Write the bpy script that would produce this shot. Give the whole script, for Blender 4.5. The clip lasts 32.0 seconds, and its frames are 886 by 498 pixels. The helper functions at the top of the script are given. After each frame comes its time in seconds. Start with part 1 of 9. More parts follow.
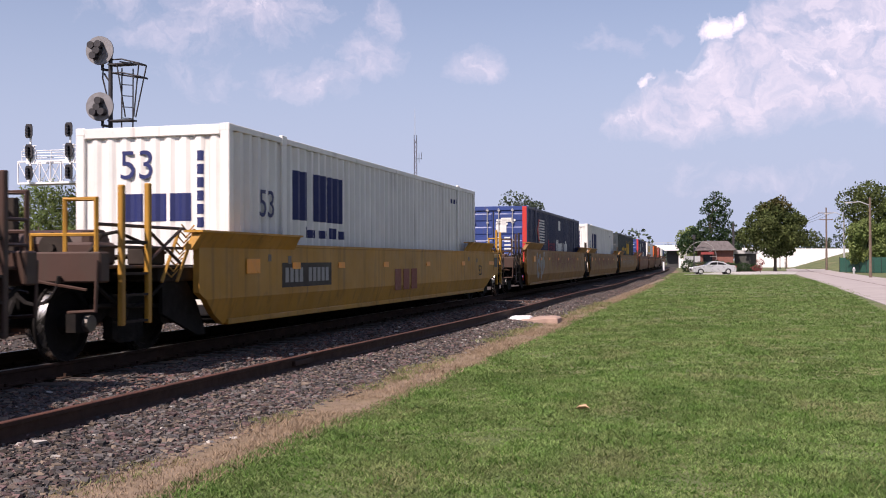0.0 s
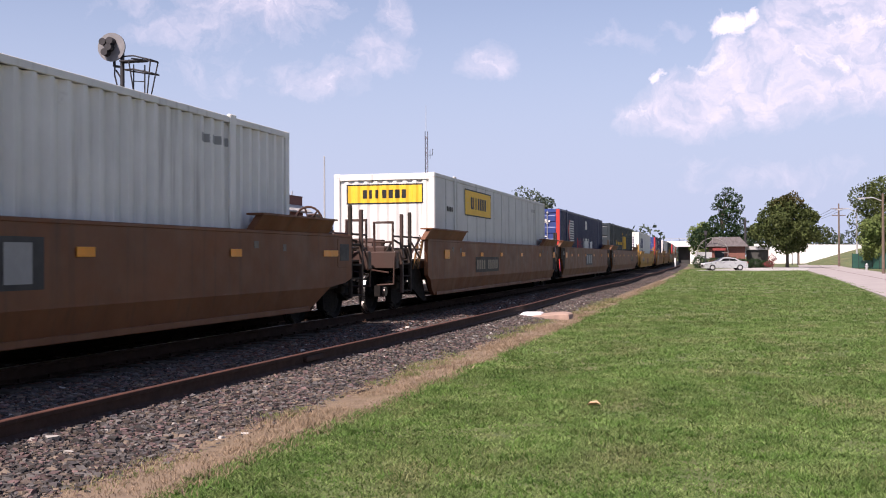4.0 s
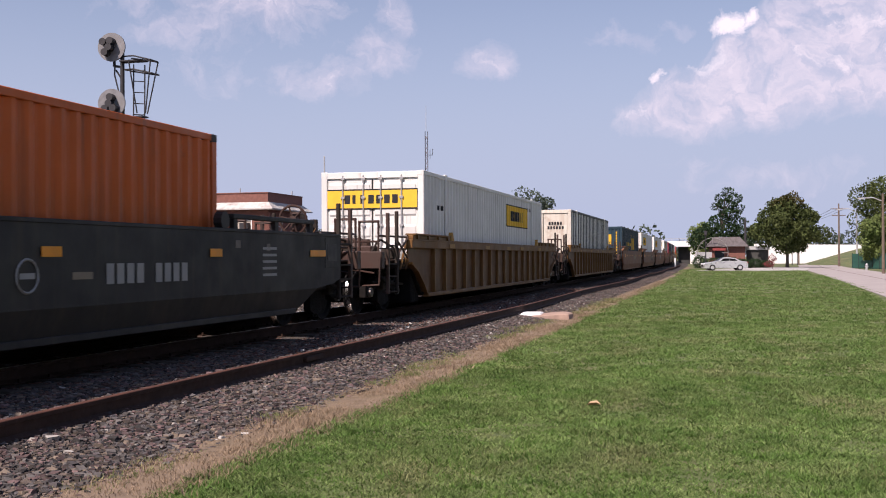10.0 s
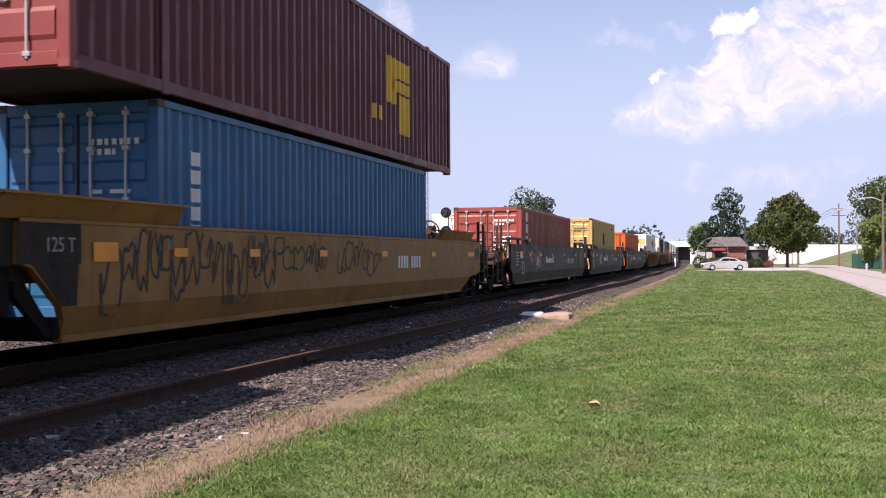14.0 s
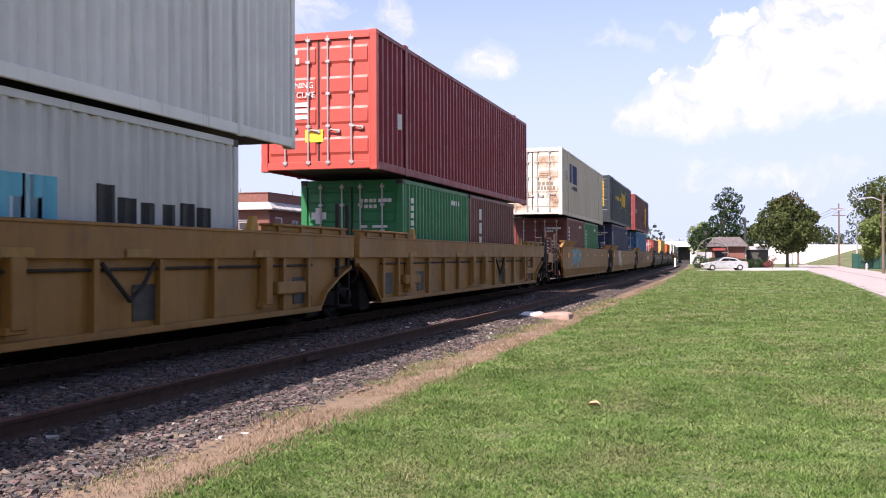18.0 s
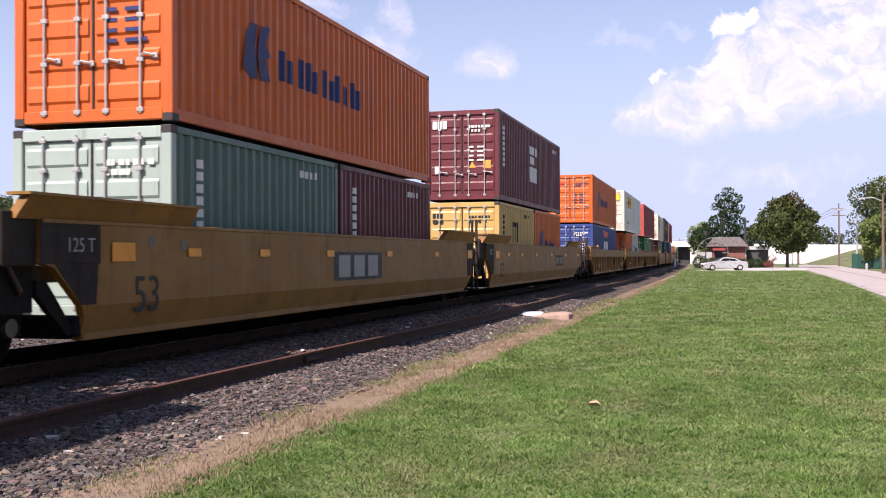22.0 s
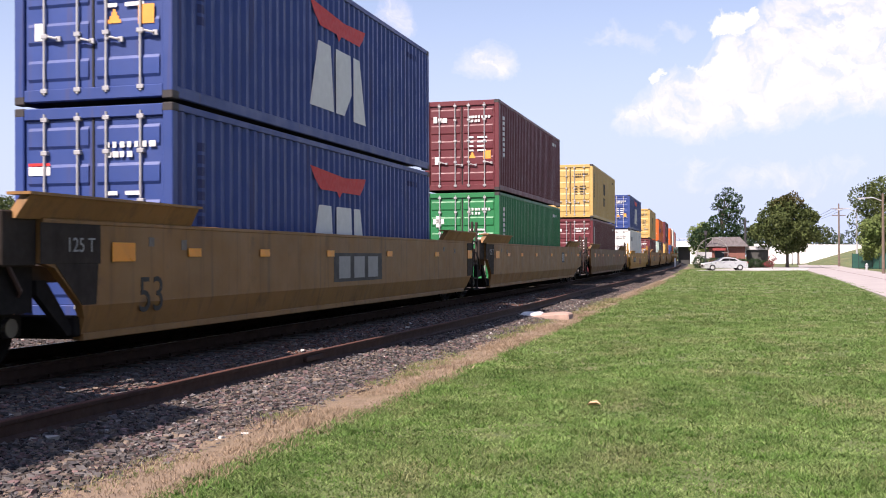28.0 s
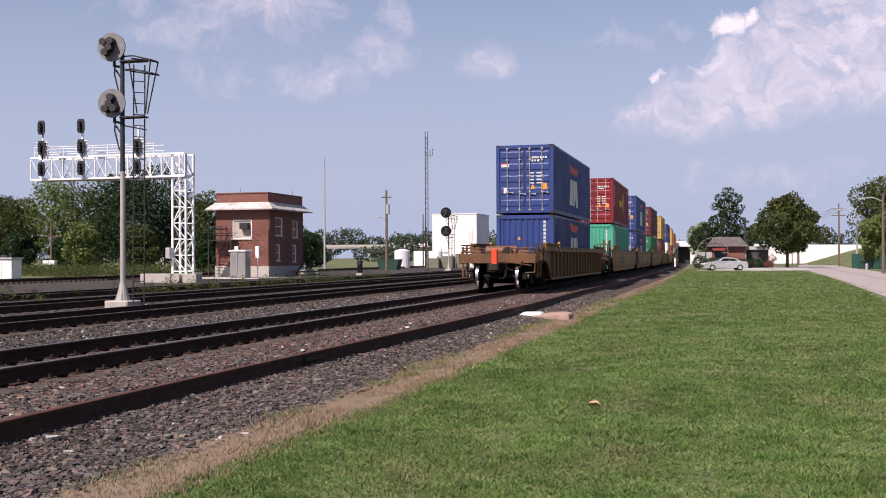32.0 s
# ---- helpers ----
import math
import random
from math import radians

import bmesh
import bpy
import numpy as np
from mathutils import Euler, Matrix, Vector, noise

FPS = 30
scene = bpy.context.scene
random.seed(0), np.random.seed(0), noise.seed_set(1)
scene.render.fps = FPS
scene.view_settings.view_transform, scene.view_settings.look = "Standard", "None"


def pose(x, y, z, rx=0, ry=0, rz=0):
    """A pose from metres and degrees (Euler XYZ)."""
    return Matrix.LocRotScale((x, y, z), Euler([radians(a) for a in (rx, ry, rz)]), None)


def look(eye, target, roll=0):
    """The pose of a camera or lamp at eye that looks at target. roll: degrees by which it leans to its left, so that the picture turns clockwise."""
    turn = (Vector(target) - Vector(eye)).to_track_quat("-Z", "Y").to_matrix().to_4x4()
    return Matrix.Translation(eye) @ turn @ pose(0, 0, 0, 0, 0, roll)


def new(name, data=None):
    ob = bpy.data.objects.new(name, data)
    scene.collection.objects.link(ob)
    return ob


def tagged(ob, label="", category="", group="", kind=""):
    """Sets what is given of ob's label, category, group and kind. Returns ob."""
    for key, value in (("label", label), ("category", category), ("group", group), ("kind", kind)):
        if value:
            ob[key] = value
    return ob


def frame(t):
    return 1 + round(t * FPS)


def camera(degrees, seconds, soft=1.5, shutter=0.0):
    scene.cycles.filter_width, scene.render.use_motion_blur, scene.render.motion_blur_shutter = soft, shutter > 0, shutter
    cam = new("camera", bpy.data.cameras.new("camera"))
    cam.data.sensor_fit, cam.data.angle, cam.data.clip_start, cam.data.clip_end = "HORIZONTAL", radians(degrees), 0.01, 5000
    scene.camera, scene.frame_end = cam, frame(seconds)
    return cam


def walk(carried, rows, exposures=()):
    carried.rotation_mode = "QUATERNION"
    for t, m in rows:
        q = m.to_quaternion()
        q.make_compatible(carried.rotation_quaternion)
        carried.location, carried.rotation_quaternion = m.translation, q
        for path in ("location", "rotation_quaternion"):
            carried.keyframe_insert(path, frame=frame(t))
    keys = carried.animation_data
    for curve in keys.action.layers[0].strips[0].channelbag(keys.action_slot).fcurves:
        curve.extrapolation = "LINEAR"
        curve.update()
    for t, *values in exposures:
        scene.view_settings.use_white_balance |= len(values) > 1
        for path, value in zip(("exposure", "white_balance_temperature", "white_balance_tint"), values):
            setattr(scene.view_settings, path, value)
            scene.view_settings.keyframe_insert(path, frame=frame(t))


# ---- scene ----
# ---------- camera and its path ----------
EYE = (0.0, 0.0, 1.169)
YAW, PITCH, ROLL = 15.479, 0.464, -0.268


def aim(dyaw, dpitch):
    a, b = radians(YAW + dyaw), radians(PITCH + dpitch)
    d = Vector((-math.sin(a) * math.cos(b), math.cos(a) * math.cos(b), math.sin(b)))
    return look(EYE, Vector(EYE) + d * 10, ROLL)


cam = camera(45.63, 32.0, soft=1.0, shutter=0.06)
walk(cam, [(0.0, aim(-0.60, 0.21)), (0.5, aim(-0.53, 0.11)), (0.75, aim(-0.36, 0.04)), (1.0, aim(-0.18, 0.0)),
           (1.5, aim(-0.075, -0.04)), (2.0, aim(0, 0)), (2.5, aim(0, 0)), (10.0, aim(0, 0)), (32.0, aim(0, 0))],
     [(0.0, 0.35, 6640, 25), (0.4, 0.18, 6640, 25), (1.0, 0.36, 6640, 25), (2.0, 0.54, 6640, 25), (3.0, 0.56, 6640, 25), (6.0, 0.36, 6640, 25), (7.0, 0.50, 6640, 25), (8.0, 0.56, 6640, 25), (9.0, 0.32, 6640, 25), (10.7, 0.25, 6640, 25), (12.0, 0.40, 6640, 25), (13.0, 0.46, 6640, 25), (14.2, 0.70, 6590, 25), (17.0, 0.82, 6490, 28), (18.0, 0.95, 6490, 27), (19.0, 0.86, 6490, 27), (20.0, 0.80, 6540, 26), (21.0, 0.66, 6540, 26), (22.0, 0.74, 6540, 26), (23.5, 0.76, 6590, 25), (24.0, 0.60, 6590, 25), (25.0, 0.56, 6640, 24), (28.0, 0.86, 6590, 24), (29.6, 0.84, 6590, 24), (30.0, 0.76, 6640, 24), (30.6, 0.92, 6590, 22), (31.0, 0.70, 6640, 23), (32.0, 0.20, 6640, 24)])

# ---------- light ----------
SUN_TO = Vector((-0.318, -0.79, 1.0)).normalized()
world = bpy.data.worlds.new("world")
scene.world = world
world.use_nodes = True


def build_world():
    nt = world.node_tree
    nt.nodes.clear()
    N, Lk = nt.nodes.new, nt.links.new
    out, bg = N("ShaderNodeOutputWorld"), N("ShaderNodeBackground")
    Lk(bg.outputs[0], out.inputs[0])
    sky = N("ShaderNodeTexSky")
    sky.sky_type = "NISHITA"
    sky.sun_disc = False
    sky.sun_elevation = math.asin(SUN_TO.z)
    sky.sun_rotation = math.atan2(SUN_TO.x, SUN_TO.y)
    sky.air_density, sky.dust_density, sky.ozone_density = 1.0, 0.8, 1.8
    tc = N("ShaderNodeTexCoord")
    sep = N("ShaderNodeSeparateXYZ")
    Lk(tc.outputs["Generated"], sep.inputs[0])

    def m(op, a, b=None, c=None, clamp=False):
        n = N("ShaderNodeMath")
        n.operation, n.use_clamp = op, clamp
        for i, v in enumerate((a, b, c)):
            if v is None:
                continue
            if isinstance(v, (int, float)):
                n.inputs[i].default_value = v
            else:
                Lk(v, n.inputs[i])
        return n.outputs[0]

    def warp(scale, seed):
        n = N("ShaderNodeTexNoise")
        n.noise_dimensions = "4D"
        n.inputs["Scale"].default_value, n.inputs["Detail"].default_value, n.inputs["Roughness"].default_value, n.inputs["W"].default_value = scale, 7, 0.62, seed
        Lk(tc.outputs["Generated"], n.inputs["Vector"])
        return m("SUBTRACT", n.outputs["Fac"], 0.5)

    az = m("MULTIPLY", m("ARCTAN2", m("MULTIPLY", sep.outputs[0], -1.0), sep.outputs[1]), 57.2958)
    el = m("MULTIPLY", m("ARCSINE", sep.outputs[2]), 57.2958)
    az = m("MULTIPLY_ADD", warp(9.0, 1.0), 7.5, az)
    el0 = el
    el = m("MULTIPLY_ADD", warp(11.0, 5.0), 5.0, el)
    comb = N("ShaderNodeCombineXYZ")
    Lk(az, comb.inputs[0]), Lk(el, comb.inputs[1])

    def noise_at(scale, detail, rough, dist=0.0):
        n = N("ShaderNodeTexNoise")
        n.inputs["Scale"].default_value, n.inputs["Detail"].default_value = scale, detail
        n.inputs["Roughness"].default_value, n.inputs["Distortion"].default_value = rough, dist
        Lk(comb.outputs[0], n.inputs["Vector"])
        return n.outputs["Fac"]

    big, fine = noise_at(0.22, 5, 0.55, 0.4), noise_at(0.75, 8, 0.62, 0.6)
    crisp = noise_at(1.1, 9, 0.66, 0.3)

    def heap(rows):
        """Soft mounds: azimuth to the left of the track, elevation, half width, half height, weight."""
        total = None
        for a0, e0, w, h, k in rows:
            du = m("MULTIPLY", m("SUBTRACT", az, a0), 1 / w)
            dv = m("MULTIPLY", m("SUBTRACT", el, e0), 1 / h)
            r2 = m("ADD", m("MULTIPLY", du, du), m("MULTIPLY", dv, dv))
            g = m("MULTIPLY", m("EXPONENT", m("MULTIPLY", r2, -0.9)), k)
            total = g if total is None else m("MAXIMUM", total, g)
        return total

    # pale veils of cloud
    veil = heap([(25.0, 13.4, 4.2, 1.7, 0.84), (22.6, 13.2, 2.4, 1.2, 0.70), (28.8, 11.9, 3.2, 1.3, 0.66), (31.5, 13.6, 2.6, 1.2, 0.5), (17.9, 12.8, 1.0, 1.4, 0.66), (18.9, 10.8, 2.0, 1.3, 0.74), (21.6, 9.5, 2.6, 1.1, 0.70),
                 (12.9, 10.4, 1.3, 0.95, 0.72), (5.4, 11.6, 1.5, 0.7, 0.52), (3.2, 12.0, 1.0, 0.5, 0.40), (27.0, 9.6, 4.2, 1.6, 0.36), (-2.0, 4.2, 5.0, 0.9, 0.44), (2.0, 5.0, 2.4, 0.7, 0.40)])
    # the broad bank that climbs away from the line of the track
    rise = m("MULTIPLY_ADD", m("SUBTRACT", m("MULTIPLY_ADD", az, -0.62, 11.7), el), 0.42, 0.40, clamp=True)
    foot = m("MULTIPLY_ADD", el, 0.55, -3.2, clamp=True)
    side = m("MULTIPLY", m("MULTIPLY_ADD", az, -0.9, 6.6, clamp=True), m("MULTIPLY_ADD", az, 0.06, 2.2, clamp=True))
    bank = m("MULTIPLY", m("MULTIPLY", rise, m("MULTIPLY_ADD", el, -0.05, 2.0, clamp=True)), m("MULTIPLY", foot, side))
    # brighter heaped heads
    puff = heap([(0.45, 12.0, 1.65, 0.95, 1.0), (-0.6, 12.5, 0.9, 0.6, 0.9), (3.8, 9.45, 0.62, 0.42, 0.80), (1.0, 10.2, 1.7, 0.8, 0.56), (-4.2, 9.8, 2.6, 0.9, 0.56), (-6.4, 12.0, 1.7, 0.7, 0.62), (4.6, 7.6, 2.4, 0.8, 0.50),
                 (-5.8, 8.0, 2.4, 0.7, 0.44), (12.9, 10.6, 0.8, 0.6, 0.42), (24.6, 13.6, 1.8, 0.7, 0.50), (19.0, 10.9, 1.0, 0.6, 0.44), (21.2, 9.6, 1.2, 0.5, 0.40)])
    # scattered fair-weather clouds over the rest of the sky
    far = m("MULTIPLY", m("MULTIPLY_ADD", big, 4.0, -2.1, clamp=True), m("MULTIPLY_ADD", el, 0.1, -1.5, clamp=True))
    rough = m("ADD", m("MULTIPLY_ADD", fine, 1.7, -0.85), m("MULTIPLY_ADD", crisp, 0.7, -0.35))
    form = m("MAXIMUM", veil, m("MULTIPLY", bank, 0.98))
    body = m("MULTIPLY_ADD", m("ADD", form, m("MULTIPLY", rough, m("MULTIPLY_ADD", form, 1.1, 0.14))), 1.05, -0.24, clamp=True)
    head = m("MULTIPLY_ADD", m("ADD", puff, m("MULTIPLY_ADD", crisp, 1.0, -0.5)), 2.2, -0.95, clamp=True)
    mask = m("MAXIMUM", m("MULTIPLY", body, 0.72), m("MULTIPLY", far, 0.18))
    mix = N("ShaderNodeMix")
    mix.data_type = "RGBA"
    Lk(mask, mix.inputs["Factor"])
    # horizon haze, a pale veil low over the land
    haze = N("ShaderNodeMix")
    haze.data_type = "RGBA"
    Lk(m("EXPONENT", m("MULTIPLY", m("MULTIPLY", el0, el0), -0.005)), haze.inputs["Factor"])
    Lk(sky.outputs[0], haze.inputs["A"])
    haze.inputs["B"].default_value = (4.25, 5.18, 6.75, 1)
    Lk(haze.outputs["Result"], mix.inputs["A"])
    tone = N("ShaderNodeMix")
    tone.data_type = "RGBA"
    Lk(m("ADD", m("MULTIPLY_ADD", fine, 2.6, -0.9), m("MULTIPLY_ADD", big, 1.6, -0.7), clamp=True), tone.inputs["Factor"])
    tone.inputs["A"].default_value, tone.inputs["B"].default_value = (7.0, 6.85, 7.9, 1), (8.7, 8.2, 8.9, 1)
    Lk(tone.outputs["Result"], mix.inputs["B"])
    top = N("ShaderNodeMix")
    top.data_type = "RGBA"
    Lk(m("MULTIPLY", head, 0.9), top.inputs["Factor"])
    Lk(mix.outputs["Result"], top.inputs["A"])
    top.inputs["B"].default_value = (10.6, 10.0, 10.4, 1)
    mix = top
    Lk(mix.outputs["Result"], bg.inputs[0])
    bg.inputs[1].default_value = 0.088


build_world()
sun_data = bpy.data.lights.new("sun", "SUN")
sun_data.energy, sun_data.angle, sun_data.color = 5.0, radians(0.53), (1.0, 0.93, 0.82)
sun = new("sun", sun_data)
sun.matrix_world = look(SUN_TO * 50, (0, 0, 0))

# ---------- materials ----------
MATS = {}


def srgb(r, g, b):
    f = lambda c: c / 12.92 if c <= 0.04045 else ((c + 0.055) / 1.055) ** 2.4
    return tuple(f(c / 255) for c in (r, g, b))


def material(name, color, rough=0.6, metal=0.0, vary=0.12, scale=3.0, dirt=0.0, dirt_color=(0.09, 0.06, 0.04), bump=0.0,
             bump_scale=60.0, streak=0.0, per_object=0.0, island=0.0, spec=0.5, color2=None, coarse=0.0, color3=None):
    """Painted, worn or natural surface: two scales of variation, stains, streaks and fine relief."""
    if name in MATS:
        return MATS[name]
    mt = bpy.data.materials.new(name)
    mt.use_nodes = True
    nt = mt.node_tree
    N, Lk = nt.nodes.new, nt.links.new
    bs = nt.nodes["Principled BSDF"]
    bs.inputs["Roughness"].default_value, bs.inputs["Metallic"].default_value = rough, metal
    bs.inputs["Specular IOR Level"].default_value = spec
    tc = N("ShaderNodeTexCoord")

    def tex(sc, detail, stretch=None, rough_=0.6):
        n = N("ShaderNodeTexNoise")
        n.inputs["Scale"].default_value, n.inputs["Detail"].default_value, n.inputs["Roughness"].default_value = sc, detail, rough_
        if stretch:
            mp = N("ShaderNodeMapping")
            mp.inputs["Scale"].default_value = stretch
            Lk(tc.outputs["Object"], mp.inputs[0]), Lk(mp.outputs[0], n.inputs["Vector"])
        else:
            Lk(tc.outputs["Object"], n.inputs["Vector"])
        return n.outputs["Fac"]

    def ramp(src, lo, hi, a=0.0, b=1.0):
        n = N("ShaderNodeMapRange")
        n.inputs[1].default_value, n.inputs[2].default_value, n.inputs[3].default_value, n.inputs[4].default_value = lo, hi, a, b
        Lk(src, n.inputs[0])
        return n.outputs[0]

    def mix(fac, a, b):
        n = N("ShaderNodeMix")
        n.data_type = "RGBA"
        for key, v in (("Factor", fac), ("A", a), ("B", b)):
            if isinstance(v, tuple):
                n.inputs[key].default_value = (*v[:3], 1)
            elif isinstance(v, (int, float)):
                n.inputs[key].default_value = v
            else:
                Lk(v, n.inputs[key])
        return n.outputs["Result"]

    base = color
    if color2:
        base = mix(ramp(tex(coarse or scale, 6), 0.38, 0.62), color, color2)
    if color3:
        base = mix(ramp(tex((coarse or scale) * 0.37, 7, (1.0, 0.55, 1.0)), 0.50, 0.70, 0, 0.75), base, color3)
    hsv = N("ShaderNodeHueSaturation")
    if isinstance(base, tuple):
        hsv.inputs["Color"].default_value = (*base, 1)
    else:
        Lk(base, hsv.inputs["Color"])
    val = ramp(tex(scale, 5), 0.25, 0.75, 1 - vary, 1 + vary)
    if per_object or island:
        if per_object:
            info = N("ShaderNodeObjectInfo")
            rnd, amp = info.outputs["Random"], per_object
        else:
            info = N("ShaderNodeNewGeometry")
            rnd, amp = info.outputs["Random Per Island"], island
        mul = N("ShaderNodeMath")
        mul.operation = "MULTIPLY"
        Lk(val, mul.inputs[0]), Lk(ramp(rnd, 0, 1, 1 - amp, 1 + amp), mul.inputs[1])
        val = mul.outputs[0]
    Lk(val, hsv.inputs["Value"])
    col = hsv.outputs[0]
    if dirt:
        col = mix(ramp(tex(1.3, 8, None, 0.7), 0.72 - 0.3 * dirt, 0.95 - 0.3 * dirt, 0, 0.85), col, dirt_color)
    if streak:
        col = mix(ramp(tex(2.2, 4, (3.0, 3.0, 0.12)), 0.62 - 0.12 * streak, 0.85, 0, 0.7), col, dirt_color)
    Lk(col, bs.inputs["Base Color"])
    Lk(ramp(tex(scale * 2.3, 4), 0.3, 0.7, max(0.05, rough - 0.1), min(1, rough + 0.12)), bs.inputs["Roughness"])
    if bump:
        bp = N("ShaderNodeBump")
        bp.inputs["Strength"].default_value, bp.inputs["Distance"].default_value = 0.6, bump
        Lk(tex(bump_scale, 4), bp.inputs["Height"]), Lk(bp.outputs[0], bs.inputs["Normal"])
    MATS[name] = mt
    return mt


RUST = (0.13, 0.055, 0.03)
M_STEEL = material("worn_steel", (0.16, 0.15, 0.14), 0.45, 0.7, 0.2, 6, dirt=0.5, dirt_color=RUST)
M_BLACK = material("grimy_black_steel", (0.013, 0.0115, 0.011), 0.8, 0.0, 0.3, 5, dirt=0.5, dirt_color=(0.04, 0.028, 0.02), bump=0.004, spec=0.15)
M_TREAD = material("polished_wheel_tread", (0.55, 0.54, 0.52), 0.25, 1.0, 0.1, 9)
M_RAILSIDE = material("rusty_rail_side", (0.045, 0.026, 0.019), 0.9, 0.0, 0.3, 4, dirt=0.6, dirt_color=(0.085, 0.045, 0.03), bump=0.003, spec=0.15)
M_SCALE = material("rust_scale", (0.15, 0.070, 0.050), 0.95, 0, 0.3, 12, island=0.6)
M_RAILTOP = material("rail_running_surface", (0.30, 0.28, 0.27), 0.35, 0.9, 0.15, 2)
# Loose rail's rust in two tones: head lightened for sun, sides darkened for shade.
M_RUSTTOP = material("rusty_sunlit_rail_head", (0.082, 0.029, 0.018), 0.95, 0.0, 0.35, 5, dirt=0.4, dirt_color=(0.055, 0.024, 0.017))
M_RUSTRAIL = material("rusty_shaded_loose_rail", (0.048, 0.022, 0.015), 0.85, 0.1, 0.3, 5, dirt=0.4, dirt_color=(0.06, 0.03, 0.02), bump=0.003)
M_TIE = material("weathered_tie", (0.075, 0.058, 0.046), 0.9, 0, 0.35, 7, per_object=0.2, bump=0.006, bump_scale=25, color2=(0.045, 0.036, 0.03))
M_BALLAST = material("crushed_stone", (0.094, 0.075, 0.065), 0.9, 0, 0.25, 9, island=0.8, bump=0.01, bump_scale=70)


def mixed_stone(mt):
    """Each stone takes one of a few quarry colours: grey, purplish, tan or dark."""
    nt = mt.node_tree
    geo, mul, fr, cr = [nt.nodes.new(k) for k in ("ShaderNodeNewGeometry", "ShaderNodeMath", "ShaderNodeMath", "ShaderNodeValToRGB")]
    mul.operation, fr.operation = "MULTIPLY", "FRACT"
    mul.inputs[1].default_value = 37.7
    cr.color_ramp.interpolation = "CONSTANT"
    tones = [(0.0, (0.086, 0.078, 0.074)), (0.36, (0.105, 0.068, 0.066)), (0.58, (0.098, 0.076, 0.062)), (0.76, (0.135, 0.105, 0.080)), (0.86, (0.060, 0.054, 0.055))]
    el = cr.color_ramp.elements
    while len(el) < len(tones):
        el.new(0.5)
    for e, (p, c) in zip(el, tones):
        e.position, e.color = p, (*c, 1)
    hue = [n for n in nt.nodes if n.type == "HUE_SAT"][0]
    nt.links.new(geo.outputs["Random Per Island"], mul.inputs[0])
    nt.links.new(mul.outputs[0], fr.inputs[0])
    nt.links.new(fr.outputs[0], cr.inputs[0])
    nt.links.new(cr.outputs[0], hue.inputs["Color"])


mixed_stone(M_BALLAST)
M_BED = material("ballast_bed", (0.056, 0.044, 0.038), 0.95, 0, 0.5, 14, bump=0.05, bump_scale=22, color2=(0.036, 0.028, 0.023), coarse=1.6)
M_RUSTDUST = material("rusty_ballast_debris", (0.112, 0.052, 0.037), 0.95, 0, 0.3, 12, bump=0.02, bump_scale=30, island=0.6)
M_CONCRETE = material("pale_concrete", (0.42, 0.39, 0.35), 0.85, 0, 0.15, 2.5, dirt=0.3, dirt_color=(0.2, 0.17, 0.14), bump=0.004, bump_scale=40)
M_SLAB = material("weathered_stone_slab", (0.36, 0.25, 0.20), 0.85, 0, 0.25, 3.0, dirt=0.4, dirt_color=(0.22, 0.15, 0.12), bump=0.02, bump_scale=12)
M_WHITEPAINT = material("white_paint", (0.80, 0.80, 0.80), 0.6, 0, 0.06, 2, dirt=0.15, dirt_color=(0.45, 0.42, 0.38))
M_WHITEWALL = material("sunlit_white_wall", (0.80, 0.79, 0.77), 0.8, 0, 0.05, 0.5)
M_GALV = material("galvanised_steel", (0.50, 0.50, 0.50), 0.5, 0.4, 0.12, 5, dirt=0.2, dirt_color=(0.25, 0.22, 0.2))
M_SILVERPAINT = material("aluminium_paint", (0.52, 0.50, 0.48), 0.5, 0.2, 0.12, 3, dirt=0.3, dirt_color=(0.25, 0.2, 0.16))
M_BRICK = material("red_brick_wall", (0.205, 0.086, 0.066), 0.85, 0, 0.22, 4, dirt=0.4, dirt_color=(0.12, 0.06, 0.05), bump=0.006, bump_scale=20, island=0.2)
M_BRICKBIT = material("red_brick", (0.215, 0.090, 0.068), 0.85, 0, 0.18, 9, island=0.32, dirt=0.25, dirt_color=(0.10, 0.05, 0.04))
M_WOODPOLE = material("weathered_pole", (0.15, 0.11, 0.085), 0.9, 0, 0.3, 3, bump=0.008, streak=0.5)
M_ASPHALT = material("pale_worn_asphalt", (0.36, 0.32, 0.305), 0.9, 0, 0.14, 0.6, bump=0.006, bump_scale=45, dirt=0.2, dirt_color=(0.2, 0.18, 0.17))
M_GLASS = material("dark_window_glass", (0.02, 0.025, 0.03), 0.08, 0, 0.1, 1)
M_DARKGREEN = material("dark_green_fence_slat", (0.02, 0.09, 0.065), 0.6, 0, 0.15, 2)
M_GREENBIN = material("green_dumpster_paint", (0.012, 0.05, 0.035), 0.5, 0, 0.15, 2, dirt=0.3)
M_GROUND = material("lawn_soil", (0.080, 0.112, 0.034), 0.95, 0, 0.3, 0.35, color2=(0.130, 0.140, 0.056), coarse=1.6, color3=(0.19, 0.165, 0.085), bump=0.03, bump_scale=9)
M_STRAW = material("dry_strip_soil", (0.21, 0.155, 0.11), 0.95, 0, 0.3, 5, color2=(0.19, 0.14, 0.085), coarse=1.3, bump=0.03, bump_scale=20)
M_STRAWBLADE = material("dry_grass_blade", (0.265, 0.195, 0.13), 0.85, 0, 0.2, 4, island=0.35)
M_BARK = material("tree_bark", (0.09, 0.07, 0.055), 0.95, 0, 0.3, 6, bump=0.03, bump_scale=12)


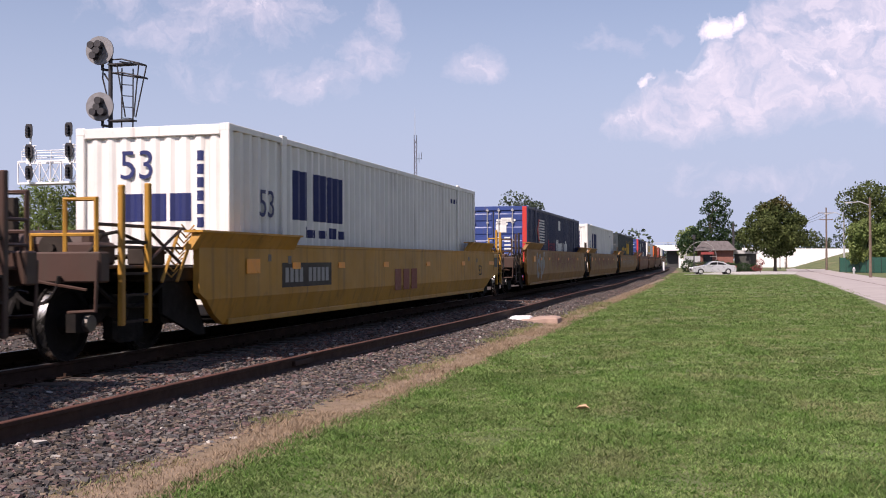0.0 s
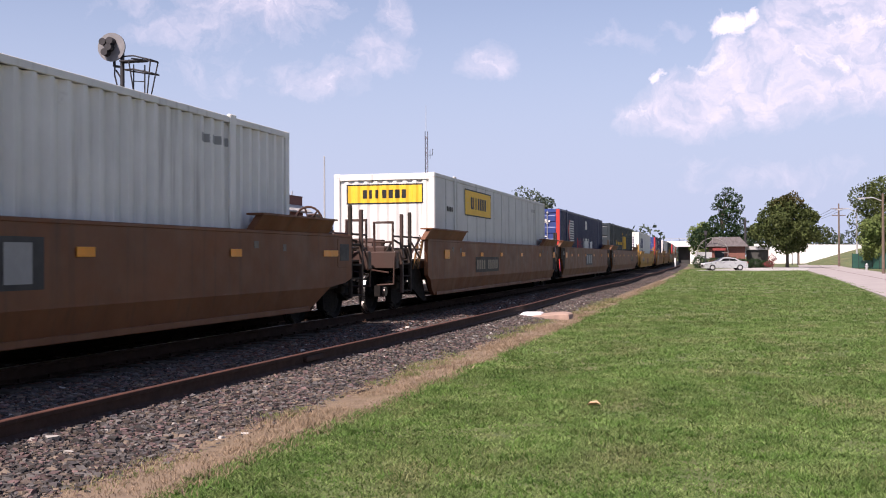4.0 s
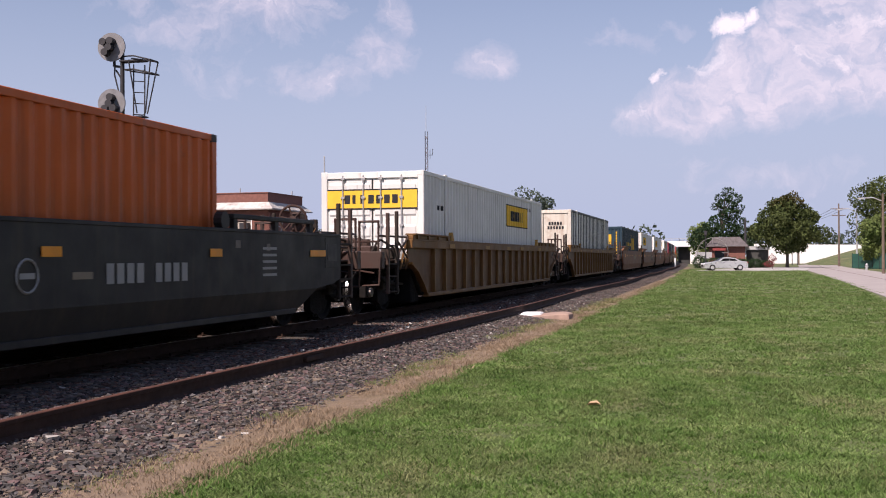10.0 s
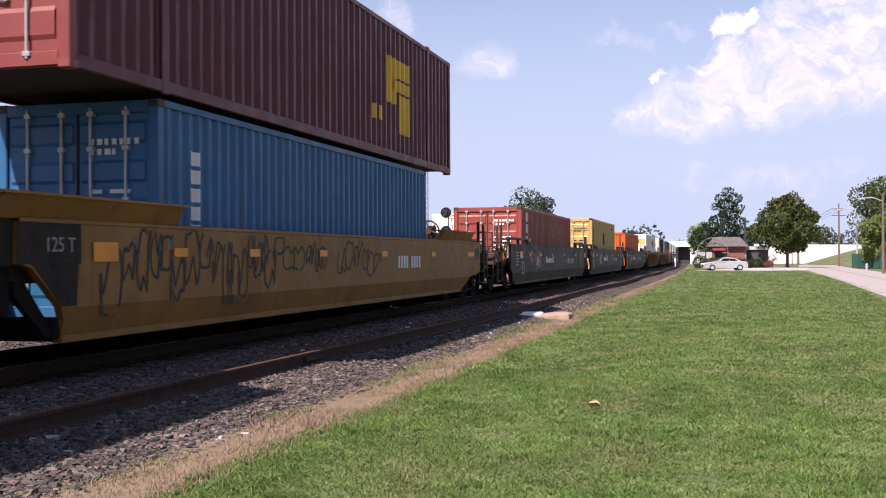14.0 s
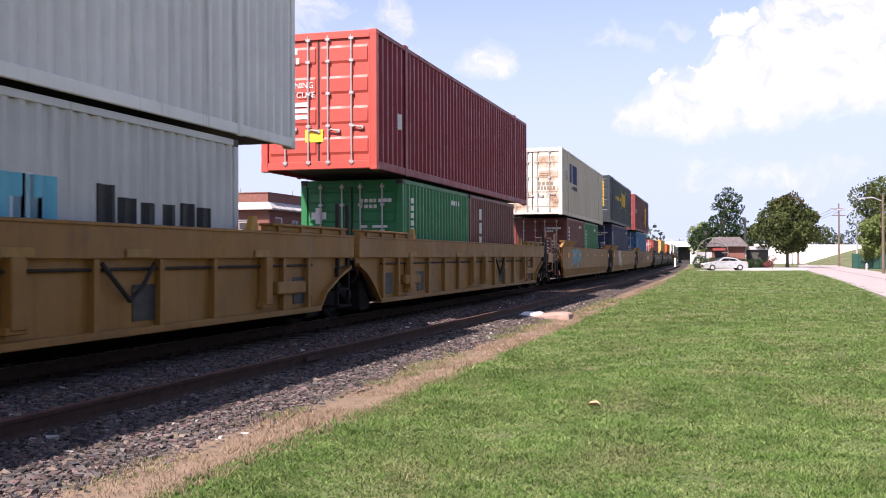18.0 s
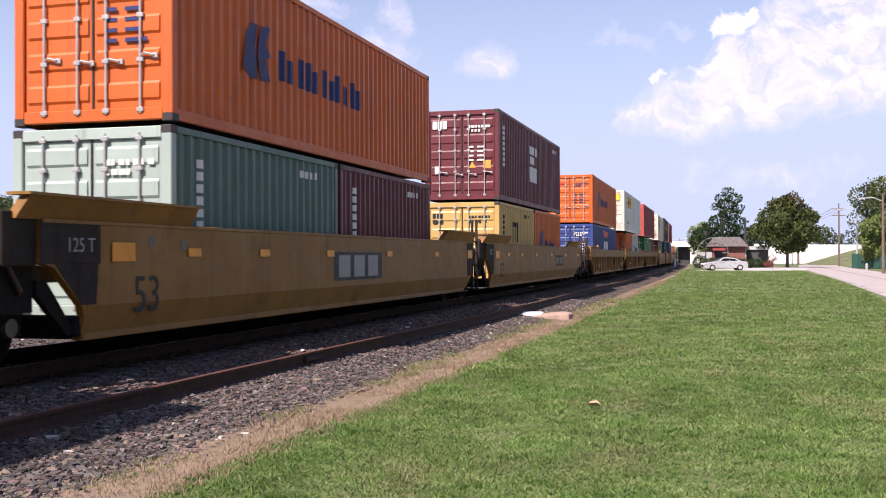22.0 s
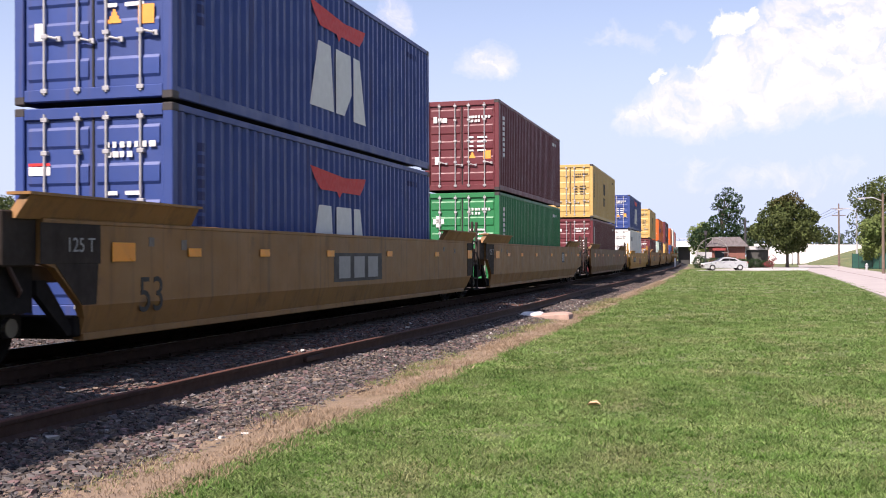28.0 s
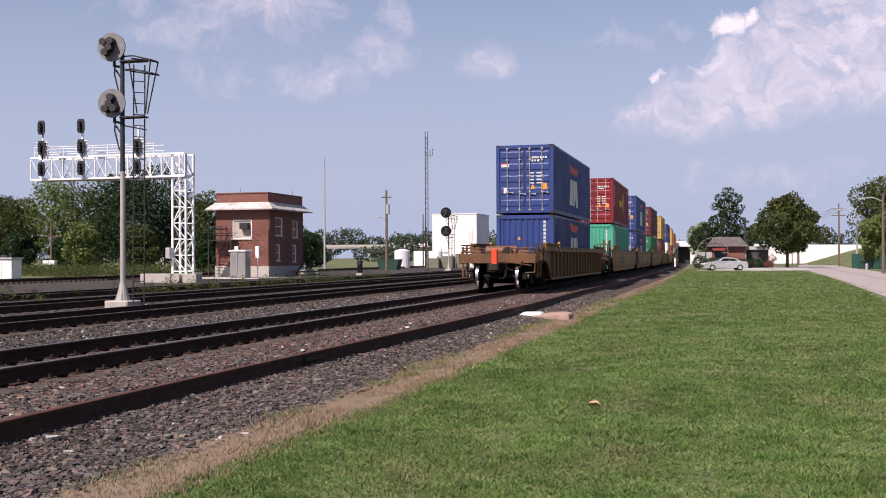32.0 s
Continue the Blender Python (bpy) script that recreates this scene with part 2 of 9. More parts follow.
def grass_material(name, a, b, island=0.35, transl=0.25, coarse=0.45, c=None):
    mt = material(name, a, 0.55, 0, 0.30, 0.9, color2=b, coarse=coarse, island=island, spec=0.12, color3=c)
    nt = mt.node_tree
    bs = nt.nodes["Principled BSDF"]
    out = [n for n in nt.nodes if n.type == "OUTPUT_MATERIAL"][0]
    tr, ad = nt.nodes.new("ShaderNodeBsdfTranslucent"), nt.nodes.new("ShaderNodeMixShader")
    ad.inputs[0].default_value = transl
    src = bs.inputs["Base Color"].links[0].from_socket
    nt.links.new(src, tr.inputs[0])
    nt.links.new(bs.outputs[0], ad.inputs[1]), nt.links.new(tr.outputs[0], ad.inputs[2]), nt.links.new(ad.outputs[0], out.inputs[0])
    return mt


M_BLADE = grass_material("grass_blade", (0.107, 0.188, 0.049), (0.178, 0.243, 0.086), 0.50, coarse=2.2, c=(0.238, 0.232, 0.120))
M_WEED = grass_material("pale_weed_blade", (0.150, 0.190, 0.070), (0.240, 0.220, 0.110), 0.4, coarse=2.0)
M_LEAF = grass_material("mid_green_leaf", (0.096, 0.118, 0.040), (0.066, 0.088, 0.030), 0.45)
M_LEAF_DARK = grass_material("dark_green_leaf", (0.042, 0.074, 0.032), (0.026, 0.050, 0.022), 0.45)
M_LEAF_BRIGHT = grass_material("bright_green_leaf", (0.180, 0.225, 0.075), (0.125, 0.175, 0.055), 0.4)
M_LEAF_BROWN = grass_material("bronze_green_leaf", (0.095, 0.075, 0.030), (0.060, 0.070, 0.022), 0.4)
# Distant leaves: the pale haze of the air is put into their colour.
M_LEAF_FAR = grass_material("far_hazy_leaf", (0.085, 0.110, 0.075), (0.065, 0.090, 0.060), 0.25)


# ---------- mesh helpers ----------
class Geo:
    """Collects boxes, prisms, tubes and patches into one mesh."""

    def __init__(self):
        self.v, self.f = [], []

    def add(self, vs, fs):
        n = len(self.v)
        self.v += [tuple(q) for q in vs]
        self.f += [tuple(i + n for i in q) for q in fs]
        return self

    def box(self, x0, x1, y0, y1, z0, z1, c=0.0):
        if c <= 0:
            vs = [(x, y, z) for z in (z0, z1) for y in (y0, y1) for x in (x0, x1)]
            return self.add(vs, [(0, 2, 3, 1), (4, 5, 7, 6), (0, 1, 5, 4), (2, 6, 7, 3), (0, 4, 6, 2), (1, 3, 7, 5)])
        vs, ids = [], {}
        X, Y, Z = (x0, x1), (y0, y1), (z0, z1)
        s = (1, -1)
        for i in (0, 1):
            for j in (0, 1):
                for k in (0, 1):
                    for a in range(3):
                        q = [X[i] + s[i] * c, Y[j] + s[j] * c, Z[k] + s[k] * c]
                        q[a] = (X[i], Y[j], Z[k])[a]
                        ids[i, j, k, a] = len(vs)
                        vs.append(q)
        fs = []
        for i in (0, 1):
            fs += [(ids[i, 0, 0, 0], ids[i, 1, 0, 0], ids[i, 1, 1, 0], ids[i, 0, 1, 0]), (ids[0, i, 0, 1], ids[1, i, 0, 1], ids[1, i, 1, 1], ids[0, i, 1, 1]),
                   (ids[0, 0, i, 2], ids[1, 0, i, 2], ids[1, 1, i, 2], ids[0, 1, i, 2])]
            for j in (0, 1):
                fs += [(ids[i, j, 0, 0], ids[i, j, 1, 0], ids[i, j, 1, 1], ids[i, j, 0, 1]), (ids[i, 0, j, 0], ids[i, 1, j, 0], ids[i, 1, j, 2], ids[i, 0, j, 2]),
                       (ids[0, i, j, 1], ids[1, i, j, 1], ids[1, i, j, 2], ids[0, i, j, 2])]
                for k in (0, 1):
                    fs.append((ids[i, j, k, 0], ids[i, j, k, 1], ids[i, j, k, 2]))
        return self.add(vs, fs)

    def prism(self, poly, axis, a0, a1):
        """A closed polygon in the two other axes, drawn out along axis."""
        n, vs = len(poly), []
        for a in (a0, a1):
            for u, w in poly:
                vs.append({0: (a, u, w), 1: (u, a, w), 2: (u, w, a)}[axis])
        fs = [tuple(range(n))[::-1], tuple(range(n, 2 * n))] + [(i, (i + 1) % n, n + (i + 1) % n, n + i) for i in range(n)]
        return self.add(vs, fs)

    def cyl(self, p0, p1, r0, r1=None, n=10):
        r1 = r0 if r1 is None else r1
        p0, p1 = Vector(p0), Vector(p1)
        d = (p1 - p0).normalized()
        a = d.orthogonal().normalized()
        b = d.cross(a)
        vs = [p + (a * math.cos(2 * math.pi * i / n) + b * math.sin(2 * math.pi * i / n)) * r for p, r in ((p0, r0), (p1, r1)) for i in range(n)]
        fs = [tuple(range(n))[::-1], tuple(range(n, 2 * n))] + [(i, (i + 1) % n, n + (i + 1) % n, n + i) for i in range(n)]
        return self.add(vs, fs)

    def tube(self, pts, r, n=6):
        """One bent pipe through the points, with mitred corners."""
        P = [Vector(p) for p in pts]
        D = [(b - a).normalized() for a, b in zip(P, P[1:])]
        a = D[0].orthogonal().normalized()
        vs, fs = [], []
        for i, p in enumerate(P):
            d0, d1 = D[max(0, i - 1)], D[min(i, len(D) - 1)]
            t = (d0 + d1).normalized() if (d0 + d1).length > 1e-4 else d1
            a = (a - t * a.dot(t)).normalized()
            b = t.cross(a)
            k = r / max(0.7, t.dot(d1))
            vs += [p + (a * math.cos(2 * math.pi * q / n) + b * math.sin(2 * math.pi * q / n)) * k for q in range(n)]
        for i in range(len(P) - 1):
            fs += [(i * n + q, i * n + (q + 1) % n, (i + 1) * n + (q + 1) % n, (i + 1) * n + q) for q in range(n)]
        fs += [tuple(range(n))[::-1], tuple(range((len(P) - 1) * n, len(P) * n))]
        return self.add(vs, fs)

    def ring(self, c, axis, r, tube_r, n=20, k=6, spokes=0):
        c, ax = Vector(c), Vector(axis).normalized()
        a = ax.orthogonal().normalized()
        b = ax.cross(a)
        vs, fs = [], []
        for i in range(n):
            o = a * math.cos(2 * math.pi * i / n) + b * math.sin(2 * math.pi * i / n)
            for j in range(k):
                t = 2 * math.pi * j / k
                vs.append(c + o * (r + tube_r * math.cos(t)) + ax * tube_r * math.sin(t))
        for i in range(n):
            for j in range(k):
                fs.append((i * k + j, ((i + 1) % n) * k + j, ((i + 1) % n) * k + (j + 1) % k, i * k + (j + 1) % k))
        self.add(vs, fs)
        for i in range(spokes):
            o = a * math.cos(2 * math.pi * i / spokes) + b * math.sin(2 * math.pi * i / spokes)
            self.cyl(c, c + o * r, tube_r * 0.8, n=5)
        return self

    def lathe(self, prof, axis_pt, n=24):
        """Turns (x, r) pairs about the x axis through axis_pt."""
        vs, fs, k = [], [], len(prof)
        for i in range(n):
            t = 2 * math.pi * i / n
            for x, r in prof:
                vs.append((axis_pt[0] + x, axis_pt[1] + r * math.cos(t), axis_pt[2] + r * math.sin(t)))
        for i in range(n):
            for j in range(k - 1):
                fs.append((i * k + j, i * k + j + 1, ((i + 1) % n) * k + j + 1, ((i + 1) % n) * k + j))
        return self.add(vs, fs)

    def mesh(self, name, mat, smooth=False):
        me = bpy.data.meshes.new(name)
        me.from_pydata(self.v, [], self.f)
        bm = bmesh.new()
        bm.from_mesh(me)
        bmesh.ops.recalc_face_normals(bm, faces=bm.faces)
        bm.to_mesh(me)
        bm.free()
        me.materials.append(mat)
        if smooth:
            me.shade_smooth()
        return me


def part(name, geo, mat, parent, label="", at=None):
    """One mesh object under a thing or under a part."""
    me = geo if isinstance(geo, bpy.types.Mesh) else geo.mesh(name, mat)
    ob = new(name, me)
    ob.parent = parent
    if at is not None:
        ob.location = at
    if isinstance(geo, bpy.types.Mesh) and mat and me.materials[0] != mat:
        ob.material_slots[0].link = "OBJECT"
        ob.material_slots[0].material = mat
    return tagged(ob, label)


def thing(name, label, category, at=(0, 0, 0), group="", turn=0.0, kind=""):
    ob = new(name)
    ob.empty_display_size = 0.2
    ob.matrix_basis = pose(*at, 0, 0, turn)
    return tagged(ob, label, category, group, kind)


def solid(name, geo, mat, label, category, kind="structure", at=None):
    ob = new(name, geo.mesh(name, mat))
    if at:
        ob.location = at
    return tagged(ob, label, category, "", kind)


def bulk(name, verts, faces_n, mat, label, category, kind="stuff", parent=None, smooth=False):
    """Many loose pieces in one mesh, from numpy arrays: verts (n, 3), faces as one array of equal polygons."""
    me = bpy.data.meshes.new(name)
    nv, (nf, k) = len(verts), faces_n.shape
    me.vertices.add(nv)
    me.vertices.foreach_set("co", np.ascontiguousarray(verts, np.float32).ravel())
    me.loops.add(nf * k)
    me.loops.foreach_set("vertex_index", np.ascontiguousarray(faces_n, np.int32).ravel())
    me.polygons.add(nf)
    me.polygons.foreach_set("loop_start", np.arange(0, nf * k, k, dtype=np.int32))
    me.update(calc_edges=True)
    me.materials.append(mat)
    if smooth:
        me.shade_smooth()
    else:
        me.shade_flat()
    ob = new(name, me)
    ob.parent = parent
    return tagged(ob, label, category, "", kind)


# ---------- the line of the track ----------
TRACK_X = -8.345


def bend(y):
    return -1.05e-4 * max(0.0, y - 10.0) ** 2 if y < 420 else -1.05e-4 * 410.0 ** 2 - 0.0861 * (y - 420)


def slope(y):
    return -2.1e-4 * max(0.0, min(y, 420) - 10.0)


def along(y, off=0.0, z=0.0):
    """A point off metres to the right of the main track's centre line."""
    h = slope(y)
    return Vector((TRACK_X + bend(y) + off, y - off * h, z))


def sweep(poly, ys, off=0.0):
    """A cross-section (offset, z) drawn along the track; returns a Geo."""
    g, n, vs, fs = Geo(), len(poly), [], []
    for y in ys:
        for u, w in poly:
            vs.append(along(y, off + u, w))
    for i in range(len(ys) - 1):
        for j in range(n):
            a, b = i * n + j, i * n + (j + 1) % n
            fs.append((a, b, b + n, a + n))
    fs += [tuple(range(n)), tuple(range((len(ys) - 1) * n, len(ys) * n))]
    return g.add(vs, fs)
# ---------- ground, road, ballast ----------
GROUND = -0.45
rng = np.random.default_rng(7)


def build_ground():
    g = Geo()
    g.add([(-3500, -3000, GROUND), (3500, -3000, GROUND), (3500, 4500, GROUND), (-3500, 4500, GROUND)], [(0, 1, 2, 3)])
    solid("ground", g, M_GROUND, "mown green lawn reaching to the horizon", "ground")
    # road beside the lawn
    g = Geo()
    pts = [(-400, -5.0), (0, 4.6), (44, 5.65), (71, 6.5), (110, 7.45), (152, 8.5), (190, 10.5), (215, 14.0), (235, 20.0)]
    vs = []
    for y, x in pts:
        vs += [(x, y, GROUND + 0.02), (x + 6.2, y, GROUND + 0.02), (x, y, GROUND - 0.1), (x + 6.2, y, GROUND - 0.1)]
    fs = []
    for i in range(len(pts) - 1):
        a, b = 4 * i, 4 * i + 4
        fs += [(a, a + 1, b + 1, b), (a, b, b + 2, a + 2), (a + 1, a + 3, b + 3, b + 1)]
    g.add(vs, fs)
    solid("road", g, M_ASPHALT, "pale worn asphalt street along the lawn", "road")
    g = Geo()
    for (y0, x0), (y1, x1) in zip(pts, pts[1:]):
        g.add([(x0 + 3.0, y0, GROUND + 0.025), (x0 + 3.12, y0, GROUND + 0.025), (x1 + 3.12, y1, GROUND + 0.025), (x1 + 3.0, y1, GROUND + 0.025)], [(0, 1, 2, 3)])
    solid("road_joint", g, material("tar_seam", (0.12, 0.08, 0.075), 0.8), "dark tar seam along the middle of the street", "road seam")
    g = Geo()
    g.add([(x, y, z) for z in (GROUND - 0.1, GROUND + 0.03) for x, y in ((-4.2, 120.9), (2.2, 120.4), (7.6, 122.5), (9.8, 150), (6, 158), (-1, 140))],
          [(6, 7, 8, 9, 10, 11)] + [(i, (i + 1) % 6, 6 + (i + 1) % 6, 6 + i) for i in range(6)])
    solid("pavement", g, material("pale_new_concrete", (0.44, 0.42, 0.40), 0.85, 0, 0.12, 1.5, bump=0.004), "pale concrete driveway apron beside the street", "driveway")


build_ground()
YS = [-700, -400, -200, -100, -50, -20] + list(range(-10, 160, 5)) + list(range(160, 430, 10)) + [500, 600, 800]


def build_bed():
    prof = [(3.95, -0.47), (3.35, -0.385), (2.75, -0.30), (2.1, -0.215), (-12.0, -0.215), (-13.2, -0.30), (-19.0, -0.31), (-33, -0.31), (-39, -0.47), (-39, -0.8), (3.95, -0.8)]
    solid("ballast_bed", sweep(prof, YS), M_BED, "grey crushed-stone railway ballast bed", "ballast")


build_bed()
RAIL = [(-0.075, -0.172), (0.075, -0.172), (0.075, -0.16), (0.012, -0.135), (0.010, -0.045), (0.036, -0.035), (0.037, -0.006), (0.030, 0.0),
        (-0.030, 0.0), (-0.037, -0.006), (-0.036, -0.035), (-0.010, -0.045), (-0.012, -0.135), (-0.075, -0.16)]
TIE_MESH = Geo().box(-1.3, 1.3, -0.115, 0.115, -0.19, 0, 0.012).mesh("tie", M_TIE)
PLATE_MESH = Geo().box(-0.17, 0.17, -0.09, 0.09, 0.0, 0.014, 0.004).box(-0.13, -0.10, -0.06, -0.03, 0, 0.05).box(0.10, 0.13, 0.03, 0.06, 0, 0.05).mesh("tie_plate", M_RAILSIDE)


def build_track(name, off, label, single, y0, y1, ydrop=0.0):
    tr = tagged(new(name), label, "railway track", "parallel tracks", "structure")
    for s in (-0.7525, 0.7525):
        r = part("rail", sweep([(u, w + ydrop) for u, w in RAIL], YS, off + s), M_RAILSIDE, tr)
        part("running_surface", sweep([(-0.026, 0.0005 + ydrop), (0.026, 0.0005 + ydrop), (0.024, 0.004 + ydrop), (-0.024, 0.004 + ydrop)], YS, off + s), M_RAILTOP, r, "polished rail top")
    n = 0
    g = Geo()
    y = -12.0
    while y < 190:
        if single and y0 <= y < y1:
            t = part("tie", TIE_MESH, M_TIE, tr, at=along(y, off + random.uniform(-0.04, 0.04), -0.176 + ydrop + random.uniform(-0.01, 0.004)))
            t.rotation_euler = (0, 0, random.uniform(-0.012, 0.012) + math.atan(-slope(y)))
            for s in (-0.7525, 0.7525):
                part("tie_plate", PLATE_MESH, M_RAILSIDE, tr, at=along(y, off + s, -0.176 + ydrop))
        else:
            p = along(y, off)
            j = random.uniform(-0.05, 0.05)
            g.box(p.x - 1.3 + j, p.x + 1.3 + j, y - 0.115, y + 0.115, -0.36 + ydrop, -0.176 + ydrop)
        y += 0.53
    tagged(part("ties", g, M_TIE, tr), "", "", "", "stuff")
    return tr


build_track("track_1", 0.0, "main railway track with dark worn steel rails on ballast", True, 7, 44)
build_track("track_2", -5.35, "railway track with polished rails on grey ballast", True, 12, 38)
build_track("track_3", -9.9, "railway track with polished rails on grey ballast", False, 0, 0)
build_track("track_4", -16.4, "older railway siding track edged with weeds", False, 0, 0, -0.08)
build_track("track_5", -35.0, "distant railway siding track in front of the woods", False, 0, 0, -0.05)


def build_loose_rail():
    t = thing("loose_rail", "long rusty loose rail lying on the ballast shoulder", "rail")
    g, vs, fs, n = Geo(), [], [], len(RAIL)
    ys = [-60, -30, -10] + [i * 1.5 for i in range(0, 80)] + [130, 150, 170]
    for y in ys:
        o = 2.80 + 0.10 * math.sin(y / 5.2 + 2.9) + (0.05 if y > 28 else 0)
        tilt = 0.10 * math.sin(y / 9)
        for u, w in RAIL:
            vs.append(along(y, o + u + tilt * w, w - 0.115))
    for i in range(len(ys) - 1):
        for j in range(n):
            a, b = i * n + j, i * n + (j + 1) % n
            fs.append((a, b, b + n, a + n))
    k0 = 0
    for cut in (ys.index(13.5), ys.index(40.5), len(ys) - 1):
        g = Geo()
        seg = vs[k0 * n:(cut + 1) * n]
        fs = [(i * n + j, i * n + (j + 1) % n, (i + 1) * n + (j + 1) % n, (i + 1) * n + j) for i in range(cut - k0) for j in range(n)]
        rl = part("rail_length", g.add(seg, fs), M_RUSTRAIL, t)
        cap = [Vector(v) + Vector((0, 0, 0.003)) for i in range(cut - k0 + 1) for v in (seg[i * n + 6], seg[i * n + 7], seg[i * n + 8], seg[i * n + 9])]
        # lighter cap along the head paints in the sun on its top
        part("rail_head", Geo().add(cap, [(i * 4 + j, i * 4 + j + 1, i * 4 + j + 5, i * 4 + j + 4) for i in range(cut - k0) for j in range(3)]), M_RUSTTOP, rl, "red-brown rust on the rail head, lightened as in sun")
        if cut < len(ys) - 1:
            c = along(ys[cut], 2.80 + 0.10 * math.sin(ys[cut] / 5.2 + 2.9) + (0.05 if ys[cut] > 28 else 0), -0.115)
            part("joint_bar", Geo().box(-0.05, 0.05, -0.3, 0.3, -0.12, -0.05, 0.01), M_RUSTRAIL, t, at=c)
        k0 = cut


build_loose_rail()


def scatter_stones(name, label, boxes, mat, smin, smax, seed):
    """Rough broken stones: jittered blocks laid on the bed. boxes: (off0, off1, y0, y1, count)."""
    r = np.random.default_rng(seed)
    P = []
    for o0, o1, y0, y1, n in boxes:
        P.append(np.c_[r.uniform(o0, o1, n), r.uniform(y0, y1, n)])
    P = np.concatenate(P)
    n = len(P)
    off = P[:, 0]
    z = np.interp(off, [-39, -33, -13.2, -12, 2.1, 2.75, 3.35, 3.95, 4.6], [-0.47, -0.31, -0.30, -0.215, -0.215, -0.30, -0.385, -0.465, -0.45])
    x = TRACK_X + off - 1.05e-4 * np.maximum(0, P[:, 1] - 10) ** 2
    size = r.uniform(smin, smax, n) * (1 + 0.7 * r.random(n) ** 4)
    cube = np.array([(a, b, c) for c in (-1, 1) for b in (-1, 1) for a in (-1, 1)], float)
    V = cube[None] * (1 + r.uniform(-0.38, 0.30, (n, 8, 3)))
    V *= (size[:, None] * r.uniform(0.6, 1.25, (n, 3)))[:, None, :]
    a, b = r.uniform(0, 6.28, n), r.uniform(-0.7, 0.7, n)
    ca, sa, cb, sb = np.cos(a), np.sin(a), np.cos(b), np.sin(b)
    x1 = V[..., 0] * cb[:, None] + V[..., 2] * sb[:, None]
    z1 = -V[..., 0] * sb[:, None] + V[..., 2] * cb[:, None]
    X = x1 * ca[:, None] - V[..., 1] * sa[:, None]
    Y = x1 * sa[:, None] + V[..., 1] * ca[:, None]
    W = np.stack([X + x[:, None], Y + P[:, 1][:, None], z1 * 0.75 + (z + size * 0.35)[:, None]], -1).reshape(-1, 3)
    F = np.array([(0, 2, 3, 1), (4, 5, 7, 6), (0, 1, 5, 4), (2, 6, 7, 3), (0, 4, 6, 2), (1, 3, 7, 5)])
    F = (F[None] + (np.arange(n) * 8)[:, None, None]).reshape(-1, 4)
    return bulk(name, W, F, mat, label, "ballast stones")


scatter_stones("ballast_stones", "loose grey broken ballast stones beside the track",
               [(0.95, 4.05, 4.5, 14, 52000), (0.95, 4.05, 14, 28, 30000), (0.95, 4.05, 28, 42, 15000), (0.95, 4.0, 42, 110, 22000), (-0.6, 0.6, 8, 40, 3500), (-4.5, -0.95, 9, 45, 14000), (-9.0, -6.3, 14, 60, 6500), (-15.4, -10.9, 20, 75, 7000)],
               M_BALLAST, 0.008, 0.020, 3)
scatter_stones("pale_stones", "scattered pale limestone chips among the ballast", [(1.2, 4.1, 4.5, 40, 900), (-4.4, -1, 9, 45, 480), (-9, -6.4, 14, 50, 220)],
               material("pale_limestone", (0.38, 0.36, 0.33), 0.9, 0, 0.15, 9, island=0.25), 0.009, 0.022, 4)
scatter_stones("rust_scale", "red-brown rust scale fallen beside the rails", [(0.84, 1.75, 5, 45, 8200), (-1.6, -0.84, 9, 40, 4200), (-0.66, 0.66, 9, 40, 3600)], M_SCALE, 0.008, 0.017, 6)
scatter_stones("rust_flakes", "reddish rust flakes and debris beside the rail", [(0.86, 2.75, 4, 16, 9000), (0.86, 2.75, 16, 45, 12000), (-0.7, 0.7, 8, 40, 4000)], M_RUSTDUST, 0.008, 0.019, 5)


def build_strip():
    """Dry, sprayed-off grass between ballast and lawn, with an uneven edge."""
    r = np.random.default_rng(11)
    ys = np.concatenate([np.arange(-60, 2, 2.0), np.arange(2, 60, 0.25), np.arange(60, 170, 2.0)])
    jit = lambda k: np.convolve(r.normal(0, 1, len(ys) + 8), np.ones(5) / 5, "same")[4:-4] * k
    a, b = 3.70 + jit(0.14), 4.50 + jit(0.16) + np.where(ys > 13, 0.12, 0) - np.where(ys > 45, 0.25, 0)
    vs, fs = [], []
    for i, y in enumerate(ys):
        vs += [along(y, a[i], GROUND + 0.014), along(y, b[i], GROUND + 0.006)]
        if i:
            k = 2 * i
            fs.append((k - 2, k - 1, k + 1, k))
    g = Geo().add(vs, fs)
    solid("dry_strip", g, M_STRAW, "strip of dead brown grass between ballast and lawn", "dead grass")
    return ys, a, b


STRIP = build_strip()


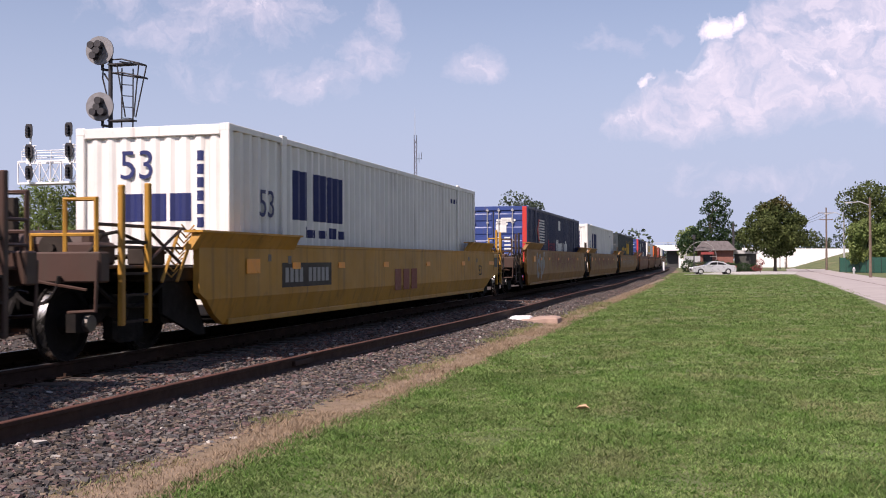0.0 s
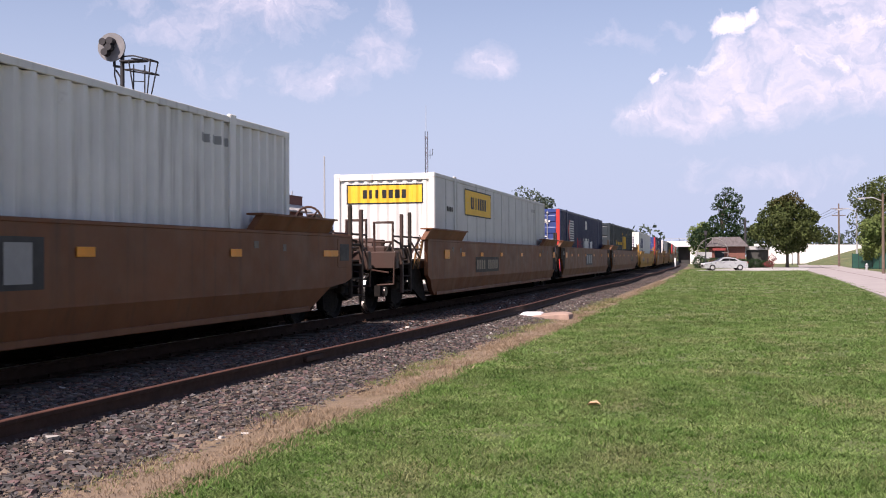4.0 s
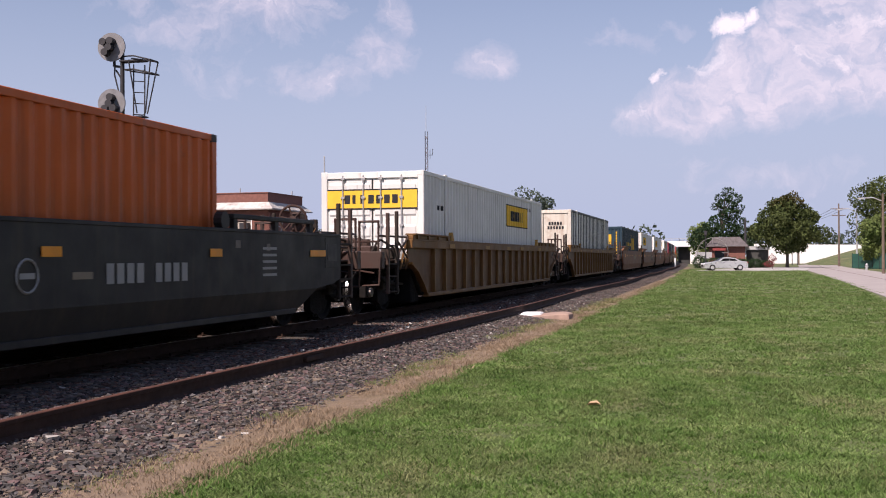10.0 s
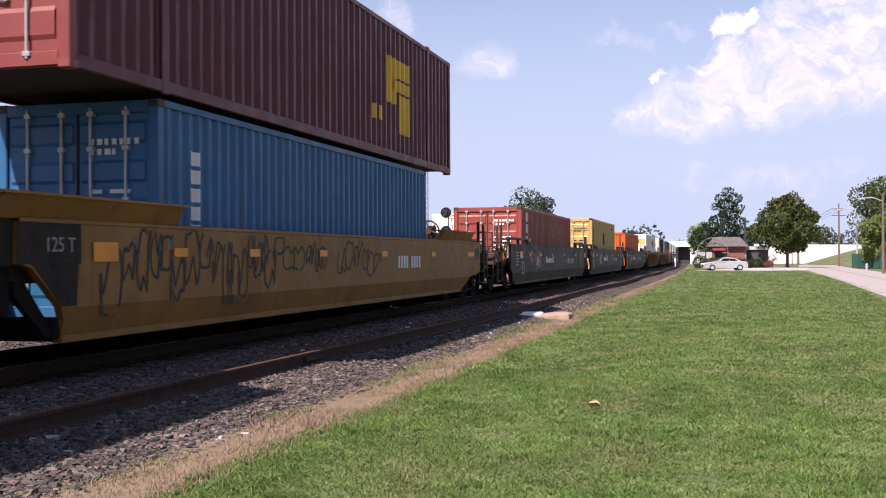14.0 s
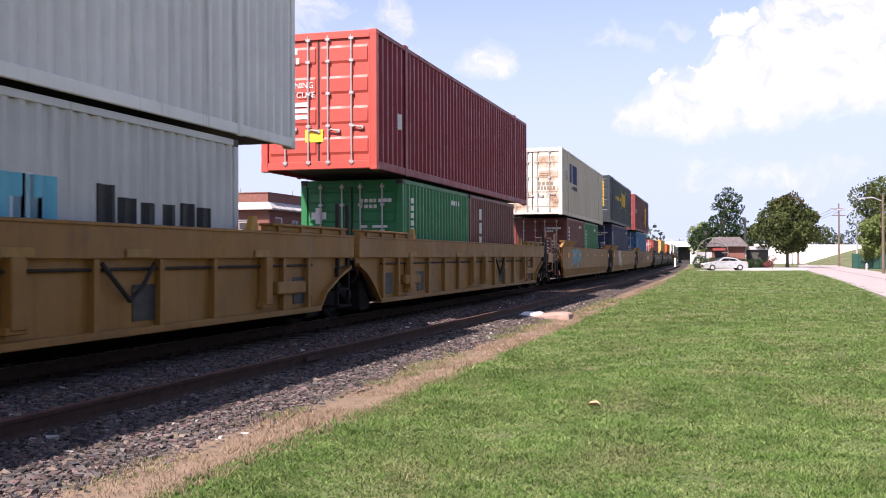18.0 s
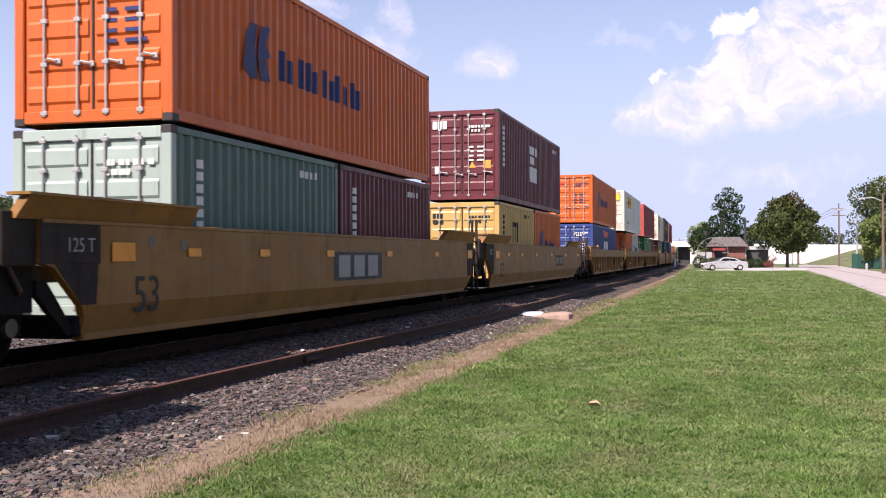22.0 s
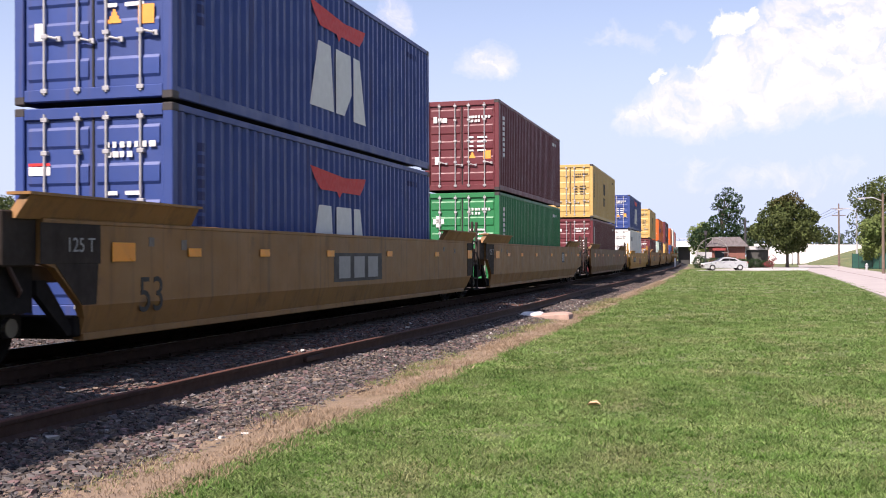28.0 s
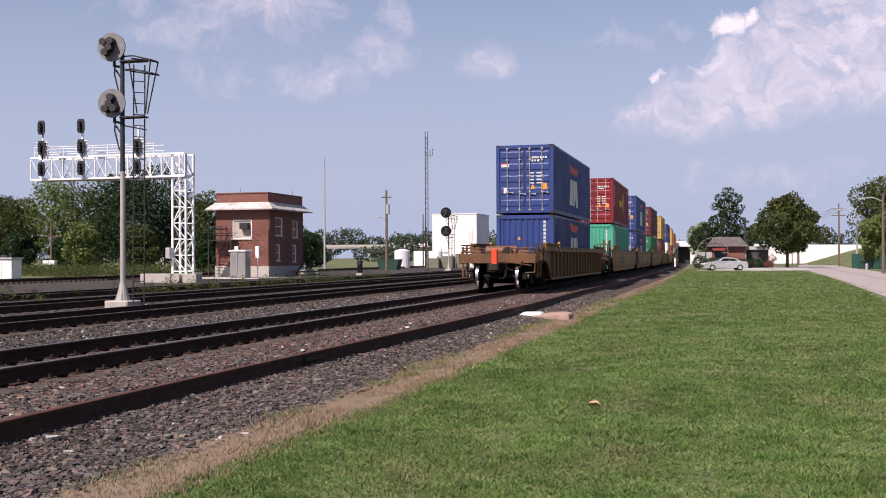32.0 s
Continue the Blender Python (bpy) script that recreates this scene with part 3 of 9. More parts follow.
def blades(name, label, cat, areas, mat, seed, lean=1.6):
    """Upright grass blades. areas: (x-function limits, y0, y1, count, height, width)."""
    r = np.random.default_rng(seed)
    V, n_all = [], 0
    for (x0, x1, skew), y0, y1, n, h, w in areas:
        per = 12
        k = n // per
        n = k * per
        cy, cx = r.uniform(y0, y1, k), r.uniform(0, 1, k) * (x1 - x0) + x0
        spread = 2.6 * h ** 0.5 * 0.07 * (1 + y0 / 40)
        y = np.repeat(cy, per) + r.normal(0, spread, n)
        x = np.repeat(cx, per) + r.normal(0, spread, n)
        x = x + skew * (y - y0) * (x - x0) / max(1e-6, x1 - x0) - 1.05e-4 * np.maximum(0, y - 10) ** 2 * np.clip((-1.0 - x) / 2.5, 0, 1)
        # tufts: shift towards clump centres
        hh = h * r.uniform(0.45, 1.2, n) * (0.95 + 0.22 * np.sin(x * 3.1 + 1.9 * np.sin(y * 1.3 + x)) + 0.22 * np.sin(y * 2.3 + 2.1 * np.sin(x * 1.9)))
        a = r.uniform(0, 6.283, n)
        dx, dy = np.cos(a) * w, np.sin(a) * w
        la, ll = r.uniform(0, 6.283, n), r.uniform(0.1, lean, n) * hh
        z = np.full(n, GROUND - 0.003)
        V.append(np.stack([np.stack([x - dx, y - dy, z], -1), np.stack([x + dx, y + dy, z], -1), np.stack([x + np.cos(la) * ll, y + np.sin(la) * ll, z + hh], -1)], 1))
    V = np.concatenate(V).reshape(-1, 3)
    F = np.arange(len(V)).reshape(-1, 3)
    return bulk(name, V, F, mat, label, cat)


blades("grass", "short mown green grass of the lawn", "grass",
       [((-3.85, 1.6, 0.12), 4.5, 9, 150000, 0.030, 0.0075), ((-3.8, 2.0, 0.12), 9, 15, 140000, 0.034, 0.009), ((-3.75, 3.0, 0.12), 15, 27, 110000, 0.040, 0.013),
        ((-3.85, 4.4, 0.05), 27, 48, 70000, 0.05, 0.017), ((-4.2, 6.0, 0.03), 48, 95, 56000, 0.04, 0.03), ((-5.2, 6.6, 0.02), 95, 135, 40000, 0.035, 0.05)], M_BLADE, 21, 2.6)
M_TUFT = grass_material("tuft_blade", (0.105, 0.205, 0.040), (0.060, 0.120, 0.026), 0.35, coarse=3.1, c=(0.24, 0.215, 0.115))
blades("grass_tufts", "uneven tufts standing out of the mown lawn", "grass",
       [((-3.85, 1.6, 0.12), 4.5, 9, 17000, 0.046, 0.008), ((-3.8, 2.0, 0.12), 9, 15, 15000, 0.050, 0.010), ((-3.75, 3.0, 0.12), 15, 27, 13000, 0.055, 0.014),
        ((-3.85, 4.4, 0.05), 27, 48, 11000, 0.06, 0.02), ((-4.2, 6.0, 0.03), 48, 95, 9000, 0.05, 0.035)], M_TUFT, 27, 1.8)
blades("dry_grass", "dead brown grass blades along the lawn's edge", "dead grass",
       [((-4.5, -3.65, 0.0), 4.5, 14, 18000, 0.05, 0.005), ((-4.45, -3.7, 0.0), 14, 30, 11000, 0.06, 0.008), ((-4.4, -3.85, 0.0), 30, 70, 6000, 0.07, 0.014)], M_STRAWBLADE, 22, 1.3)
blades("weeds_at_edge", "green weeds growing in the ballast's edge", "weeds",
       [((-4.75, -4.35, 0.0), 9.5, 11.5, 900, 0.06, 0.008), ((-4.75, -4.2, 0.0), 12.5, 17, 2200, 0.07, 0.009), ((-4.85, -4.3, 0.0), 20, 26, 1800, 0.09, 0.012),
        ((-4.5, -4.0, 0.0), 29, 40, 1200, 0.11, 0.014), ((-4.6, -4.2, 0.0), 6.4, 8.0, 900, 0.05, 0.006)], M_WEED, 23)

def build_slab():
    t = thing("stone_slab", "broken pale concrete slab lying at the ballast's edge", "slab", (-4.78, 27.4, -0.49), turn=6)
    g = Geo()
    poly = [(-0.66, -0.5), (-0.25, -0.62), (0.35, -0.55), (0.62, -0.60), (0.70, 0.15), (0.45, 0.62), (-0.2, 0.5), (-0.62, 0.55), (-0.72, 0.0)]
    n = len(poly)
    vs = [(x, y, 0) for x, y in poly] + [(x * 0.98, y * 0.98, 0.14 + 0.03 * math.sin(3 * x)) for x, y in poly] + [(x * 0.9, y * 0.9, 0.175 + 0.03 * math.sin(3 * x)) for x, y in poly]
    fs = [tuple(range(2 * n, 3 * n))] + [(k * n + i, k * n + (i + 1) % n, (k + 1) * n + (i + 1) % n, (k + 1) * n + i) for k in (0, 1) for i in range(n)]
    part("block", g.add(vs, fs), M_SLAB, t)
    part("broken_end", Geo().box(-0.64, -0.10, -0.54, 0.45, 0.05, 0.205, 0.03), M_WHITEPAINT, t, "paler sun-bleached concrete end")


build_slab()
t = thing("dry_leaf", "curled tan dry leaf lying on the lawn", "leaf", (-1.47, 11.33, GROUND + 0.03))
part("blade", Geo().add([(-0.07, 0, 0), (-0.03, -0.05, 0.03), (0.04, -0.05, 0.035), (0.08, 0, 0.01), (0.03, 0.05, 0.045), (-0.04, 0.05, 0.03), (0, 0, 0.0)],
                        [(0, 1, 6), (1, 2, 6), (2, 3, 6), (3, 4, 6), (4, 5, 6), (5, 0, 6)]), material("tan_leaf", (0.5, 0.33, 0.2), 0.8), t)

# ---------- trees ----------


def leaf_cloud(blobs, n, size, seed, squash=1.0):
    """Leaf quads scattered near the surface of lumps: (x, y, z, rx, rz)."""
    r = np.random.default_rng(seed)
    B = np.array(blobs, float)
    w = B[:, 3] ** 2 * B[:, 4]
    k = r.choice(len(B), n, p=w / w.sum())
    d = r.normal(0, 1, (n, 3))
    d /= np.linalg.norm(d, axis=1)[:, None]
    rad = r.uniform(0.55, 1.06, n) ** 0.6
    lump = 1 + 0.16 * np.sin(d[:, 0] * 7 + k * 1.7) * np.sin(d[:, 2] * 6 + d[:, 1] * 5 + k)
    c = B[k, :3] + d * (rad * lump)[:, None] * np.stack([B[k, 3], B[k, 3], B[k, 4]], -1)
    s = size * r.uniform(0.5, 1.3, n)
    a = r.normal(0, 1, (n, 3))
    a /= np.linalg.norm(a, axis=1)[:, None]
    b = np.cross(a, r.normal(0, 1, (n, 3)))
    b /= np.linalg.norm(b, axis=1)[:, None]
    V = np.stack([c + a * s[:, None], c + b * (s * 0.6)[:, None], c - a * s[:, None], c - b * (s * 0.6)[:, None]], 1).reshape(-1, 3)
    return V, np.arange(4 * n).reshape(-1, 4)


def crown_part(tree, name, blobs, n, size, seed, mat, label=""):
    V, F = leaf_cloud(blobs, n, size, seed)
    ob = bulk(name, V, F, mat, label, "", "", tree)
    return ob


def trunk_part(tree, h, r, limbs, seed, lean=0.0):
    """A tapered trunk with limbs; limbs: ends (x, y, z)."""
    q = random.Random(seed)
    g = Geo()
    pts = [Vector((lean * h * k / 4 + q.uniform(-0.1, 0.1) * r * 3 * (k > 0), q.uniform(-0.1, 0.1) * r * 3 * (k > 0), h * k / 4)) for k in range(5)]
    for k in range(4):
        g.cyl(pts[k], pts[k + 1], r * (1 - 0.18 * k) * (1.35 if k == 0 else 1), r * (1 - 0.18 * (k + 1)), 9)
    part("trunk", g, M_BARK, tree)
    for e in limbs:
        g = Geo()
        s = pts[q.choice((2, 3, 4))]
        e = Vector(e)
        m = s.lerp(e, 0.5) + Vector((0, 0, (e - s).length * 0.1))
        g.cyl(s, m, r * 0.45, r * 0.3, 7).cyl(m, e, r * 0.3, r * 0.1, 6)
        part("limb", g, M_BARK, tree)


def tree(at, label, h, blobs, n, size, mat, trunk_h, trunk_r, seed, group="", extra=None):
    t = thing("tree", label, "tree", at, group)
    limbs = [(b[0] * 0.8, b[1] * 0.8, b[2]) for b in blobs[:7]]
    trunk_part(t, trunk_h, trunk_r, limbs, seed)
    crown_part(t, "crown", blobs, n, size, seed, mat)
    if extra:
        eb, en, es, em, el = extra
        crown_part(t, "crown_top", eb, en, es, seed + 1, em, el)
    return t


def lumps(seed, cx, cy, z0, z1, r, n, taper=0.5):
    """Rounded leaf masses for an uneven crown between z0 and z1."""
    q = random.Random(seed)
    out, zc, hz = [], (z0 + z1) / 2, (z1 - z0) / 2
    n = int(n * 1.5)
    size = 1.15 * min(r, hz) / n ** (1 / 3)
    for i in range(n):
        f = -0.9 + 1.8 * (i + 0.5) / n
        rr = r * math.sqrt(max(0.05, 1 - f * f)) * (1 - taper * 0.45 * max(0, f)) * 0.85
        a = i * 2.4 + q.uniform(-0.5, 0.5)
        d = rr * q.uniform(0.35, 1.0)
        k = size * q.uniform(0.75, 1.25)
        out.append((cx + math.cos(a) * d, cy + math.sin(a) * d, zc + hz * f * 0.88 + q.uniform(-0.1, 0.1) * hz, k * 1.1, k * 0.85))
    return out


# maple on the lawn's edge and its neighbours by the little station
tree((6.95, 152, GROUND), "full round maple with dense green crown beside the street", 10.4, lumps(3, 0, 0, 2.1, 9.3, 5.3, 26, 0.30), 17000, 0.20, M_LEAF, 4.2, 0.20, 31,
     extra=(lumps(4, 0.2, 0, 7.0, 10.2, 2.0, 6, 0.7), 1500, 0.2, M_LEAF_BROWN, "bronze-tinged top of the crown"))
tree((-1.8, 166, GROUND), "tall open-crowned tree with gaps between dark leaf clumps", 12, [(0.9, 0, 11.4, 1.0, 0.8), (-0.2, 0, 10.5, 1.1, 0.7), (1.9, 0, 10.4, 1.2, 0.8), (0.7, 0, 9.5, 1.5, 0.8), (2.3, 0, 8.9, 1.1, 0.7),
     (-0.9, 0, 9.2, 0.9, 0.6), (1.0, 0, 8.1, 1.7, 0.8), (-0.4, 0, 7.2, 1.6, 0.8), (2.2, 0, 6.9, 1.5, 0.8), (-1.7, 0, 6.0, 1.5, 0.9), (-2.7, 0, 5.0, 1.7, 1.1), (0.8, 0, 5.7, 2.2, 1.0), (2.8, 0, 5.2, 1.7, 1.0), (-3.4, 0, 3.8, 1.7, 1.1),
     (3.2, 0, 4.0, 1.6, 1.0), (0, 0, 4.0, 2.6, 1.2)], 9000, 0.17, M_LEAF_DARK, 7.5, 0.28, 33)
tree((-5.2, 172, GROUND), "light green young tree beside the tall one", 7, lumps(8, 0, 0, 2.0, 6.8, 2.2, 8), 2200, 0.2, M_LEAF_BRIGHT, 3, 0.12, 35)
for i, (x, y, h, r, m, lab) in enumerate([(19.5, 150, 12.0, 4.2, M_LEAF, "large leafy tree behind the green fence"), (17.0, 136, 6.4, 2.7, M_LEAF_BRIGHT, "small bushy tree by the green fence"),
                                          (22.5, 148, 9.5, 3.6, M_LEAF_BRIGHT, "leafy tree with yellowing leaves")]):
    tree((x, y, GROUND), lab, h, lumps(40 + i, 0, 0, h * 0.16, h * 0.98, r * 1.05, 14), 9000, 0.19, m, h * 0.45, 0.18, 50 + i, "street trees")
# woods behind the yard
q = random.Random(5)
wood = [(-93, 118, 8.4, M_LEAF_DARK), (-88, 112, 9.0, M_LEAF_DARK), (-84.5, 110, 8.6, M_LEAF), (-80.5, 112, 11.2, M_LEAF_BRIGHT), (-76.5, 113, 10.6, M_LEAF), (-73.5, 116, 11.8, M_LEAF_DARK), (-70.5, 112, 12.2, M_LEAF_DARK),
        (-67.5, 113, 12.0, M_LEAF_DARK), (-65.6, 117, 9.6, M_LEAF_DARK), (-70.6, 103, 5.4, M_LEAF_BRIGHT), (-61.5, 114, 8.8, M_LEAF), (-59.0, 118, 8.2, M_LEAF_BRIGHT), (-98, 112, 8.0, M_LEAF_DARK), (-79.5, 104, 4.6, M_LEAF_DARK),
        (-85, 105, 4.4, M_LEAF_DARK), (-64.5, 105, 5.2, M_LEAF), (-75, 106, 4.2, M_LEAF_DARK), (-104, 118, 8, M_LEAF), (-57.5, 108, 4.8, M_LEAF_DARK)]
for i, (x, y, h, m) in enumerate(wood):
    tree((x, y, GROUND), {"dark_green_leaf": "dense dark green tree at the wood's edge", "mid_green_leaf": "leafy green tree at the wood's edge", "bright_green_leaf": "lighter yellow-green tree at the wood's edge"}[m.name],
         h, lumps(100 + i, 0, 0, h * 0.06, h * 1.05, h * 0.40, 20, 0.9 if m is M_LEAF_DARK else 0.4), 9500, 0.16, m, h * 0.4, 0.2, 130 + i, "woodland trees")
for i, (x, y, h) in enumerate([(-78, 160, 12.4), (-75.5, 164, 10.6), (-82, 166, 11.6), (-74.8, 171, 8.6), (-86, 172, 10.4), (-74.5, 178, 6.6), (-80, 181, 9.0), (-75.6, 186, 4.6)]):
    tree((x, y, GROUND), "round green tree beside the far yard", h, lumps(160 + i, 0, 0, h * 0.06, h * 0.98, h * 0.36, 14), 4200, 0.22, (M_LEAF, M_LEAF_DARK)[i % 2], h * 0.4, 0.18, 180 + i, "yard trees")
for i, (x, y, h, r) in enumerate([(-58, 300, 21, 6.0), (-53.5, 305, 19, 3.5), (-63, 302, 17, 3.5)]):
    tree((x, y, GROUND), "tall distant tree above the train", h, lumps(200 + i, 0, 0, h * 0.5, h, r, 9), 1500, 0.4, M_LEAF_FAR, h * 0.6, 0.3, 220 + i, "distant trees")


def far_wood():
    r = np.random.default_rng(77)
    blobs = [(-27 + r.normal(0, 2.2), 320 + r.uniform(-4, 4), r.uniform(2, 8.5), 3.4, 3.2) for _ in range(14)]
    blobs += [(x + r.normal(0, 2), 640 + r.uniform(-20, 20), r.uniform(2, 10 + 4 * math.sin(x / 21)), 7, 6) for x in np.arange(-210, 240, 4.5)]
    blobs += [(x + r.normal(0, 2), 420 + r.uniform(-15, 15), r.uniform(1, 5), 4.5, 4) for x in np.arange(-150, -62, 4)]
    blobs += [(x, 700, r.uniform(6, 15), 9, 8) for x in np.arange(-420, -200, 8)]
    blobs += [(x + r.normal(0, 2), 560 + r.uniform(-15, 15), r.uniform(2, 11), 5, 5) for x in np.arange(-185, -120, 3.5)]
    # unseen rows beyond the street and behind, added to block low sky light
    blobs += [(42 + r.uniform(-4, 4), y, r.uniform(1, 11), 4.0, 4.0) for y in np.arange(-110, 110, 1.6)]
    blobs += [(x, -105 + r.uniform(-4, 4), r.uniform(1, 9), 4.5, 4.0) for x in np.arange(-2, 40, 3.0)]
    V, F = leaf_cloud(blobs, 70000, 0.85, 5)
    bulk("far_woods", V, F, M_LEAF_FAR, "hazy line of distant woods, with unseen rows added to block sky light", "woods")


far_wood()


def weed_patch():
    r = np.random.default_rng(9)
    bl = []
    for _ in range(70):
        y = r.uniform(30, 70)
        bl.append((-21.8 - r.uniform(0, 2.2) - (y - 28) * 0.02, y, -0.28, r.uniform(0.15, 0.4), r.uniform(0.3, 0.75)))
    V1, F1 = leaf_cloud(bl, 16000, 0.032, 16)
    V1 = V1[np.repeat(V1.reshape(-1, 4, 3)[:, :, 2].min(1) > -0.33, 4)]
    bl = []
    for _ in range(60):
        bl.append((r.uniform(-60, -48), r.uniform(78, 98), r.uniform(-0.3, 0.2), r.uniform(0.5, 1.2), r.uniform(0.4, 0.7)))
    for _ in range(120):
        bl.append((r.uniform(-100, -58), r.uniform(84, 100), r.uniform(-0.3, 0.2), r.uniform(0.6, 1.6), r.uniform(0.4, 0.9)))
    V, F = leaf_cloud(bl, 60000, 0.075, 15)
    V = np.concatenate([V[np.repeat(V.reshape(-1, 4, 3)[:, :, 2].min(1) > -0.45, 4)], V1])
    F = np.arange(len(V)).reshape(-1, 4)
    bulk("tall_weeds", V, F, M_LEAF, "tall yellow-green weeds along the sidings", "weeds")


weed_patch()
# ---------- signals, masts and poles ----------
M_DARKMETAL = material("dark_painted_metal", (0.035, 0.033, 0.036), 0.6, 0.2, 0.2, 5, dirt=0.3, dirt_color=(0.10, 0.07, 0.05))
M_DISC = material("weathered_signal_disc", (0.22, 0.215, 0.22), 0.6, 0.2, 0.2, 4, dirt=0.45, dirt_color=(0.06, 0.05, 0.05))
M_LENS = material("dark_signal_lens", (0.01, 0.01, 0.012), 0.15)
M_LIGHTMETAL = material("silver_mast_paint", (0.42, 0.40, 0.37), 0.55, 0.2, 0.12, 3, dirt=0.25, dirt_color=(0.2, 0.16, 0.12))


def signal_head(parent, at, r, disc, dirs, face=(0.12, -1, 0)):
    """A round backing disc with hooded lamps that faces down the track; dirs: lamp places on the disc."""
    f = Vector(face).normalized()
    right = f.cross(Vector((0, 0, 1))).normalized() * -1
    at = Vector(at)
    d = part("signal_disc", Geo().cyl(at, at + f * 0.05, r, r, 28), disc, parent)
    part("lamp_case", Geo().cyl(at - f * 0.28, at, r * 0.45, r * 0.5, 12), M_DARKMETAL, parent)
    for u, w in dirs:
        c = at + right * u * r + Vector((0, 0, w * r)) + f * 0.05
        h = part("lamp_hood", Geo().cyl(c, c + f * 0.22, r * 0.25, r * 0.25, 12), M_DARKMETAL, d)
    return d


def ladder_geo(p0, p1, width, across, n):
    g = Geo()
    a, p0, p1 = Vector(across).normalized() * width / 2, Vector(p0), Vector(p1)
    g.cyl(p0 - a, p1 - a, 0.02, n=5).cyl(p0 + a, p1 + a, 0.02, n=5)
    for i in range(n):
        c = p0.lerp(p1, (i + 0.5) / n)
        g.cyl(c - a, c + a, 0.014, n=5)
    return g


def mast_signal(at, k, label, lower, z1, z2, top, r, disc, mirror=1):
    t = thing("signal_mast", label, "railway signal", at, "mast signals")
    part("footing", Geo().box(-0.36 * k, 0.36 * k, -0.36 * k, 0.36 * k, 0, 0.24, 0.03), M_CONCRETE, t)
    g = Geo()
    for i in range(4):
        a = i * math.pi / 2 + 0.4
        p = Vector((math.cos(a) * 0.22, math.sin(a) * 0.22, 0.22))
        g.add([p, p * 0.55 + Vector((0, 0, 0.1)), Vector((math.cos(a) * 0.07, math.sin(a) * 0.07, 0.78)), Vector((math.cos(a) * 0.05, math.sin(a) * 0.05, 0.78))], [(0, 1, 2, 3)])
    part("flared_base", g.cyl((0, 0, 0.2), (0, 0, 0.72), 0.19, 0.085, 12), lower, t)
    part("lower_pole", Geo().cyl((0, 0, 0.2), (0, 0, z2 - 1.9), 0.078, 0.07, 12), lower, t, "silver lower pole")
    part("upper_pole", Geo().cyl((0, 0, z2 - 1.9), (0, 0, top), 0.068, 0.058, 12), M_DARKMETAL, t)
    dirs = [(-0.42, 0.30), (0.10, 0.36), (0.0, -0.08), (-0.28, -0.42), (0.32, -0.40), (0.3, 0.15)]
    for z in (z1, z2):
        signal_head(t, (-0.26 * mirror, -0.10, z), r, disc, dirs[:4] if z == z1 else dirs[1:5])
        part("head_bracket", Geo().tube([(0, 0, z - 0.55), (-0.26 * mirror, 0, z - 0.5), (-0.26 * mirror, 0.05, z)], 0.035).tube([(0, 0, z - 0.9), (-0.2 * mirror, 0, z - 0.62)], 0.025), M_DARKMETAL, t)
        part("service_bracket", Geo().box(0.0, 0.72, -0.16, 0.16, z - 0.42, z - 0.38).tube([(0.05, 0, z - 0.62), (0.75, 0, z - 0.76)], 0.02), M_DARKMETAL, t)
        part("signal_cable", Geo().tube([(-0.24 * mirror, 0.02, z - 0.35), (-0.26 * mirror, 0.02, z - 0.75), (-0.12 * mirror, 0.02, z - 1.25), (0, 0, z - 1.45)], 0.022), M_DARKMETAL, t)
    part("ladder", ladder_geo((0.46, 0.05, 0.0), (0.50, 0.05, z1 - 0.5), 0.30, (0.75, 0.6, 0), 22), M_DARKMETAL, t)
    g = Geo()
    for zz, w in ((z1 - 0.35, 0.42), (z1 - 0.72, 0.46)):
        g.tube([(0.05, 0, zz + 0.1), (0.5, -0.25, zz + 0.05), (0.5 + w, -0.1, zz - 0.05), (0.5 + w, 0.3, zz - 0.05), (0.1, 0.3, zz + 0.1)], 0.02, 5)
    g.tube([(0.94, -0.1, z1 - 0.4), (0.66, 0.1, z1 - 1.85)], 0.02, 5).tube([(0.94, 0.3, z1 - 0.4), (0.66, 0.2, z1 - 1.85)], 0.02, 5).tube([(0.32, -0.2, z1 - 0.4), (0.46, 0.0, z1 - 1.85)], 0.02, 5)
    part("safety_cage", g, M_DARKMETAL, t)
    for z in (2.4, 3.6):
        part("ladder_stay", Geo().box(0.0, 0.5, -0.02, 0.02, z, z + 0.05), M_DARKMETAL, t)
    return t


mast_signal((-16.4, 25.85, -0.22), 1, "tall silver signal mast with two round dark signal discs", M_LIGHTMETAL, 7.28, 5.72, 7.15, 0.40, M_DISC)
mast_signal((-29.9, 110.3, -0.31), 1, "far black signal mast with two round signal discs", M_LIGHTMETAL, 6.35, 4.35, 5.9, 0.58, M_LENS)


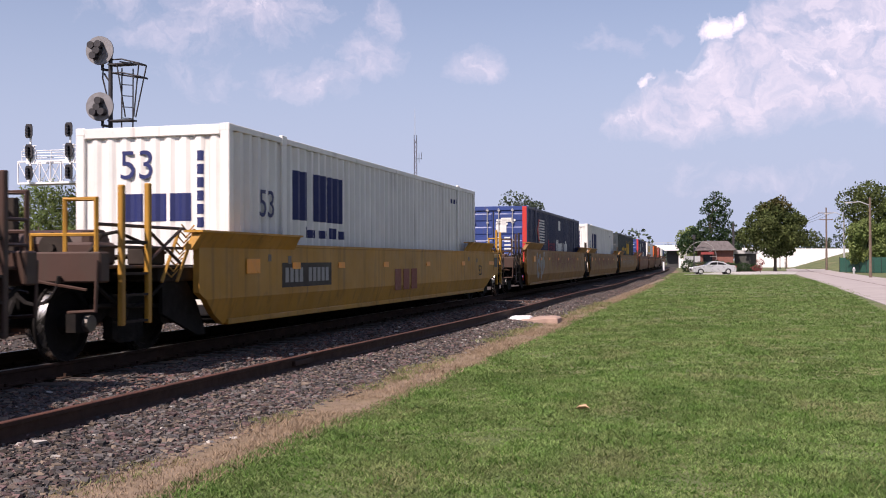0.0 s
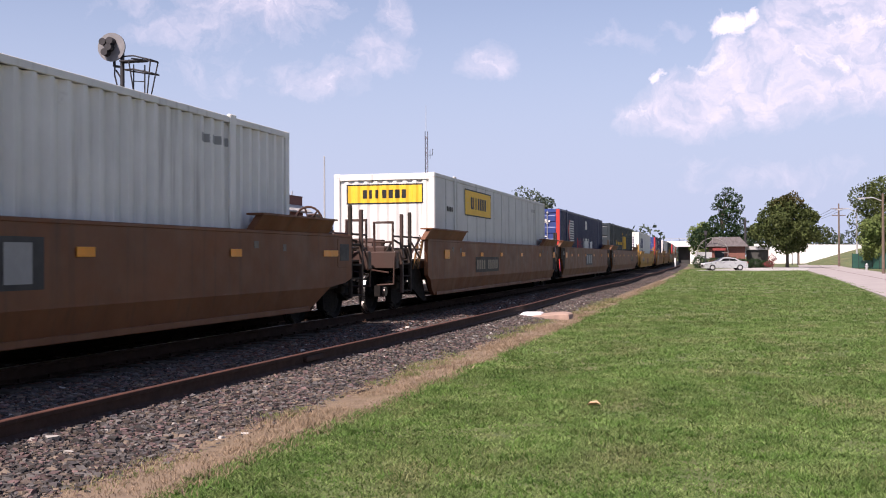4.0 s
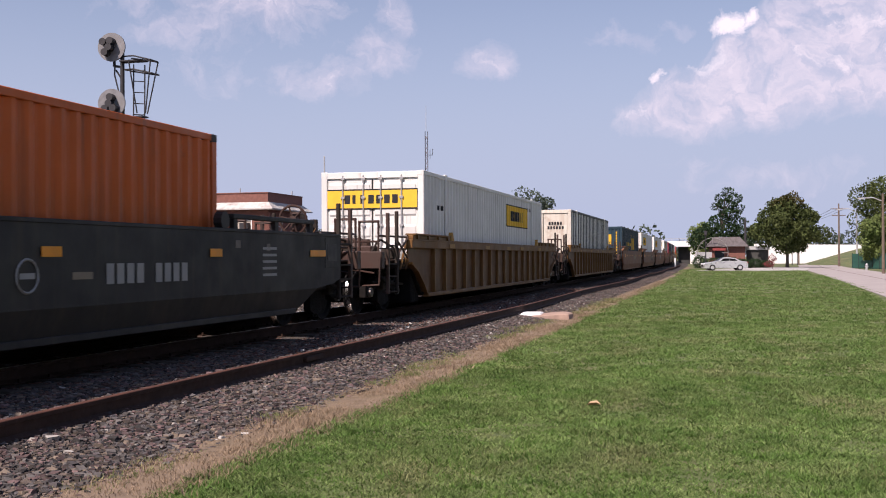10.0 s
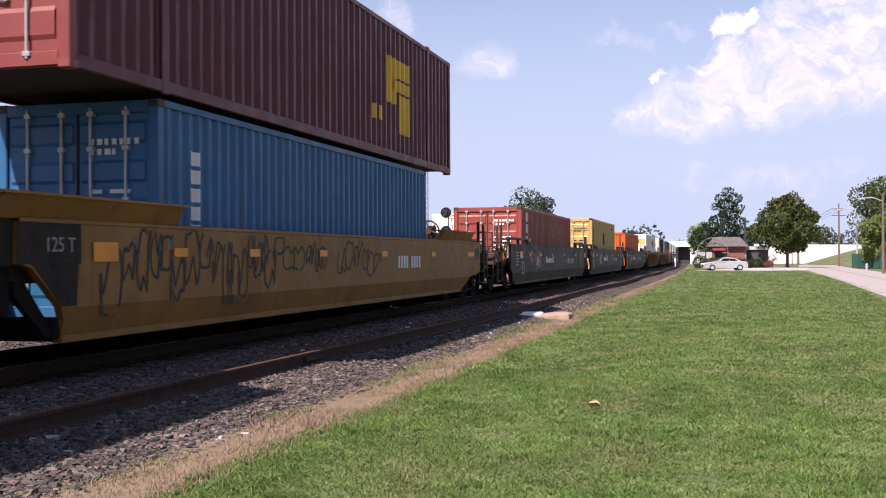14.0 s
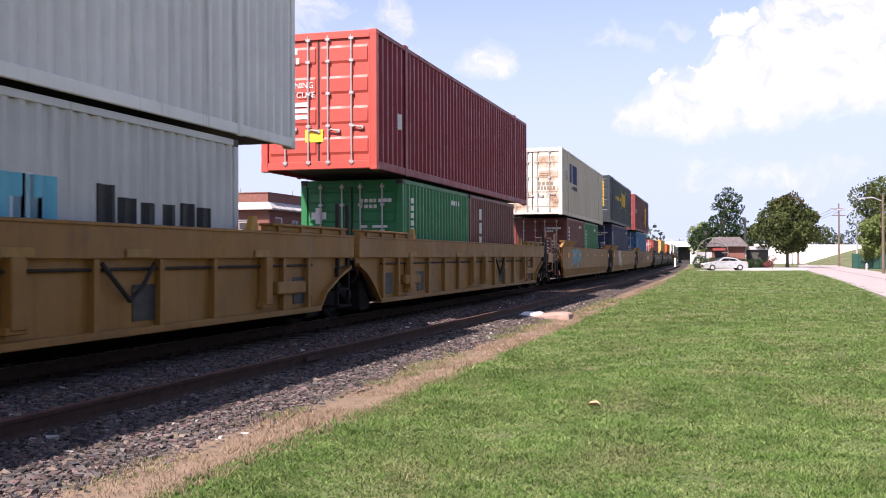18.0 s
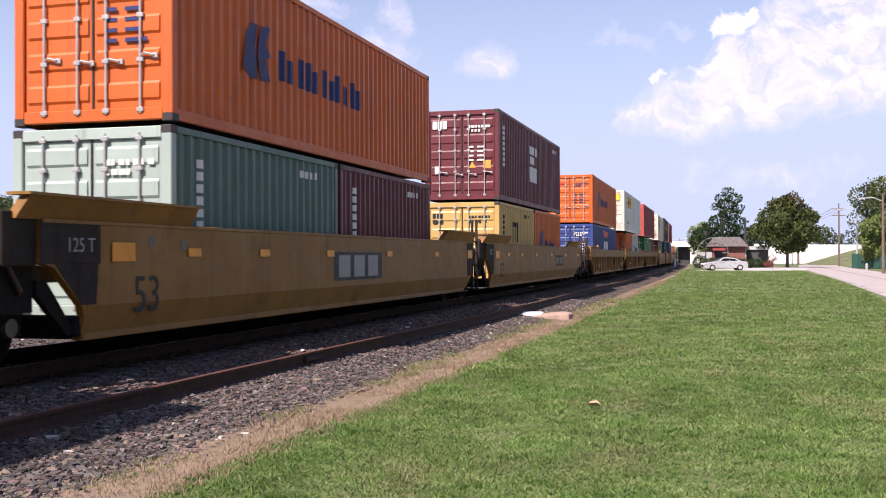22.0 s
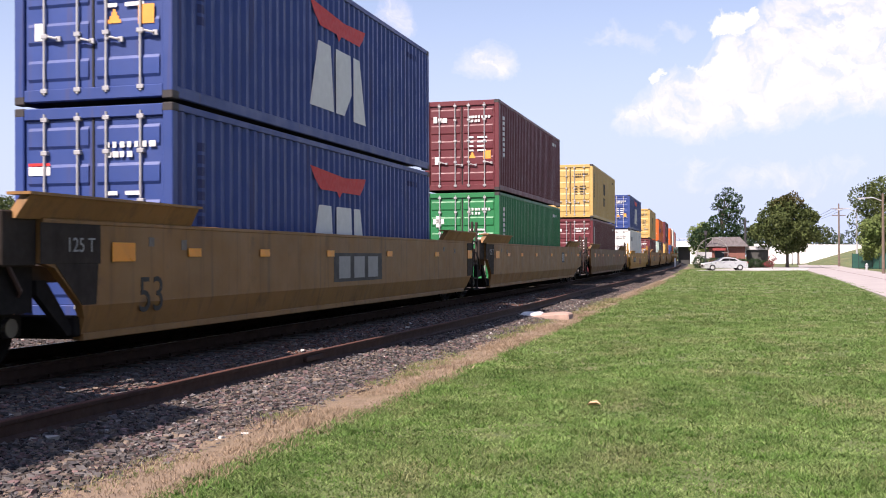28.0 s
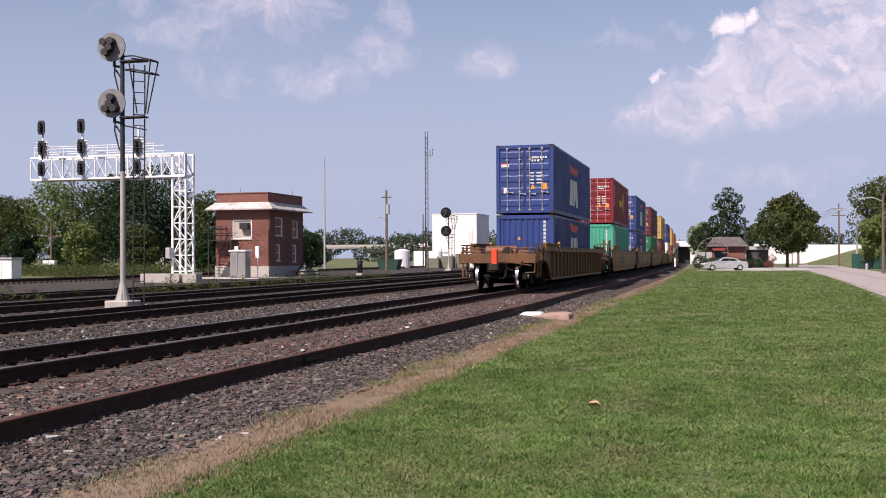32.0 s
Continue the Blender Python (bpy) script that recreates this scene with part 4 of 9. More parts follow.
def gantry():
    t = thing("signal_gantry", "white lattice cantilever signal gantry over the yard tracks", "signal gantry", (-33.9, 60.3, -0.32))
    W = M_WHITEPAINT
    # tower: four legs with lacing
    for sx in (-0.47, 0.47):
        for sy in (-0.47, 0.47):
            part("tower_leg", Geo().box(sx - 0.065, sx + 0.065, sy - 0.065, sy + 0.065, 0.45, 8.2, 0.01), W, t)
    z, k = 0.7, 0
    while z < 7.6:
        h = 1.02
        for sy in (-0.47, 0.47):
            part("strut", Geo().box(-0.47, 0.47, sy - 0.035, sy + 0.035, z - 0.035, z + 0.035), W, t)
            a, b = ((-0.47, sy, z), (0.47, sy, z + h)) if k % 2 else ((0.47, sy, z), (-0.47, sy, z + h))
            part("brace", Geo().cyl(a, b, 0.035, n=6), W, t)
        for sx in (-0.47, 0.47):
            a, b = ((sx, -0.47, z), (sx, 0.47, z + h)) if k % 2 else ((sx, 0.47, z), (sx, -0.47, z + h))
            part("brace", Geo().cyl(a, b, 0.035, n=6), W, t)
        z += h
        k += 1
    # cantilever arm
    x0, x1 = 0.47, -10.85
    for sy in (-0.6, 0.6):
        for zz in (6.72, 8.16):
            part("chord", Geo().box(x1, x0, sy - 0.06, sy + 0.06, zz - 0.06, zz + 0.06, 0.01), W, t)
    n = 14
    for i in range(n + 1):
        x = x0 + (x1 - x0) * i / n
        for sy in (-0.6, 0.6):
            part("web_post", Geo().box(x - 0.03, x + 0.03, sy - 0.03, sy + 0.03, 6.72, 8.16), W, t)
            if i < n:
                xb = x0 + (x1 - x0) * (i + 1) / n
                a, b = ((x, sy, 6.72), (xb, sy, 8.16)) if i % 2 else ((x, sy, 8.16), (xb, sy, 6.72))
                part("web_diagonal", Geo().cyl(a, b, 0.03, n=6), W, t)
    part("walkway", Geo().box(x1, -0.9, -0.55, 0.55, 6.74, 6.80), M_GALV, t)
    for zz in (8.5, 8.85):
        for sy in (-0.6, 0.6):
            part("handrail", Geo().cyl((x1 + 0.3, sy, zz), (-1.7, sy, zz), 0.028, n=6), W, t)
    for i in range(9):
        x = x1 + 0.3 + i * (8.8 / 8)
        part("rail_post", Geo().box(x - 0.02, x + 0.02, -0.62, -0.58, 8.16, 8.87), W, t)
    # signal heads
    for x, zs in ((-9.82, (10.12, 8.8, 7.4)), (-6.85, (10.12, 8.8, 7.4)), (-2.75, (8.7, 7.35))):
        part("head_stand", Geo().box(x - 0.32, x + 0.32, -0.75, -0.68, 8.0, 9.2).box(x - 0.05, x + 0.05, -0.75, -0.65, 6.9, 10.0), W, t)
        for q_ in (8.6, 8.95, 9.15):
            part("stand_rail", Geo().cyl((x - 0.5, -0.8, q_), (x + 0.5, -0.8, q_), 0.02, n=5), W, t)
        for zz in zs:
            part("signal_plate", Geo().prism([(x - 0.27, zz - 0.28), (x - 0.18, zz - 0.46), (x + 0.18, zz - 0.46), (x + 0.27, zz - 0.28), (x + 0.27, zz + 0.28), (x + 0.18, zz + 0.46), (x - 0.18, zz + 0.46), (x - 0.27, zz + 0.28)], 1, -0.92, -0.86), M_DARKMETAL, t)
            for dz in (-0.22, 0.0, 0.22):
                part("lamp_hood", Geo().cyl((x, -0.92, zz + dz), (x, -1.10, zz + dz), 0.09, n=8), M_LENS, t)
    part("footing", Geo().lathe([(0, 0.01)], (0, 0, 0), 3).cyl((0, 0, 0.05), (0, 0, 0.48), 1.25, 1.05, 18), M_WHITEPAINT, t, "white rounded footing")
    part("control_case", Geo().box(-0.72, -0.40, -0.95, -0.55, 1.5, 2.2, 0.03), M_GALV, t)
    for x0_, x1_, m in ((-2.0, 0.1, M_CONCRETE), (0.95, 1.9, M_CONCRETE)):
        b = thing("concrete_block", "grey concrete block beside the gantry's footing", "concrete block", (-33.9 + (x0_ + x1_) / 2, 58.9, -0.34), "concrete blocks")
        part("block", Geo().box((x0_ - x1_) / 2, (x1_ - x0_) / 2, -0.4, 0.4, 0, 0.58, 0.03), m, b)
    b = thing("concrete_pipe", "short concrete pipe between the blocks", "pipe", (-33.4, 58.9, -0.34))
    part("pipe", Geo().cyl((0, -0.5, 0.3), (0, 0.5, 0.3), 0.3, n=16), M_CONCRETE, b)


gantry()


def pole(name, at, h, r, mat, label, category, arms=(), extra=None):
    t = thing(name, label, category, at)
    part("pole", Geo().cyl((0, 0, 0), (0, 0, h), r, r * 0.65, 10), mat, t)
    for z, w, a in arms:
        d = Vector((math.cos(a), math.sin(a), 0)) * w
        p = Vector((0, 0, z))
        part("crossarm", Geo().cyl(p - d, p + d, 0.06, n=6), mat, t)
        for k in (-0.9, -0.5, 0.5, 0.9):
            part("insulator", Geo().cyl(p + d * k, p + d * k + Vector((0, 0, 0.18)), 0.05, n=6), M_GALV, t)
    return t


def lattice_mast(at, h):
    t = thing("radio_mast", "slender lattice radio mast with whip antenna", "mast", at)
    legs = [Vector((math.cos(a), math.sin(a), 0)) * 0.19 for a in (0.3, 2.4, 4.5)]
    for l in legs:
        part("mast_leg", Geo().cyl(l, l + Vector((0, 0, h)), 0.04, n=6), M_DARKMETAL, t)
    n = int(h / 0.55)
    for i in range(3):
        g = Geo()
        for k in range(n):
            a, b = legs[i] + Vector((0, 0, k * 0.55)), legs[(i + 1) % 3] + Vector((0, 0, (k + 1) * 0.55))
            g.cyl(a, b, 0.022, n=4)
        part("lacing", g, material("mast_red_oxide", (0.16, 0.09, 0.08), 0.7), t)
    part("whip_antenna", Geo().cyl((0, 0, h), (0, 0, h + 2.9), 0.035, 0.02, 6), M_GALV, t)
    part("side_antenna", Geo().tube([(0, 0, h - 2.6), (0.75, 0, h - 2.6), (0.75, 0, h - 1.9)], 0.03).tube([(0.45, 0, h - 3.0), (0.45, 0, h - 2.0)], 0.03), M_DARKMETAL, t)


lattice_mast((-32.5, 110.6, -0.31), 15.3)
pole("flag_pole", (-44.8, 111.5, -0.45), 13.2, 0.13, M_GALV, "tall tapered grey steel pole beside the yard", "pole")
p_ = pole("utility_pole", (-37.2, 110.9, -0.31), 9.0, 0.17, M_WOODPOLE, "weathered wooden utility pole with transformer can", "utility pole", ((8.2, 0.55, 0.1),))
part("transformer", Geo().cyl((0.2, -0.1, 6.3), (0.2, -0.1, 7.4), 0.22, n=12), M_GALV, p_)
part("lamp_arm", Geo().tube([(0, 0, 5.9), (-0.8, -0.2, 6.0)], 0.04).box(-1.2, -0.7, -0.35, -0.1, 5.9, 6.05), M_GALV, p_)
for x, y, h in ((-44.4, 150.5, 7.3), (-43.4, 146, 7.9), (-42.6, 145, 6.0), (-53.6, 160, 7.4)):
    pole("steel_pipe", (x, y, -0.45), h, 0.10, M_DARKMETAL, "dark upright pipe beside the white building", "pipe")
p_ = pole("utility_pole", (-73.8, 102.0, -0.45), 5.7, 0.14, M_WOODPOLE, "short wooden pole with one crossarm before the woods", "utility pole", ((4.2, 1.35, 0.0),))
for i, x in enumerate((-75.0, -74.2)):
    b = thing("meter_box", "small white box at the foot of the pole", "equipment box", (x + 1.0, 101.5, GROUND), "meter boxes")
    part("box_body", Geo().box(-0.35, 0.35, -0.3, 0.3, 0.6, 1.5, 0.03).box(-0.05, 0.05, -0.05, 0.05, 0, 0.6), M_WHITEPAINT, b)
b = thing("equipment_cabinet", "white relay cabinet beside the far siding", "cabinet", (-54.6, 70, -0.46))
part("cabinet_body", Geo().box(-0.85, 0.85, -0.6, 0.6, 0.1, 1.65, 0.03), M_WHITEPAINT, b)
part("cabinet_roof", Geo().box(-0.95, 0.95, -0.7, 0.7, 1.65, 1.78, 0.02), M_GALV, b)
part("cabinet_door", Geo().box(-0.75, -0.05, -0.63, -0.60, 0.2, 1.5, 0.01), M_WHITEPAINT, b)
part("roof_gear", Geo().box(-0.5, 0.1, -0.2, 0.2, 1.78, 1.98, 0.02).cyl((0.3, 0, 1.78), (0.3, 0, 2.1), 0.12, n=8), M_DARKMETAL, b)
b = thing("dwarf_signal", "small black dwarf signal between the tracks", "railway signal", (-30.2, 83, -0.33))
part("base_block", Geo().box(-0.25, 0.25, -0.25, 0.25, 0, 0.25, 0.02), M_CONCRETE, b)
part("signal_case", Geo().box(-0.2, 0.2, -0.12, 0.12, 0.25, 1.25, 0.03), M_LENS, b)
part("lamp_hood", Geo().cyl((0, -0.12, 1.05), (0, -0.35, 1.05), 0.16, n=10), M_DARKMETAL, b)


# ---------- brick interlocking tower ----------
def tower():
    t = thing("signal_tower", "two-storey red brick interlocking tower with white skirt roof", "building", (-37.15, 75.2, -0.34))
    W2, D, H = 2.25, 6.8, 6.6
    def wall(name, axis, holes, flip):
        """A brick wall of real courses: backing with openings cut as pieces around them."""
        g = Geo()
        L = 2 * W2 if axis == "x" else D
        us = sorted({0, L} | {h[0] for h in holes} | {h[1] for h in holes})
        for u0, u1 in zip(us, us[1:]):
            um = (u0 + u1) / 2
            cuts = sorted((h[2], h[3]) for h in holes if h[0] < um < h[1])
            z = 0.9
            for a, b_ in cuts + [(5.35, None)]:
                if a > z:
                    if axis == "x":
                        g.box(-W2 + u0, -W2 + u1, *sorted((flip, flip + 0.25)), z, a)
                    else:
                        g.box(*sorted((flip, flip - 0.25)), u0, u1, z, a)
                z = b_ if b_ else z
        return part(name, g, M_BRICK, t, "red brick wall")

    front_holes = [(1.45, 3.1, 3.05, 4.55), (1.7, 2.9, 1.35, 2.2)]
    side_holes = [(1.3, 2.7, 3.3, 4.75), (4.6, 5.8, 3.2, 4.6), (1.4, 2.2, 1.3, 2.6), (4.6, 5.4, 1.2, 2.6)]
    fw = wall("front_wall", "x", front_holes, 0.0)
    sw = wall("side_wall", "y", side_holes, W2)
    part("back_wall", Geo().box(-W2, W2, D - 0.25, D, 0.0, 5.35), M_BRICK, t)
    part("far_wall", Geo().box(-W2, -W2 + 0.25, 0.26, D - 0.26, 0.0, 5.35), M_BRICK, t)
    part("foundation", Geo().box(-W2 - 0.06, W2 + 0.06, -0.06, D + 0.06, 0, 0.9, 0.02), M_CONCRETE, t, "pale concrete plinth")
    part("inner_floor", Geo().box(-W2 + 0.3, W2 - 0.3, 0.3, D - 0.3, 2.8, 2.95), M_UNDERSIDE, t)
    # brick courses on the two walls that show
    gx, gy = Geo(), Geo()
    brick_f = Geo().box(0, 0.205, -0.012, 0.0, 0, 0.06).mesh("brick", M_BRICKBIT)
    n = 0
    for k in range(59):
        z = 0.92 + k * 0.075
        u = 0.0 if k % 2 else -0.108
        while u < 2 * W2:
            a, b_ = max(0, u), min(2 * W2, u + 0.205)
            if b_ - a > 0.05 and not any(h[0] < b_ and h[1] > a and h[2] < z + 0.06 and h[3] > z for h in front_holes):
                if n < 300 and 38 <= k:
                    part("brick", brick_f, M_BRICKBIT, fw, at=(-W2 + a, 0, z))
                    n += 1
                else:
                    gx.box(-W2 + a, -W2 + b_, -0.012, 0.0, z, z + 0.06)
            u += 0.2165
        u = 0.0 if k % 2 else -0.108
        while u < D:
            a, b_ = max(0, u), min(D, u + 0.205)
            if b_ - a > 0.05 and not any(h[0] < b_ and h[1] > a and h[2] < z + 0.06 and h[3] > z for h in side_holes):
                gy.box(W2, W2 + 0.012, a, b_, z, z + 0.06)
            u += 0.2165
    tagged(part("bricks", gx, M_BRICKBIT, fw), kind="stuff")
    tagged(part("bricks", gy, M_BRICKBIT, sw), kind="stuff")
    # skirt roof and parapet
    g = Geo()
    o, zz = 0.62, 5.35
    ring = lambda e, z: [(-W2 - e, -e, z), (W2 + e, -e, z), (W2 + e, D + e, z), (-W2 - e, D + e, z)]
    vs = ring(o, zz - 0.05) + ring(o, zz + 0.04) + ring(0.02, zz + 0.55) + ring(0.02, zz - 0.05)
    fs = [(a * 4 + i, a * 4 + (i + 1) % 4, (a + 1) * 4 + (i + 1) % 4, (a + 1) * 4 + i) for a in (0, 1) for i in range(4)] + [(i, (i + 1) % 4, 12 + (i + 1) % 4, 12 + i) for i in range(4)]
    part("skirt_roof", g.add(vs, fs), material("weathered_white_roof", (0.52, 0.50, 0.47), 0.8, 0, 0.25, 2.0, dirt=0.75, dirt_color=(0.2, 0.13, 0.11)), t, "peeling white skirt roof")
    part("parapet", Geo().box(-W2 + 0.03, W2 - 0.03, 0.03, 0.28, zz, H + 0.0).box(-W2 + 0.03, W2 - 0.03, D - 0.28, D - 0.03, zz, H).box(-W2 + 0.03, -W2 + 0.28, 0.28, D - 0.28, zz, H).box(W2 - 0.28, W2 - 0.03, 0.28, D - 0.28, zz, H), M_BRICK, t)
    part("flat_roof", Geo().box(-W2 + 0.28, W2 - 0.28, 0.28, D - 0.28, 5.9, 6.0), M_ASPHALT, t)
    part("parapet_cap", Geo().box(-W2 - 0.02, W2 + 0.02, -0.02, 0.30, H, H + 0.07).box(W2 - 0.30, W2 + 0.02, 0.30, D + 0.02, H, H + 0.07), M_BRICK, t)
    for x, y in ((-0.2, 0.15), (W2 - 0.1, 4.8)):
        part("roof_vent", Geo().cyl((x, y, H), (x, y, H + 0.4), 0.05, n=8), M_GALV, t)
    infill = material("faded_red_board", (0.25, 0.125, 0.10), 0.85, 0, 0.15, 3, dirt=0.3)
    board = material("painted_window_board", (0.46, 0.40, 0.34), 0.8, 0, 0.12, 3, dirt=0.3)
    for i, (u0, u1, z0, z1) in enumerate(front_holes):
        w = part("window", Geo().box(-W2 + u0 + 0.05, -W2 + u1 - 0.05, 0.10, 0.14, z0 + 0.05, z1 - 0.05), board if i != 1 else M_GLASS, t, "boarded window" if i != 1 else "dark lower window")
        part("frame", Geo().box(-W2 + u0, -W2 + u1, 0.02, 0.12, z0, z0 + 0.07).box(-W2 + u0, -W2 + u1, 0.02, 0.12, z1 - 0.07, z1).box(-W2 + u0, -W2 + u0 + 0.07, 0.02, 0.12, z0, z1).box(-W2 + u1 - 0.07, -W2 + u1, 0.02, 0.12, z0, z1), M_WHITEPAINT, w)
        part("sill", Geo().box(-W2 + u0 - 0.08, -W2 + u1 + 0.08, -0.08, 0.1, z0 - 0.1, z0), M_CONCRETE, w)
        if i == 0:
            part("air_conditioner", Geo().box(-W2 + 2.2, -W2 + 2.9, -0.35, 0.12, z0 + 0.75, z0 + 1.25, 0.02), M_DARKMETAL, w, "grey window air conditioner")
    for i, (u0, u1, z0, z1) in enumerate(side_holes):
        w = part("window", Geo().box(W2 - 0.16, W2 - 0.12, u0 + 0.05, u1 - 0.05, z0 + 0.05, z1 - 0.05), infill if i != 1 else M_GLASS, t, "window closed with faded red boards" if i != 1 else "window with pale frame")
        part("frame", Geo().box(W2 - 0.12, W2 - 0.02, u0, u1, z0, z0 + 0.07).box(W2 - 0.12, W2 - 0.02, u0, u1, z1 - 0.07, z1).box(W2 - 0.12, W2 - 0.02, u0, u0 + 0.07, z0, z1).box(W2 - 0.12, W2 - 0.02, u1 - 0.07, u1, z0, z1)
             .box(W2 - 0.12, W2 - 0.04, u0, u1, (z0 + z1) / 2 - 0.03, (z0 + z1) / 2 + 0.03), M_WHITEPAINT, w)
        part("sill", Geo().box(W2 - 0.1, W2 + 0.08, u0 - 0.08, u1 + 0.08, z0 - 0.1, z0), M_CONCRETE, w)
    # outside stair and landing on the front
    for k in range(11):
        part("stair_tread", Geo().box(-W2 + 0.2 + k * 0.15, -W2 + 0.42 + k * 0.15, -1.0, -0.25, 0.3 + k * 0.24, 0.34 + k * 0.24), M_DARKMETAL, t)
    part("landing", Geo().box(-W2 - 0.1, -W2 + 1.9, -1.05, -0.1, 2.9, 2.97), M_DARKMETAL, t)
    for y in (-1.05, -0.15):
        part("landing_rail", Geo().tube([(-W2 - 0.1, y, 2.95), (-W2 - 0.1, y, 4.0), (-W2 + 1.0, y, 4.0), (-W2 + 1.0, y, 2.95)], 0.03).tube([(-W2 - 0.1, y, 3.5), (-W2 + 1.9, y, 3.5)], 0.025), M_DARKMETAL, t)
    part("stair_rail", Geo().tube([(-W2 + 0.2, -1.0, 1.25), (-W2 + 1.9, -1.0, 3.9)], 0.03), M_DARKMETAL, t)
    for x in (-W2 - 0.08, -W2 + 1.85):
        part("landing_post", Geo().box(x - 0.04, x + 0.04, -1.08, -1.0, 0, 2.95), M_DARKMETAL, t)


M_UNDERSIDE = material("dark_inner_floor", (0.05, 0.05, 0.05), 0.9)
tower()
M_CASE = material("dull_aluminium_case", (0.30, 0.29, 0.28), 0.5, 0.3, 0.15, 3, dirt=0.3, dirt_color=(0.16, 0.13, 0.11), streak=0.4)
b = thing("relay_case", "tall silver relay case before the brick tower", "cabinet", (-35.2, 71, -0.33))
part("case_body", Geo().box(-0.62, 0.62, -0.45, 0.45, 0.12, 2.0, 0.03), M_CASE, b)
part("case_roof", Geo().box(-0.7, 0.7, -0.52, 0.52, 2.0, 2.12, 0.02), M_WHITEPAINT, b)
part("case_door", Geo().box(-0.55, 0.0, -0.475, -0.45, 0.2, 1.95, 0.01), M_CASE, b)
part("case_feet", Geo().box(-0.6, 0.6, -0.4, 0.4, 0, 0.12), M_CONCRETE, b)
for x in (-0.75, 0.95):
    m = thing("electric_meter", "white electric meter box on a post behind the relay case", "equipment box", (-35.2 + x, 71.9, -0.33), "meter boxes")
    part("box_body", Geo().box(-0.15, 0.15, -0.1, 0.1, 1.5, 2.4, 0.02).box(-0.03, 0.03, 0.0, 0.06, 0, 1.5), M_WHITEPAINT, m)
pad = thing("concrete_pad", "pale concrete pad in front of the brick tower", "pavement", (-36.5, 73, -0.35), kind="structure")
part("pad_slab", Geo().box(-3.2, 3.4, -3.5, 2.0, 0, 0.08, 0.02), M_CONCRETE, pad)
for i, (x, y) in enumerate(((-33.6, 78.4), (-33.2, 79.6), (-33.9, 80.5))):
    b = thing("scrap_stack", "stack of scrap boards and metal beside the brick tower", "scrap pile", (x, y, -0.33), "scrap stacks")
    for k in range(5):
        a = random.uniform(-0.6, 0.6)
        part("board", Geo().box(-0.7, 0.7, -0.12, 0.12, 0.12 * k, 0.12 * k + 0.1, 0.01), M_WOODPOLE if k % 2 else M_GALV, b).rotation_euler = (0, 0, a)
    part("leaning_board", Geo().prism([(-0.5, 0), (-0.35, 0), (0.4, 1.25), (0.25, 1.3)], 1, -0.1, 0.1), M_DARKMETAL, b)


# ---------- far buildings ----------
def white_building():
    t = thing("white_building", "plain white windowless yard building in full sun", "building", (-39.8, 150, GROUND))
    part("wall_block", Geo().box(-3.4, 3.4, 0, 8, 0, 7.95, 0.03), M_WHITEWALL, t)
    part("roof_edge", Geo().box(-3.45, 3.45, -0.05, 8.05, 7.95, 8.1), M_WHITEPAINT, t)
    part("side_wing", Geo().box(-6.6, -3.4, 1, 6, 0, 2.6, 0.03), M_WHITEWALL, t, "low white wing")
    part("door_panel", Geo().box(-2.4, -0.9, -0.03, 0, 0, 2.5), M_GALV, t)
    part("wall_ladder", ladder_geo((2.4, -0.25, 0), (2.4, -0.25, 6), 0.5, (1, 0, 0), 16), M_WHITEPAINT, t)
    for i, (x, y, w, h, m) in enumerate(((-47.2, 128, 3.0, 1.35, M_GREENBIN),)):
        d = thing("dumpster", "dark green steel dumpster in the yard", "dumpster", (x + 6.0, y - 4, -0.45))
        part("bin_body", Geo().prism([(-1.1, 0.15), (1.1, 0.15), (1.4, h), (-1.4, h)], 1, -0.8, 0.8), m, d)
        part("bin_lid", Geo().box(-1.45, 1.45, -0.85, 0.85, h, h + 0.08, 0.02), m, d)
    d = thing("storage_tank", "white upright storage tank beside the yard building", "tank", (-45.0, 141, GROUND))
    part("tank_body", Geo().cyl((0, 0, 0.1), (0, 0, 2.6), 1.1, n=20), M_WHITEPAINT, d)
    part("tank_top", Geo().cyl((0, 0, 2.6), (0, 0, 2.85), 1.1, 0.3, 20), M_WHITEPAINT, d)
    for i, x in enumerate((-39.5, -37.8, -36.0)):
        d = thing("machinery_box", "olive-grey machinery box in the yard", "machinery", (x, 138 + i, GROUND), "machinery boxes")
        part("machine_body", Geo().box(-0.85, 0.85, -0.7, 0.7, 0.15, 1.5 + 0.3 * i, 0.04), material("olive_machine_paint", (0.16, 0.17, 0.12), 0.7, 0, 0.2, 3, dirt=0.3), d)
        part("machine_hood", Geo().box(-0.6, 0.6, -0.5, 0.5, 1.5 + 0.3 * i, 1.8 + 0.3 * i, 0.05), M_WHITEPAINT, d)


white_building()


